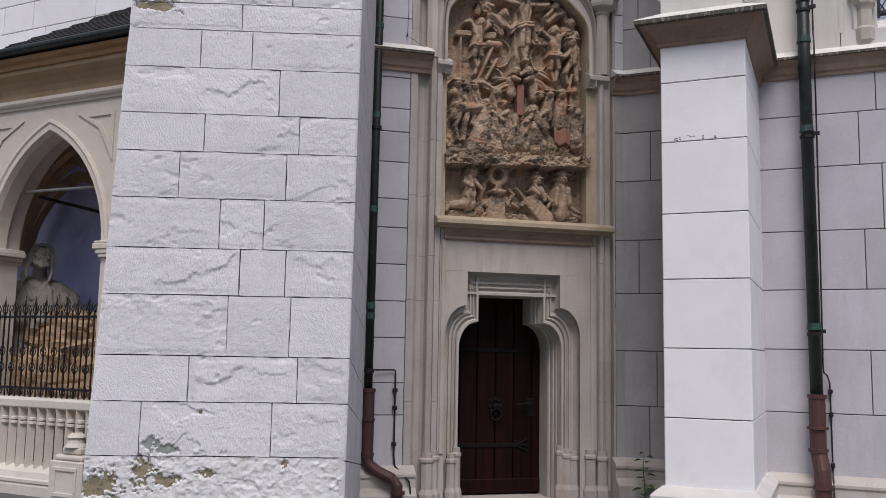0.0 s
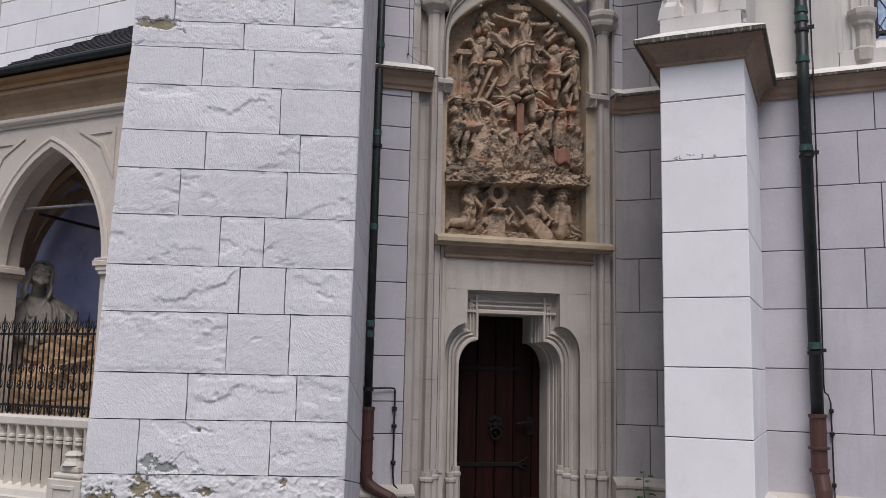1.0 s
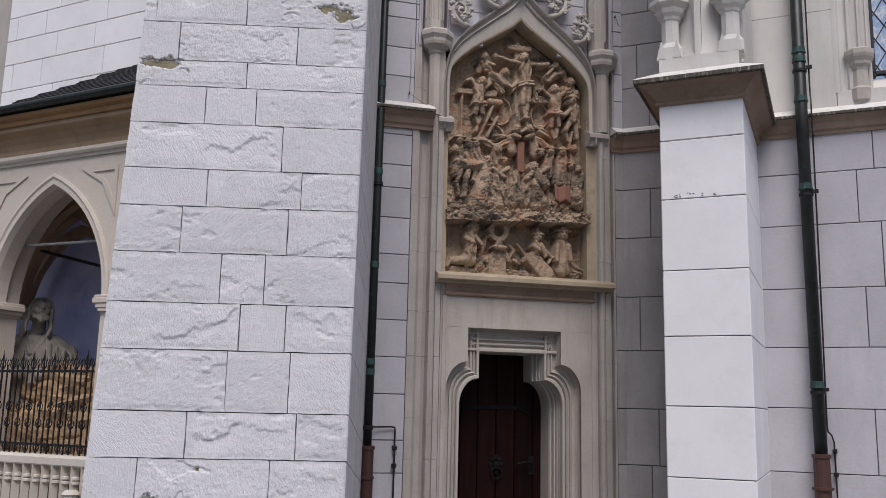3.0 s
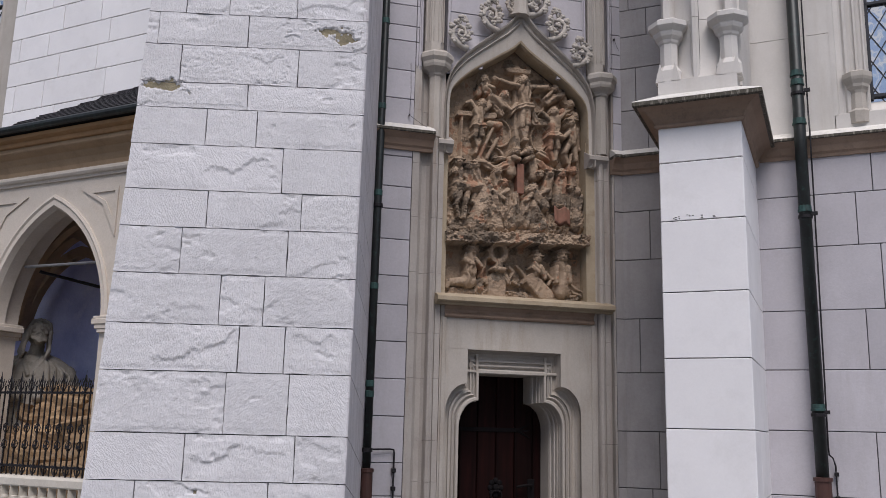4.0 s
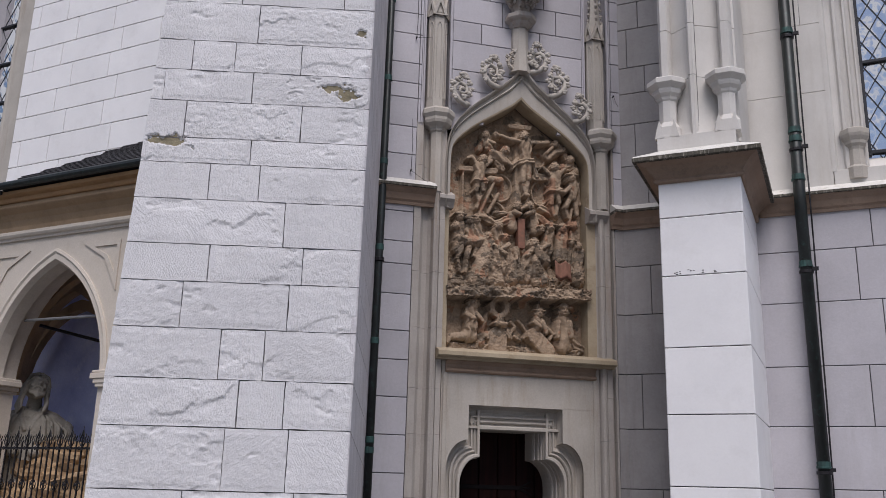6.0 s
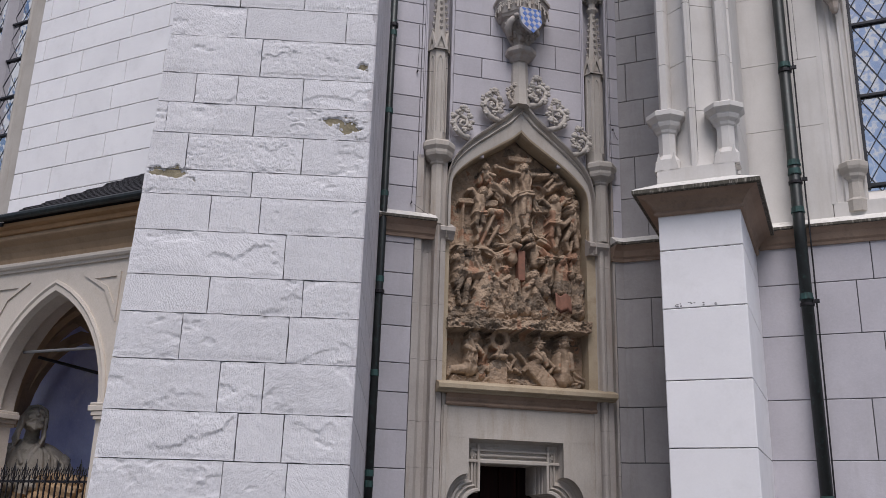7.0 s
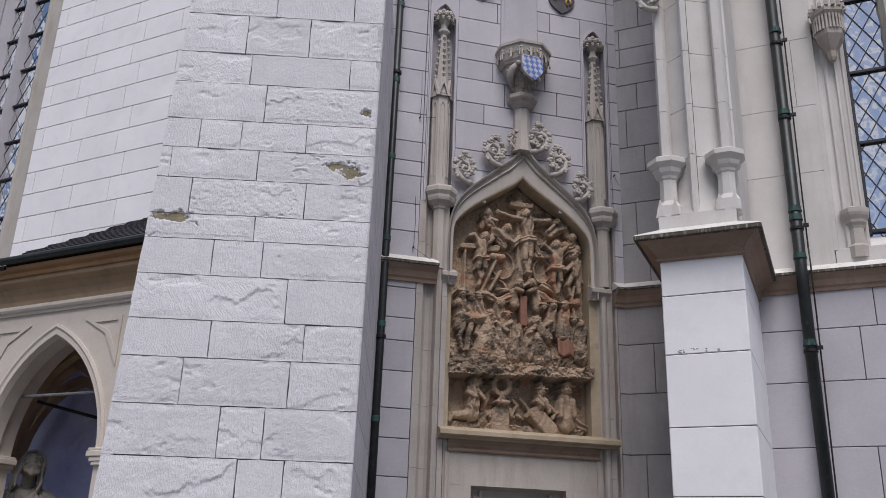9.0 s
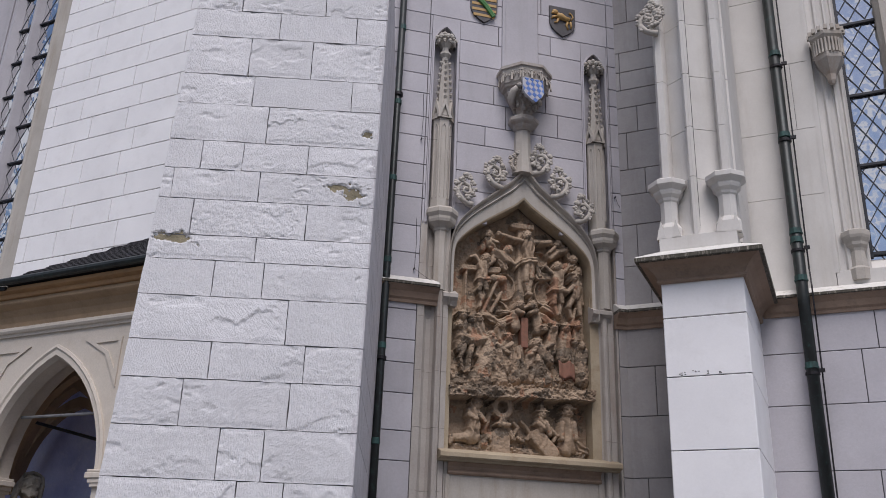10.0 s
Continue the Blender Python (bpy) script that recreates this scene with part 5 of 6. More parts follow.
# folds, chips and the rocky ground of the scene
fold = np.zeros_like(GX)
rub = np.zeros_like(GX)
grit = np.zeros_like(GX)
for j in range(GX.shape[0]):
    for i in range(GX.shape[1]):
        p = Vector((GX[j, i], 3.3, GZ[j, i]))
        fold[j, i] = noise.noise(Vector((p.x * 26 + 3 * noise.noise(p * 5), 0, p.z * 7)))
        rub[j, i] = noise.fractal(p * 15, 1.0, 2.0, 3)
        grit[j, i] = noise.fractal(p * 48, 1.0, 2.0, 2)
low = np.clip((4.45 - GZ) / 0.5, 0, 1)
HF = HF + np.where(HF > 0.05, fold * 0.006 + rub * 0.006, fold * 0.004 + rub * 0.012) + grit * 0.004
crag = 0.03 + 0.022 * rub + 0.012 * fold + 0.09 * np.clip((3.93 + 0.04 * rub - GZ) / 0.28, 0, 1)
HF = np.where((GZ > 3.66) & (GZ < 4.08), np.maximum(HF, crag), HF)
HF = HF + np.where((GZ > 3.66) & (HF > 0.03), low * (0.007 * rub + 0.005 * grit), 0)
lip = 3.565 + 0.075 * (GX - RX0) / (RX1 - RX0) - 0.02
shelf = (GZ > lip + 0.014 * rub) & (GZ <= lip + 0.115 + 0.02 * rub)
HF = np.where(shelf, 0.255 + 0.035 * rub + 0.008 * grit, HF)
HF = np.where((GZ < 3.09), np.maximum(HF, 0.07 + 0.035 * rub), HF)
ins_z = np.array([z for x, z in s_in])
ins_x = np.array([x for x, z in s_in])
keep = np.abs(GX - CX) < np.interp(GZ, ins_z, ins_x) + 0.015
vs = [(GX[j, i], RY - HF[j, i], GZ[j, i]) for j in range(GX.shape[0]) for i in range(GX.shape[1])]
nxx = GX.shape[1]
fs = [(j * nxx + i, j * nxx + i + 1, (j + 1) * nxx + i + 1, (j + 1) * nxx + i) for j in range(GX.shape[0] - 1) for i in range(nxx - 1) if keep[j, i] and keep[j + 1, i + 1]]
b0 = len(vs)
vs += [(RX0, 0.246, RZ0), (RX1, 0.246, RZ0), (RX1, 0.246, 5.2), (CX, 0.246, RZ1), (RX0, 0.246, 5.2)]
fs += [(b0, b0 + 4, b0 + 3, b0 + 2, b0 + 1)]
relief = thing("relief", DOORWALL, "weathered brown sandstone relief over the door with faded red paint", "relief")
for pname, zlo, zhi in (("main_panel", 3.667, 9), ("shelf", 3.565, 3.667), ("lower_panel", 0, 3.565)):
    sel = [f for f in fs if zlo <= vs[f[0]][2] < zhi or (len(f) == 5 and pname == "main_panel")]
    used = sorted({v for f in sel for v in f})
    at = {v: k for k, v in enumerate(used)}
    me = bpy.data.meshes.new(pname)
    me.from_pydata([vs[v] for v in used], [], [tuple(at[v] for v in f) for f in sel])
    for k in (SAND, SAND_DARK, ROSE):
        me.materials.append(k)
    for p in me.polygons:
        p.use_smooth = True
        c = p.center
        g = noise.fractal(Vector((c.x * 4.5, 7.0, c.z * 4.5)), 0.8, 2.0, 5)
        g2 = noise.fractal(Vector((c.x * 5.5, 2.0, c.z * 3.5)), 0.8, 2.0, 5)
        if g > (0.10 if 3.5 < c.z < 4.2 else 0.45):
            p.material_index = 1
        elif g2 > (0.25 if 4.2 < c.z < 5.0 else 0.55):
            p.material_index = 2
    ob = new(pname, me)
    ob.parent = relief
part("painted_post", box(bmesh.new(), 0.285, 0.365, 0.10, 0.20, 4.16, 4.50, 0.006), RED, relief, "faded red painted post")
bm = bmesh.new()
bmesh.ops.create_grid(bm, x_segments=10, y_segments=10, size=0.5)
for v in bm.verts:
    x, y = v.co.x, v.co.y
    v.co = (0.775 + x * 0.19, 0.03 - 0.012 * math.sin(x * 11) - 0.02 * (0.5 - y), 3.95 + y * 0.15 + 0.015 * math.sin(x * 9))
bmesh.ops.solidify(bm, geom=bm.faces[:], thickness=0.05)
part("painted_cloth", bm, RED, relief, "faded red painted cloth", True)

# ---- niches with pinnacles ----
spike = {}


def pinnacle(cx, name_label, drop):
    t = thing("pinnacle", DOORWALL @ pose(cx, 0, 0), name_label, "pinnacle", "pinnacles beside the ogee hood")
    part("shaft", prism(bmesh.new(), [(-0.10, 0.115), (-0.105, 0.02), (-0.05, -0.055), (0.05, -0.055), (0.105, 0.02), (0.10, 0.115)], "z", 5.60, 6.80), CREAM_PALE, t)
    lancet = [(-0.03, 5.72)] + pointed(0, 0.03, 6.58, 6.66, 5) + [(0.03, 5.72)]
    core = [(-0.02, 5.74)] + pointed(0, 0.02, 6.57, 6.635, 5) + [(0.02, 5.74)]
    for a in (0, -1, 1):                                        # a blind lancet on each face
        o = part("tracery", loft(bmesh.new(), lancet, core, [(0, 0.003), (0, -0.009), (0.6, -0.009), (1, 0.002)]), CREAM_PALE, t)
        o.matrix_local = pose(a * 0.078, -0.055 if not a else -0.018, 0, 0, 0, a * 53)
    for a, w in ((0, 0.085), (-1, 0.075), (1, 0.075)):
        tri = [(-w, 6.72), (w, 6.72), (0, 6.97)]
        inn = [(-w + 0.035, 6.725), (w - 0.035, 6.725), (0, 6.885)]
        bm = bmesh.new()
        for k in range(3):
            k2 = (k + 1) % 3
            prism(bm, [tri[k], tri[k2], inn[k2], inn[k]], "y", -0.016, 0.02)
        bmesh.ops.transform(bm, matrix=pose(a * 0.085, -0.065 if not a else -0.01, 0, 0, 0, a * 55), verts=bm.verts)
        part("gablet", bm, CREAM_PALE, t)
    part("spire", lathe(bmesh.new(), [(0.085, 6.76), (0.075, 6.9), (0.038, 7.56), (0.055, 7.58), (0.07, 7.60), (0.07, 7.625), (0.045, 7.64), (0.04, 7.70), (0.075, 7.75), (0.10, 7.79), (0.05, 7.82)], 8, 0, 0.02, math.pi / 8), CREAM_PALE, t)
    if "me" not in spike:                                       # a curled bud
        bm = ball(bmesh.new(), (0, 0, 0), 0.016, 1.25, 1, 1.1, 7)
        tube(bm, [(0, 0.008, -0.036), (0, 0, -0.02), (0, -0.003, 0)], [0.006, 0.009, 0.009], 5)
        ball(bm, (0, -0.008, 0.014), 0.009, 1.3, 1, 0.8, 6)
        spike["me"] = mesh_of("crocket", bm, CREAM_PALE, True)
    for k in range(8):
        z, w = 6.90 + 0.083 * k, 0.090 - 0.0052 * k
        for px, py, pz in ((-w, -0.005, z), (w, -0.005, z), (0, -0.058 + 0.0045 * k, z + 0.035)):
            o = new("crocket", spike["me"])
            o.parent = t
            o.location = (px, py, pz)
    bm = bmesh.new()
    rr = random.Random(3)
    for ringed, (rad, zz) in enumerate(((0.10, 7.765), (0.115, 7.815), (0.075, 7.855))):
        for k in range(10):
            a = k * math.pi / 5 + 0.3 * ringed
            ball(bm, (math.cos(a) * rad, 0.015 + math.sin(a) * rad * 0.8, zz + rr.uniform(-0.012, 0.012)), rr.uniform(0.022, 0.032), 1, 1, 0.85, 7)
            ball(bm, (math.cos(a) * (rad + 0.018), 0.015 + math.sin(a) * (rad + 0.018) * 0.8, zz - 0.022), 0.013, 1, 1, 1, 6)
    part("finial", bm, CREAM_PALE, t, smooth=True)
    return t


for cx, lab in ((-0.705, "pale stone crocketed pinnacle in a niche beside the downpipe"), (1.19, "pale stone crocketed pinnacle in a niche near the wall corner")):
    t = thing("niche", DOORWALL @ pose(cx, 0, 0), "shallow pointed niche in the limewashed wall", "niche", kind="structure")
    w, z0, z1 = 0.17, 5.45, 8.132
    hole = pointed(0, 0.135, 7.72, 7.98, 8)
    bm = bmesh.new()
    h2 = len(hole) // 2
    prism(bm, [(-w, 5.4), (-0.135, 5.4)] + hole[:h2 + 1] + [(0, z1), (-w, z1)], "y", 0.0, 0.03)
    prism(bm, [(w, z1), (0, z1)] + hole[h2:] + [(0.135, 5.4), (w, 5.4)], "y", 0.0, 0.03)
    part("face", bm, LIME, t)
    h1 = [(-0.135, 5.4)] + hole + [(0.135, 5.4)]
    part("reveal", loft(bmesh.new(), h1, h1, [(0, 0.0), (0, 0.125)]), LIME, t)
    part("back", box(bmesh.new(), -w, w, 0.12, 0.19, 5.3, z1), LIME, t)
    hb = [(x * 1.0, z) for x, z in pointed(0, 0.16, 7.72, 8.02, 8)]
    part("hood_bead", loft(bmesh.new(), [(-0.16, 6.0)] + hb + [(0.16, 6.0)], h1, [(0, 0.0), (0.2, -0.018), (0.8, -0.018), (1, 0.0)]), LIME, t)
    pinnacle(cx, lab, 0)

# ---- console over the ogee tip ----
console = thing("console", DOORWALL @ pose(CX - 0.03, 0, 0), "carved octagonal stone console on a slender shaft", "console")
part("shaft", lathe(bmesh.new(), [(0.125, 6.15), (0.105, 6.35), (0.09, 6.74)], 8, 0, -0.03, math.pi / 8), CREAM_PALE, console)
part("collar", lathe(bmesh.new(), [(0.09, 6.70), (0.12, 6.73), (0.135, 6.76), (0.17, 6.78), (0.185, 6.80), (0.185, 6.84), (0.16, 6.86), (0.10, 6.88)], 8, 0, -0.05, math.pi / 8), CREAM, console)
part("bowl", lathe(bmesh.new(), [(0.09, 6.86), (0.105, 6.93), (0.14, 7.00), (0.19, 7.09), (0.235, 7.17), (0.25, 7.22)], 8, 0, -0.06, math.pi / 8), CREAM, console)
part("crown", lathe(bmesh.new(), [(0.24, 7.195), (0.275, 7.20), (0.285, 7.225), (0.30, 7.24), (0.325, 7.40), (0.345, 7.41), (0.345, 7.445), (0.30, 7.455)], 8, 0, -0.06, math.pi / 8), CREAM, console)
for f in range(-2, 3):
    bm = bmesh.new()
    for sx in (-0.058, 0.058):                                  # two cusped round arches on each side
        arc = [(sx + 0.052 * math.cos(a), -0.006, 0.01 + 0.055 * math.sin(a)) for a in [math.pi * k / 10 for k in range(11)]]
        tube(bm, [(sx + 0.052, -0.006, -0.075)] + arc + [(sx - 0.052, -0.006, -0.075)], 0.0095, 6)
        for u in (-1, 1):
            tube(bm, [(sx + u * 0.050, -0.006, 0.0), (sx + u * 0.026, -0.008, -0.012), (sx + u * 0.014, -0.008, 0.012), (sx + u * 0.022, -0.008, 0.028)], [0.008, 0.008, 0.007, 0.005], 6)
    for u in (-0.112, 0, 0.112):
        tube(bm, [(u, -0.004, 0.035), (u, -0.006, 0.075)], [0.016, 0.008], 6)
    o = part("tracery", bm, CREAM_PALE, console)
    o.matrix_local = pose(0, -0.06, 0) @ pose(0, 0, 0, 0, 0, f * 45) @ pose(0, -0.292, 7.315, -8)
bm = bmesh.new()
rr = random.Random(8)
for k in range(46):
    a = math.pi + rr.uniform(0.1, math.pi - 0.1)
    h = rr.uniform(0.0, 0.85)
    r = 0.11 + 0.13 * h
    ball(bm, (math.cos(a) * r, -0.06 + math.sin(a) * r, 6.93 + 0.25 * h), rr.uniform(0.016, 0.032), 1, 1, rr.uniform(0.7, 1.5), 7)
tube(bm, [(-0.17, -0.16, 6.97), (-0.20, -0.20, 7.04), (-0.185, -0.25, 7.11), (-0.15, -0.285, 7.15)], [0.035, 0.046, 0.042, 0.03], 9)   # bird: body and neck
ball(bm, (-0.13, -0.305, 7.165), 0.034, 1.1, 1, 0.9, 9)
tube(bm, [(-0.11, -0.325, 7.165), (-0.085, -0.34, 7.155), (-0.08, -0.342, 7.138)], [0.02, 0.012, 0.004], 6)
part("carved_foliage", bm, CREAM, console, "carved bird among leaves", smooth=True)


def shield_pts(w, h, n=7):
    r = [(w, h)]
    for i in range(n + 1):
        a = math.pi / 2 * i / n
        r.append((w * (1 - (i / n) ** 2.2), -h * i / n))
    return r + [(-x, z) for x, z in r[-2::-1]]


sh = part("shield", prism(bmesh.new(), shield_pts(0.128, 0.165), "y", 0.0, 0.035), PAINT_WHITE, console, "shield with blue and white lozenges")
sh.matrix_local = pose(0.012, -0.385, 7.085, -8, 0, 3)
for r in range(-2, 3):
    for c in range(-2, 3):
        x, z = c * 0.064 - r * 0.006, r * 0.074
        lim = 0.128 * (1 if z > -0.02 else 1 - min(1, -z / 0.165) ** 2.2)
        if abs(x) < lim + 0.002:
            tip = min(0.037, 0.158 - z)
            bm = prism(bmesh.new(), [(max(-0.124, x - 0.03), z), (x + 0.004, z - 0.037), (min(0.124, x + 0.03), z), (x - 0.004, z + tip)], "y", -0.004, 0.002)
            part("lozenge", bm, PAINT_BLUE, sh)
strip = thing("pilaster", DOORWALL, "smooth grey-white pilaster strip above the console", "pilaster", kind="structure")
bm = box(bmesh.new(), 0.02, 0.45, -0.02, 0.02, 7.3, 9.5, 0.004)
box(bm, -0.012, 0.026, -0.035, 0.02, 7.40, 9.5, 0.004)
part("face", bm, LIME, strip)

# ---- painted coats of arms ----
arms = thing("coat_of_arms", DOORWALL @ pose(-0.25, -0.03, 8.36), "painted shield with dark and gold bars and a green band", "coat of arms", "painted shields on the wall")
part("field", prism(bmesh.new(), shield_pts(0.17, 0.215), "y", 0.0, 0.045), PAINT_DARK, arms)
for z in (-0.12, -0.04, 0.04, 0.12, 0.19):
    w = 0.155 * (1 if z > 0 else math.cos(math.asin(-z / 0.215)) ** 0.8)
    part("gold_bar", box(bmesh.new(), -w, w, -0.005, 0.01, z - 0.018, z + 0.018), PAINT_GOLD, arms)
bm = tube(bmesh.new(), [(-0.14, -0.006, 0.19), (0.02, -0.008, 0.02), (0.12, -0.006, -0.12)], 0.032, 6)
part("green_band", bm, PAINT_GREEN, arms)
arms2 = thing("coat_of_arms", DOORWALL @ pose(0.775, -0.03, 8.37), "painted dark shield with a gold charge", "coat of arms", "painted shields on the wall")
part("field", prism(bmesh.new(), shield_pts(0.17, 0.215), "y", 0.0, 0.045), PAINT_DARK, arms2)
bm = bmesh.new()
tube(bm, [(-0.075, -0.004, 0.085), (-0.03, -0.010, 0.065), (0.03, -0.008, 0.045), (0.085, -0.006, 0.03)], [0.034, 0.046, 0.034, 0.036], 9)
ball(bm, (-0.10, -0.008, 0.125), 0.036, 1.1, 0.6, 1, 9)
tube(bm, [(-0.12, -0.006, 0.115), (-0.145, -0.006, 0.10)], [0.02, 0.012], 6)
for x0, z0, x1, z1, x2, z2 in ((-0.08, 0.06, -0.13, 0.05, -0.145, 0.02), (-0.05, 0.04, -0.075, -0.02, -0.11, -0.035), (0.07, 0.01, 0.05, -0.045, 0.07, -0.10), (0.10, 0.01, 0.115, -0.04, 0.105, -0.085)):
    tube(bm, [(x0, -0.004, z0), (x1, -0.005, z1), (x2, -0.004, z2)], [0.02, 0.015, 0.012], 6)
tube(bm, [(0.11, -0.004, 0.04), (0.14, -0.004, 0.09), (0.12, -0.004, 0.13), (0.09, -0.004, 0.145)], [0.010, 0.010, 0.011, 0.016], 6)
part("gold_charge", bm, PAINT_GOLD, arms2, smooth=True)

# ---- downpipes and wires ----
def ring(bm, x, y, z, r, h=0.03):
    lathe(bm, [(r * 0.8, z - h), (r, z - h * 0.8), (r, z + h * 0.8), (r * 0.8, z + h)], 14, x, y)


pipe = thing("downpipe", DOORWALL @ pose(-1.279, -0.095, 0), "dark patinated copper downpipe with a red-brown iron foot", "downpipe", "downpipes")
part("tube", tube(bmesh.new(), [(-0.008, 0, 1.22), (0.0, 0, 3.4), (0.03, 0, TOP)], 0.040, 14), COPPER, pipe, smooth=True)
for z in (1.95, 2.05, 3.01, 3.97, 4.9, 5.85, 6.8, 7.8):
    bm = bmesh.new()
    ring(bm, 0.0045 * (z - 3.4), 0, z, 0.044, 0.035)
    part("joint", bm, VERDIGRIS, pipe, "green verdigris pipe joint")
for z in (3.84, 1.42, 6.9):
    bm = bmesh.new()
    ring(bm, 0.0045 * (z - 3.4), 0, z, 0.054, 0.022)
    box(bm, -0.012, 0.012, 0, 0.095, z - 0.012, z + 0.012)
    part("bracket", bm, IRON, pipe)
bm = tube(bmesh.new(), [(0, 0, 1.24), (0, 0, 0.58), (0.02, -0.01, 0.52), (0.10, -0.04, 0.46), (0.22, -0.10, 0.40), (0.27, -0.12, 0.34), (0.28, -0.12, 0.0)], 0.056, 14)
ring(bm, 0, 0, 1.23, 0.066, 0.02)
ring(bm, 0, 0, 0.95, 0.066, 0.015)
ring(bm, 0, 0, 0.62, 0.064, 0.02)
lathe(bm, [(0.05, 0.25), (0.07, 0.255), (0.07, 0.285), (0.05, 0.29)], 14, 0.28, -0.12)
part("iron_foot", bm, RUST, pipe, "red-brown cast iron foot", smooth=False)
pipe2 = thing("downpipe", SIDEWALL @ pose(1.862, -0.115, 0), "dark patinated copper downpipe passing the string course", "downpipe", "downpipes")
part("tube", tube(bmesh.new(), [(0.02, 0, 1.24), (0.0, 0, 4.25), (0.0, -0.07, 4.40), (0.0, -0.07, 4.80), (0, 0, 4.95), (-0.02, 0, TOP)], 0.059, 16), COPPER, pipe2, smooth=True)
for z, y in ((1.93, 0), (3.90, 0), (4.80, -0.07), (5.25, 0), (5.35, 0), (6.5, 0), (7.55, 0), (8.5, 0)):
    bm = bmesh.new()
    lean = 0.02 * max(0, 4.25 - z) / 3.0
    ring(bm, lean, y, z, 0.063, 0.028)
    ring(bm, lean, y, z - 0.03, 0.069, 0.012)
    part("joint", bm, VERDIGRIS, pipe2, "green verdigris pipe joint")
for z in (1.88, 3.84, 5.15, 6.45, 7.4):
    bm = bmesh.new()
    ring(bm, 0.02 * max(0, 4.25 - z) / 3.0, 0, z - 0.03, 0.070, 0.018)
    box(bm, 0.06, 0.12, -0.03, 0.0, z - 0.02, z + 0.015)
    part("bracket", bm, IRON, pipe2)
bm = tube(bmesh.new(), [(0.02, 0, 1.26), (0.02, 0, 0.75), (0.03, -0.01, 0.68), (0.05, -0.05, 0.55), (0.055, -0.06, 0.45), (0.055, -0.06, 0.0)], 0.076, 16)
ring(bm, 0.02, 0, 1.25, 0.088, 0.02)
ring(bm, 0.02, 0, 0.95, 0.10, 0.014)
ring(bm, 0.02, 0, 0.74, 0.09, 0.02)
ring(bm, 0.055, -0.06, 0.40, 0.09, 0.02)
part("iron_foot", bm, RUST, pipe2, "red-brown cast iron foot")
wire = thing("lightning_wire", DOORWALL, "thin black lightning wire clipped to the wall", "wire", "lightning wires")
bm = tube(bmesh.new(), [(-1.26, -0.05, 1.425), (-1.05, -0.03, 1.43), (-1.012, -0.03, 1.425), (-1.007, -0.03, 1.40), (-1.007, -0.03, 0.60), (-0.995, -0.03, 0.50), (-0.87, -0.13, 0.36), (-0.86, -0.14, 0.30), (-0.855, -0.19, 0.0)], 0.009, 6)
part("cable", bm, IRON, wire)
for z in (1.23, 1.06, 0.71):
    part("clip", box(bmesh.new(), -1.03, -0.985, -0.05, 0.0, z - 0.02, z + 0.02, 0.006), IRON, wire)
wire2 = thing("lightning_wire", SIDEWALL, "thin black lightning wire beside the downpipe", "wire", "lightning wires")
bm = tube(bmesh.new(), [(1.95, -0.10, TOP), (1.95, -0.10, 4.9), (1.955, -0.16, 4.72), (1.955, -0.16, 4.45), (1.955, -0.10, 4.2), (1.95, -0.09, 2.4), (1.945, -0.06, 1.55), (1.95, -0.05, 1.48), (1.98, -0.04, 1.45), (2.0, -0.04, 1.38), (2.005, -0.04, 0.55), (2.01, -0.14, 0.35), (2.01, -0.18, 0.0)], 0.008, 6)
part("cable", bm, IRON, wire2)
for z in (1.30, 1.08, 0.60):
    part("clip", box(bmesh.new(), 1.985, 2.025, -0.06, 0.0, z - 0.02, z + 0.02, 0.006), IRON, wire2)

nails = thing("wire_stub", DOORWALL, "rusty nails with a slack thin wire on the wall", "wire")
for x0, z0, x1, z1 in ((-0.955, 6.42, -0.60, 6.52), (-0.965, 4.86, -0.66, 4.72), (1.40, 6.05, 1.46, 5.93)):
    part("nail", tube(bmesh.new(), [(x0, 0.01, z0), (x0, -0.035, z0 + 0.006)], [0.006, 0.009], 6), IRON, nails)
    part("wire", tube(bmesh.new(), [(x0, -0.03, z0), ((x0 + x1) / 2, -0.03, (z0 + z1) / 2 - 0.025), (x1, -0.02, z1)], 0.0022, 4), IRON, nails)
for x0, z0 in ((-0.955, 6.42), (-0.965, 4.86)):
    part("wire", tube(bmesh.new(), [(x0, -0.03, z0), (x0 + 0.012, -0.012, z0 + 0.28), (x0 + 0.004, -0.004, z0 + 0.60)], 0.0022, 4), IRON, nails)

# ---- window in the side wall ----
window = thing("window_1", SIDEWALL, "tall leaded window reflecting a blue sky, in moulded stone jambs", "window", kind="structure")
prof = [(2.19, 0.4), (2.19, -0.004), (2.235, -0.004), (2.25, 0.03), (2.29, 0.05), (2.31, 0.05), (2.33, 0.02), (2.36, 0.02), (2.375, 0.05), (2.40, 0.09), (2.42, 0.09), (2.43, 0.06), (2.45, 0.06), (2.465, 0.10), (2.49, 0.15), (2.50, 0.15), (2.51, 0.13), (2.525, 0.13), (2.54, 0.18), (2.555, 0.24), (2.56, 0.4)]
part("jamb", prism(bmesh.new(), prof, "z", 4.88, TOP), UPPER, window)
part("sill", prism(bmesh.new(), [(-0.03, 4.69), (0.34, 5.10), (0.34, 4.60), (-0.03, 4.60)], "x", 2.19, 4.5), UPPER, window)
bm = lathe(bmesh.new(), [(0.11, 4.78), (0.115, 4.90), (0.085, 4.93), (0.075, 5.10), (0.085, 5.13), (0.11, 5.16), (0.115, 5.19), (0.14, 5.23), (0.15, 5.26), (0.15, 5.31), (0.12, 5.33)], 8, 2.43, 0.06, math.pi / 8)
part("shaft_base", bm, CREAM_PALE, window)
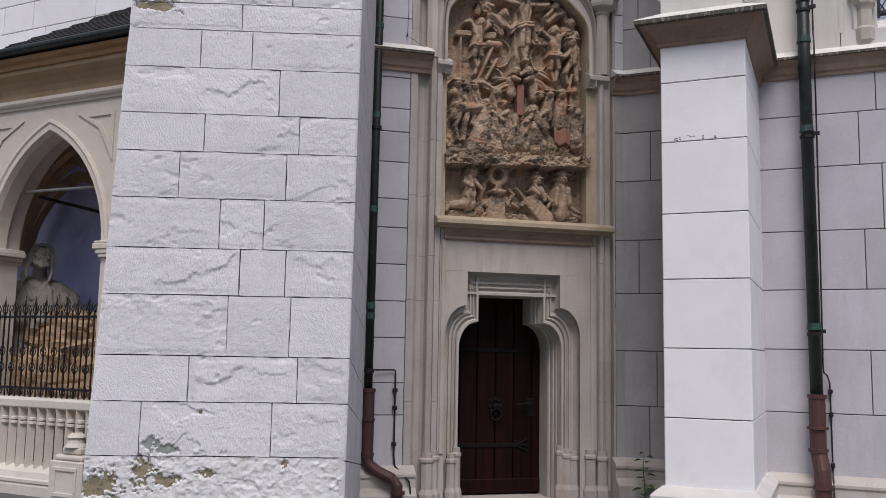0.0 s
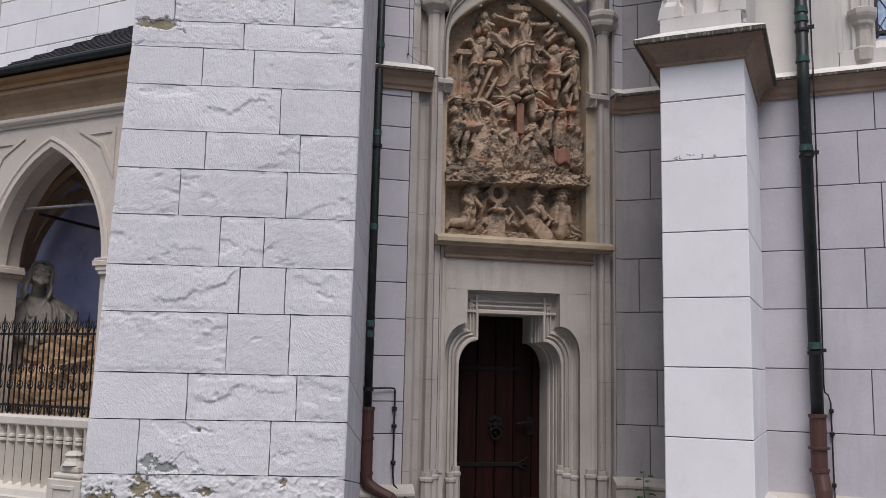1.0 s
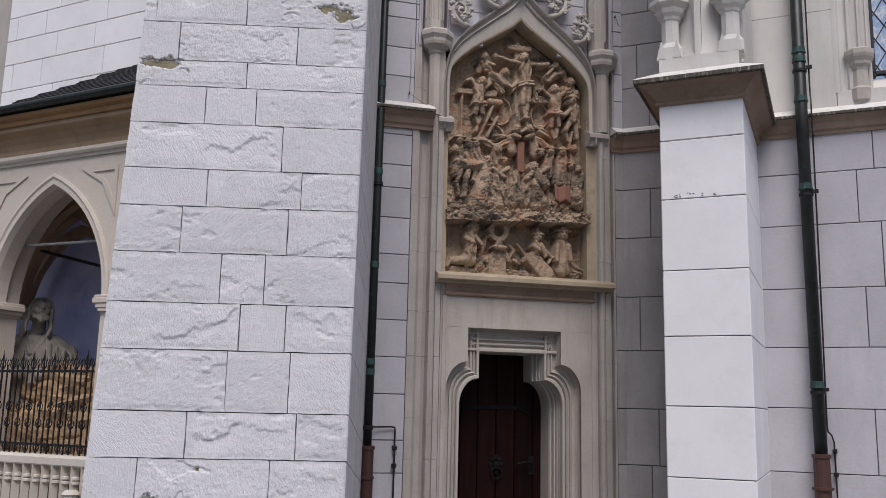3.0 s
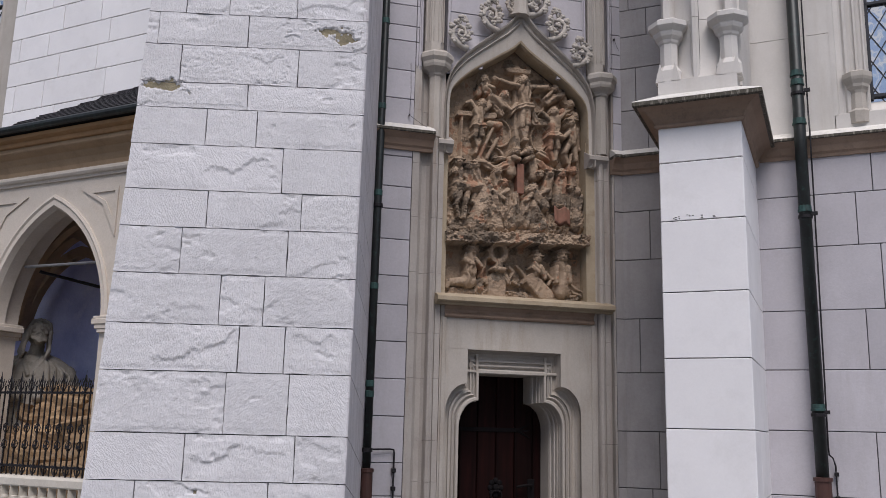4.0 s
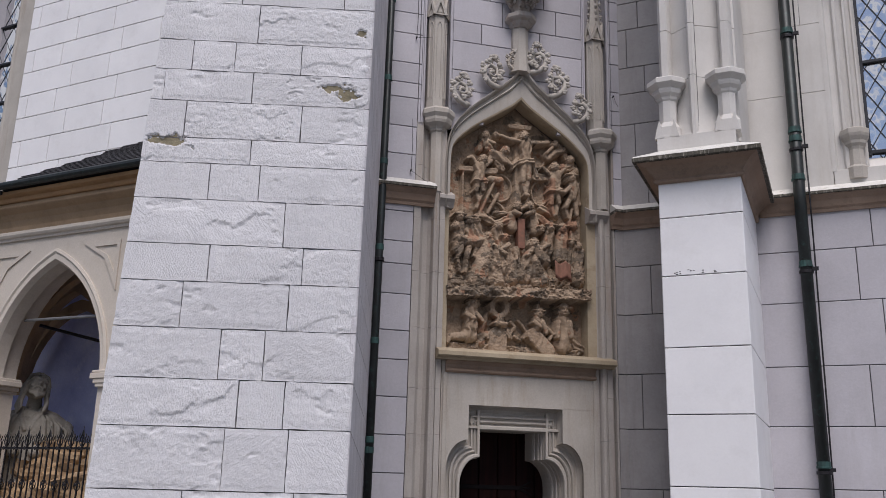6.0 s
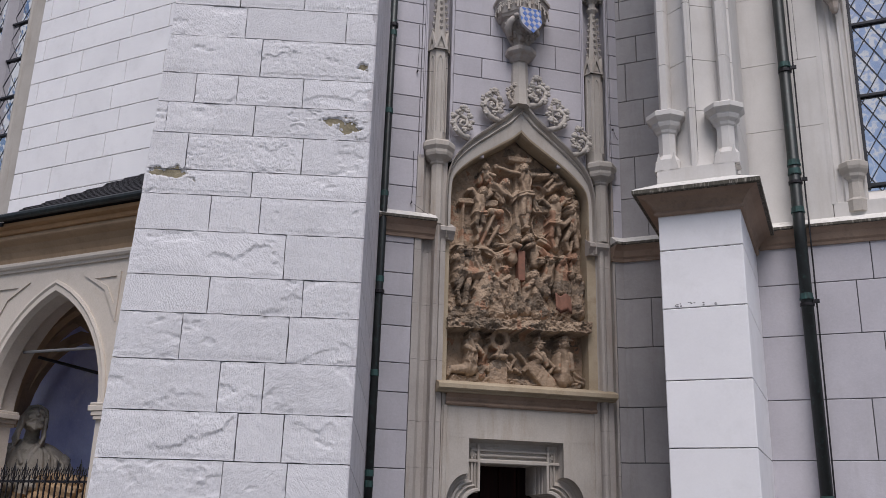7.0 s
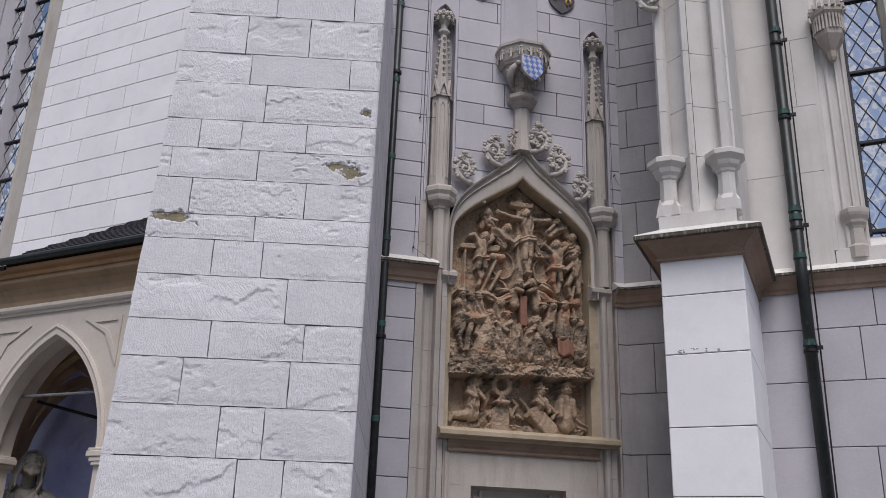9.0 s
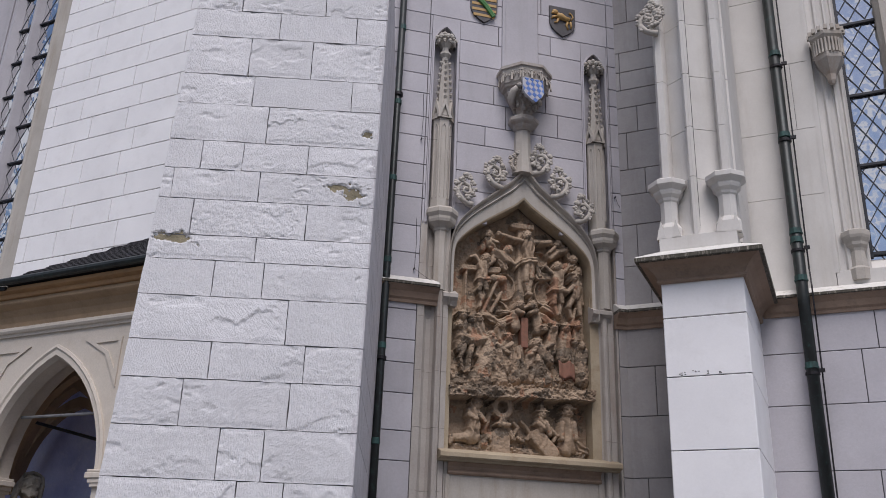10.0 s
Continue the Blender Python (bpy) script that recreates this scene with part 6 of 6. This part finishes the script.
part("mullion", prism(bmesh.new(), [(2.97, 0.40), (2.97, 0.2), (3.02, 0.10), (3.08, 0.10), (3.13, 0.2), (3.13, 0.40)], "z", 5.05, TOP), CREAM_PALE, window)
pane = part("pane", box(bmesh.new(), 2.55, 4.4, 0.34, 0.35, 5.0, TOP), GLASS, window, "sky-reflecting old glass")
for z in (5.16, 6.20, 7.08, 8.03, 9.0):
    part("saddle_bar", box(bmesh.new(), 2.55, 2.98, 0.30, 0.335, z - 0.018, z + 0.018, 0.004), LEAD, window)
part("glazing_frame", box(bmesh.new(), 2.55, 2.59, 0.30, 0.335, 5.12, TOP, 0.004), LEAD, window)
bm = bmesh.new()
z = 4.6
while z < 10:
    for a, b in (((2.59, z), (2.98, z + 0.66)), ((2.98, z), (2.59, z + 0.66))):
        tube(bm, [(a[0], 0.333, a[1]), (b[0], 0.333, b[1])], 0.0065, 4)
    z += 0.30
part("lead_lattice", bm, LEAD, window)
bracket = thing("wall_bracket", SIDEWALL, "pale stone figure bracket with a battlemented canopy", "bracket")
bm = lathe(bmesh.new(), [(0.03, 7.06), (0.05, 7.10), (0.06, 7.17), (0.12, 7.27), (0.16, 7.34), (0.165, 7.40)], 6, 2.42, -0.06, 0.4)
part("corbel", bm, CREAM, bracket)
part("drum", lathe(bmesh.new(), [(0.145, 7.40), (0.15, 7.58)], 6, 2.42, -0.06, 0.4), CREAM_PALE, bracket)
for k in range(14):
    a = math.pi + math.pi * k / 13
    part("baluster", lathe(bmesh.new(), [(0.014, 7.40), (0.01, 7.50), (0.016, 7.58)], 6, 2.42 + 0.155 * math.cos(a), -0.06 + 0.155 * math.sin(a)), CREAM_PALE, bracket)
part("canopy", lathe(bmesh.new(), [(0.15, 7.57), (0.195, 7.62), (0.20, 7.66), (0.18, 7.68)], 6, 2.42, -0.06, 0.4), CREAM_PALE, bracket)
for k in range(9):
    a = math.pi + math.pi * k / 8
    part("merlon", box(bmesh.new(), 2.42 + 0.18 * math.cos(a) - 0.02, 2.42 + 0.18 * math.cos(a) + 0.02, -0.08 + 0.18 * math.sin(a), -0.04 + 0.18 * math.sin(a), 7.67, 7.73, 0.004), CREAM_PALE, bracket)
boss = thing("corbel", PIER, "small carved stone corbel on the pier shaft", "corbel")
bm = bmesh.new()
crocket(bm, -0.72, 7.36, 0.9, 1)
crocket(bm, -0.66, 7.42, 0.8, -1)
bmesh.ops.transform(bm, matrix=pose(0, 0.13, 0), verts=bm.verts)
part("carving", bm, CREAM_PALE, boss, smooth=True)

# ---- choir window above the chapel ----
window2 = thing("window_2", CHAPELWALL @ pose(0, 1.9, 0), "tall leaded choir window with grey stone mullions", "window", kind="structure")
part("jamb", prism(bmesh.new(), [(-4.16, 0.6), (-4.16, 0.006), (-4.19, 0.02), (-4.50, 0.045), (-4.53, 0.035), (-4.57, 0.045), (-4.58, 0.6)], "z", 5.2, 14), CREAM_PALE, window2)
for x0, x1, w in ((-5.24, -5.11, 0.03), (-5.86, -5.66, 0.05)):
    part("mullion", prism(bmesh.new(), [(x0, 0.24), (x0 + w, 0.045), (x1 - w - 0.012, 0.035), (x1 - w, 0.06), (x1, 0.18), (x1, 0.24)], "z", 5.4, 14), LIME, window2)
part("far_jamb", box(bmesh.new(), -7.5, -5.86, 0.05, 0.6, 5.2, 14), LIME, window2)
part("pane", box(bmesh.new(), -5.90, -4.56, 0.19, 0.20, 5.4, 14), GLASS, window2)
for z in [6.2 + 0.72 * k for k in range(9)]:
    part("saddle_bar", box(bmesh.new(), -5.67, -4.57, 0.15, 0.185, z - 0.014, z + 0.014), LEAD, window2)
bm = bmesh.new()
z = 5.0
while z < 12.5:
    for x0, w in ((-5.11, 0.54), (-5.66, 0.43)):
        for a, b in (((x0, z), (x0 + w, z + 0.9)), ((x0 + w, z), (x0, z + 0.9))):
            tube(bm, [(a[0], 0.186, a[1]), (b[0], 0.186, b[1])], 0.0045, 4)
    z += 0.45
part("lead_lattice", bm, LEAD, window2)

# ---- inside of the chapel ----
grotto = thing("wall_grotto", CHAPELWALL, "blue painted inner walls of the chapel grotto", "wall", kind="structure")
part("back", box(bmesh.new(), -4.3, 2.0, 1.80, 1.86, 0, 4.8), BLUE, grotto)
part("side", box(bmesh.new(), 0.9, 1.0, 0.42, 1.80, 0, 4.8), BLUE, grotto)
part("side", box(bmesh.new(), -4.3, -4.2, 0.42, 1.80, 0, 4.8), BLUE, grotto)
ceil = thing("ceiling", CHAPELWALL, "dark blue chapel vault", "ceiling", kind="structure")
part("vault", box(bmesh.new(), -4.3, 1.0, 0.42, 1.86, 4.42, 4.5), BLUE, ceil)
part("outer_end", box(bmesh.new(), -4.6, -3.55, 0.0, 0.42, 0, 1.0), CHAPEL, chapel)
for y0, y1, c, hw, top in ((1.10, 1.24, -1.38, 1.0, 4.12), (0.55, 0.66, -0.75, 1.0, 4.1), (1.45, 1.56, -1.62, 1.05, 3.95)):
    rib = pointed(c, hw, 2.7, top, 10)
    rib2 = pointed(c, hw - 0.12, 2.7, top - 0.14, 10)
    part("vault_rib", loft(bmesh.new(), rib, rib2, [(0, y0), (1, y0), (1, y1), (0, y1), (0, y0)]), CORNICE, grotto, "ochre vault rib")
for x in (ARCH_C - ARCH_HW - 0.02, ARCH_C + ARCH_HW + 0.02):
    sg = 1 if x < ARCH_C else -1
    bm = bmesh.new()
    for z0, z1, w in ((2.56, 2.60, 0.03), (2.60, 2.65, 0.06), (2.65, 2.71, 0.10), (2.71, 2.74, 0.08)):
        box(bm, x - 0.12, x + 0.12 if sg < 0 else x + w, -0.03 - w * 0.3, 0.46, z0, z1, 0.006) if sg > 0 else box(bm, x - w, x + 0.12, -0.03 - w * 0.3, 0.46, z0, z1, 0.006)
    part("impost", bm, CHAPEL, chapel)
rod = thing("tie_rod", CHAPELWALL, "grey iron tie rod across the arch", "tie rod")
part("bar", tube(bmesh.new(), [(-1.15, 0.25, 3.42), (0.55, 0.25, 3.40)], 0.018, 8), GREYBAR, rod)
rod2 = thing("tie_rod", CHAPELWALL, "dark iron tie rod inside the vault", "tie rod")
part("bar", tube(bmesh.new(), [(-1.9, 1.0, 3.55), (0.6, 0.7, 2.98)], 0.02, 8), IRON, rod2)

# rock heap
rocks = thing("rock_heap", CHAPELWALL, "layered tan natural rocks of the grotto", "rocks")
rr = random.Random(21)
for row in range(5):
    x = -3.2 + 0.23 * (row % 2)
    while x < 0.7:
        w, h = rr.uniform(0.55, 1.2), rr.uniform(0.26, 0.40)
        bm = bmesh.new()
        bmesh.ops.create_cube(bm, size=1)
        bmesh.ops.subdivide_edges(bm, edges=bm.edges[:], cuts=9, use_grid_fill=True)
        sd = rr.uniform(0, 90)
        for v in bm.verts:
            p = v.co + Vector((sd, row * 2.0, 0))
            v.co = v.co * (1 + 0.30 * noise.fractal(p * 2.2, 1.0, 2.0, 3) + 0.025 * math.sin(v.co.z * 22 + 3 * v.co.x + sd)) * (0.80 + 0.2 / max(0.6, v.co.length * 1.6))
        c = Vector((x + w / 2, 0.70 + row * 0.10 + rr.uniform(-0.05, 0.06), 0.74 + row * 0.275 + 0.10 * math.sin(x * 1.7)))
        bmesh.ops.transform(bm, matrix=Matrix.LocRotScale(c, Euler((rr.uniform(-0.2, 0.2), rr.uniform(-0.16, 0.16), rr.uniform(-0.3, 0.3))), (w * 1.25, 0.6, h * 1.5)), verts=bm.verts)
        part("rock", bm, ROCK, rocks)
        x += w * 0.95
part("rock_base", box(bmesh.new(), -3.3, 0.85, 0.62, 1.75, 0.0, 1.0), ROCK, rocks)

# statue: one plain mesh
bm = bmesh.new()
def draped_body(bm, prof, folds, depth):
    rings = []
    for r, z in prof:
        rings.append([bm.verts.new((math.cos(a) * r * (1 + folds * math.sin(9 * a + 5 * z) * (2.5 - z)), math.sin(a) * r * depth * (1 + folds * math.sin(11 * a - 4 * z)), z)) for a in [2 * math.pi * i / 64 for i in range(64)]])
    for p, q in zip(rings, rings[1:]):
        for i in range(64):
            bm.faces.new((p[i], p[(i + 1) % 64], q[(i + 1) % 64], q[i]))
    bm.faces.new(rings[0]), bm.faces.new(rings[-1])


def round_mass(bm, c, r, sx=1, sy=1, sz=1, seg=9):
    """A closed ball laid down vertex by vertex."""
    n = max(4, seg // 2)
    top, bottom = bm.verts.new((c[0], c[1], c[2] + r * sz)), bm.verts.new((c[0], c[1], c[2] - r * sz))
    rows = [[bm.verts.new((c[0] + r * sx * math.sin(math.pi * j / n) * math.cos(2 * math.pi * i / seg), c[1] + r * sy * math.sin(math.pi * j / n) * math.sin(2 * math.pi * i / seg), c[2] + r * sz * math.cos(math.pi * j / n))) for i in range(seg)] for j in range(1, n)]
    for i in range(seg):
        k = (i + 1) % seg
        bm.faces.new((top, rows[0][i], rows[0][k]))
        bm.faces.new((bottom, rows[-1][k], rows[-1][i]))
        for p, q in zip(rows, rows[1:]):
            bm.faces.new((p[i], q[i], q[k], p[k]))


def chain(bm, pts, radii, seg=9):
    """Overlapping rounds along a line, to be fused."""
    for (p, q), (r0, r1) in zip(zip(pts, pts[1:]), zip(radii, radii[1:])):
        p, q = Vector(p), Vector(q)
        n = max(1, int((q - p).length / (0.55 * min(r0, r1))))
        for k in range(n + 1):
            round_mass(bm, p.lerp(q, k / n), r0 + (r1 - r0) * k / n, 1, 1, 1, seg)


draped_body(bm, [(0.50, 0.95), (0.48, 1.5), (0.48, 1.9), (0.47, 2.10), (0.45, 2.22), (0.39, 2.33), (0.27, 2.41), (0.15, 2.45), (0.10, 2.48)], 0.05, 0.62)
chain(bm, [(0, 0.0, 2.38), (0.01, -0.06, 2.58)], [0.105, 0.085], 16)
for sgn in (-1, 1):
    chain(bm, [(sgn * 0.38, 0.0, 2.20), (sgn * 0.47, -0.14, 1.95), (sgn * 0.12, -0.34, 1.92)], [0.12, 0.13, 0.075], 16)
    chain(bm, [(sgn * 0.115, -0.10, 2.45), (sgn * 0.10, -0.22, 2.34), (sgn * 0.03, -0.28, 2.18)], [0.026, 0.034, 0.026])      # neckline
    for k in range(4):                                          # folds over chest, shoulder and sleeve
        r = 0.18 + 0.085 * k
        chain(bm, [(sgn * (0.10 + 0.03 * k), -0.15 + 0.02 * k, 2.43 - 0.015 * k), (sgn * r, -0.235 + 0.01 * k, 2.30 - 0.04 * k), (sgn * (r + 0.02), -0.26, 2.10 - 0.04 * k), (sgn * (r - 0.06), -0.30, 1.90)], [0.014, 0.022, 0.026, 0.02], 9)
for k in range(-2, 3):                                          # gathered shirt
    chain(bm, [(k * 0.035, -0.155, 2.40), (k * 0.022, -0.225, 2.30), (k * 0.012, -0.265, 2.20)], [0.011, 0.013, 0.010], 8)
head = bmesh.new()
round_mass(head, (0, 0.03, 0.035), 0.135, 0.95, 1.0, 1.0, 20)
round_mass(head, (0, -0.035, -0.005), 0.112, 0.84, 1.0, 1.2, 20)
round_mass(head, (0, -0.07, -0.105), 0.070, 0.95, 0.9, 0.95, 16)
chain(head, [(0, -0.138, 0.045), (0, -0.165, -0.005), (0, -0.172, -0.032)], [0.012, 0.017, 0.022])                            # nose
for k in range(-3, 4):                                          # beard
    chain(head, [(k * 0.026, -0.125 + 0.012 * abs(k), -0.095), (k * 0.022, -0.15 + 0.010 * abs(k), -0.15), (k * 0.014, -0.14, -0.20 + 0.012 * abs(k))], [0.020, 0.022, 0.012], 9)
for sgn in (-1, 1):
    chain(head, [(sgn * 0.088, -0.082, 0.040), (sgn * 0.052, -0.128, 0.054), (sgn * 0.016, -0.14, 0.045)], [0.013, 0.018, 0.014])   # brow
    round_mass(head, (sgn * 0.040, -0.122, 0.016), 0.017, 1.1, 0.8, 0.7, 10)
    round_mass(head, (sgn * 0.058, -0.108, -0.035), 0.030, 1, 0.8, 0.9, 10)
    chain(head, [(0, -0.155, -0.068), (sgn * 0.032, -0.145, -0.078), (sgn * 0.055, -0.12, -0.115)], [0.013, 0.014, 0.010], 9)       # moustache
    for k in range(4):                                          # long wavy locks
        o = 0.042 * k
        chain(head, [(sgn * 0.015, -0.075 + o, 0.155), (sgn * (0.090 + 0.006 * k), -0.070 + o, 0.115), (sgn * (0.118 + 0.006 * k), -0.050 + o, 0.02), (sgn * (0.112 + 0.008 * k), -0.03 + o, -0.09), (sgn * (0.132 + 0.006 * k), -0.02 + o, -0.19), (sgn * (0.115 + 0.006 * k), -0.01 + o, -0.28)], [0.018, 0.022, 0.026, 0.024, 0.027, 0.014], 9)
turn = pose(0.02, -0.11, 2.69, -30, 8, 14) @ Matrix.Scale(1.12, 4)
vmap = {v: bm.verts.new(turn @ v.co) for v in head.verts}
for f in head.faces:
    bm.faces.new([vmap[v] for v in f.verts])
head.free()
for v in bm.verts:
    v.co += Vector((0, 1, 0)) * 0.006 * noise.noise(v.co * 9) + Vector((1, 0, 0)) * 0.005 * noise.noise(v.co * 12)
statue = new("statue", mesh_of("statue", bm, STATUE, True))
statue.matrix_world = CHAPELWALL @ pose(-1.64, 0.95, 0, 0, 0, 42)
fuse = statue.modifiers.new("fuse", "REMESH")
fuse.mode, fuse.voxel_size, fuse.use_smooth_shade = "VOXEL", 0.0075, True
tagged(statue, "grey weathered stone statue in a draped robe, looking up", "statue")

# balustrade
balus = thing("balustrade", CHAPELWALL, "pale stone balustrade below the iron railing", "balustrade")
part("rail", sweep(bmesh.new(), [(-3.4, 0.05), (0.62, 0.05)], [(-0.2, 0.92), (0.05, 0.92), (0.06, 0.935), (0.06, 1.005), (0.04, 1.03), (-0.2, 1.03)]), BALUSTER, balus)
part("base", sweep(bmesh.new(), [(-3.4, 0.05), (0.62, 0.05)], [(-0.25, 0.0), (0.14, 0.0), (0.14, 0.10), (0.13, 0.12), (0.145, 0.135), (0.145, 0.165), (0.12, 0.18), (0.10, 0.24), (0.06, 0.26), (-0.01, 0.30), (-0.25, 0.30)]), BALUSTER, balus)
bm = bmesh.new()
prism(bm, [(-0.026, 0.07), (0.0, -0.02), (0.026, 0.07)], "z", 0.28, 0.93)
for z in (0.755, 0.80):
    lathe(bm, [(0.036, z - 0.02), (0.055, z - 0.012), (0.055, z + 0.012), (0.036, z + 0.02)], 10, 0, 0.05)
bal_me = mesh_of("baluster", bm, BALUSTER)
for k in range(27):
    o = new("baluster", bal_me)
    o.parent = balus
    o.matrix_local = pose(-3.3 + 0.147 * k, 0.01, 0)
ped = thing("pedestal", CHAPELWALL @ pose(0.36, -0.20, 0), "pale stone pedestal with a sunk panel beside the balustrade", "pedestal")
bm = bmesh.new()
box(bm, -0.24, 0.24, -0.02, 0.22, 0, 0.42, 0.01)
box(bm, -0.20, 0.20, 0.0, 0.2, 0.42, 0.48, 0.02)
box(bm, -0.13, 0.13, 0.03, 0.18, 0.48, 0.56, 0.02)
lathe(bm, [(0.12, 0.56), (0.09, 0.60), (0.08, 0.64), (0.10, 0.66), (0.06, 0.70)], 12, 0, 0.1)
part("body", bm, BALUSTER, ped)
bm = bmesh.new()
for a in ((-0.17, 0.17, 0.32, 0.36), (-0.17, 0.17, 0.06, 0.10), (-0.17, -0.13, 0.10, 0.32), (0.13, 0.17, 0.10, 0.32)):
    box(bm, a[0], a[1], -0.035, -0.015, a[2], a[3], 0.004)
part("panel_frame", bm, BALUSTER, ped)

# wrought iron railing
rail = thing("iron_railing", CHAPELWALL @ pose(0, 0.12, 0), "black wrought iron railing with spear heads and scrolls", "railing")
for z, w in ((1.93, 0.010), (1.13, 0.012)):
    part("rail_bar", box(bmesh.new(), -2.55, 0.44, -w, w, z - 0.012, z + 0.012), IRON, rail)


def railing_bar(tall):
    bm = box(bmesh.new(), -0.0075, 0.0075, -0.0075, 0.0075, 1.03, 2.02 if tall else 1.96)
    if tall:
        for s in (-1, 1):
            tube(bm, [(0, 0, 2.13), (s * 0.012, 0, 2.08), (s * 0.035, 0, 2.03), (s * 0.040, 0, 1.99), (s * 0.015, 0, 1.955), (0, 0, 1.94)], [0.004, 0.007, 0.008, 0.008, 0.007, 0.006], 5)
            tube(bm, [(s * 0.03, 0, 2.02), (s * 0.052, 0, 2.06), (s * 0.045, 0, 2.085)], [0.006, 0.006, 0.003], 5)
        tube(bm, [(0, 0, 2.0), (0, 0, 2.17)], [0.01, 0.002], 5)
    for s in (-1, 1):
        tube(bm, [(0, 0, 1.60), (s * 0.02, 0, 1.585), (s * 0.045, 0, 1.55), (s * 0.035, 0, 1.51), (s * 0.012, 0, 1.49)], 0.0058, 5)
        tube(bm, [(0, 0, 1.30), (s * 0.02, 0, 1.315), (s * 0.045, 0, 1.35), (s * 0.035, 0, 1.39), (s * 0.012, 0, 1.41)], 0.0058, 5)
        tube(bm, [(0, 0, 1.04), (s * 0.025, 0, 1.06), (s * 0.042, 0, 1.10), (s * 0.02, 0, 1.14)], 0.008, 5)
    for z in (1.93, 1.13, 1.55, 1.35):
        tube(bm, [(-0.035, -0.012, z - 0.02), (0, -0.016, z), (0.035, -0.012, z + 0.02)], [0.004, 0.014, 0.004], 5)
        tube(bm, [(-0.035, -0.012, z + 0.02), (0, -0.016, z), (0.035, -0.012, z - 0.02)], [0.004, 0.014, 0.004], 5)
    return mesh_of("picket", bm, IRON)


def plain_bar():
    bm = box(bmesh.new(), -0.0065, 0.0065, -0.0065, 0.0065, 1.03, 2.0)
    tube(bm, [(0, 0, 1.98), (0.02, 0, 2.01), (0, 0, 2.06), (-0.02, 0, 2.01), (0, 0, 1.98)], 0.006, 5)
    return mesh_of("picket", bm, IRON)


me_a, me_b = railing_bar(True), plain_bar()
for k in range(36):
    o = new("picket", me_a if k % 2 == 0 else me_b)
    o.parent = rail
    o.matrix_local = pose(-2.5 + 0.084 * k, 0, 0)

# ---- seedling by the plinth ----
plant = thing("plant", SIDEWALL @ pose(0.25, -0.26, 0), "young leafy green seedling growing at the wall foot", "plant")
part("stem", tube(bmesh.new(), [(0, 0, 0.0), (0.005, 0, 0.25), (-0.01, 0, 0.45), (-0.01, 0, 0.63)], [0.008, 0.007, 0.005, 0.002], 6), LEAF, plant)
rr = random.Random(2)
for k in range(15):
    z = 0.14 + 0.035 * k
    a = k * 2.4
    r = 0.09 - 0.0035 * k
    bm = bmesh.new()
    w = 0.042 * (1 - k * 0.03)
    L = 0.115 * (1 - k * 0.03)
    pts = [(0, 0, 0), (L * 0.35, w, 0.012), (L * 0.7, w * 0.7, 0.006), (L, 0, -0.015), (L * 0.7, -w * 0.7, 0.006), (L * 0.35, -w, 0.012)]
    vs = [bm.verts.new(p) for p in pts]
    mid = bm.verts.new((L * 0.5, 0, -0.004))
    for i in range(6):
        bm.faces.new((vs[i], vs[(i + 1) % 6], mid))
    bmesh.ops.transform(bm, matrix=Matrix.Translation((math.cos(a) * 0.03, math.sin(a) * 0.03, z)) @ pose(0, 0, 0, 0, rr.uniform(-25, 20), math.degrees(a)), verts=bm.verts)
    bmesh.ops.solidify(bm, geom=bm.faces[:], thickness=0.0015)
    part("leaf", bm, LEAF, plant)
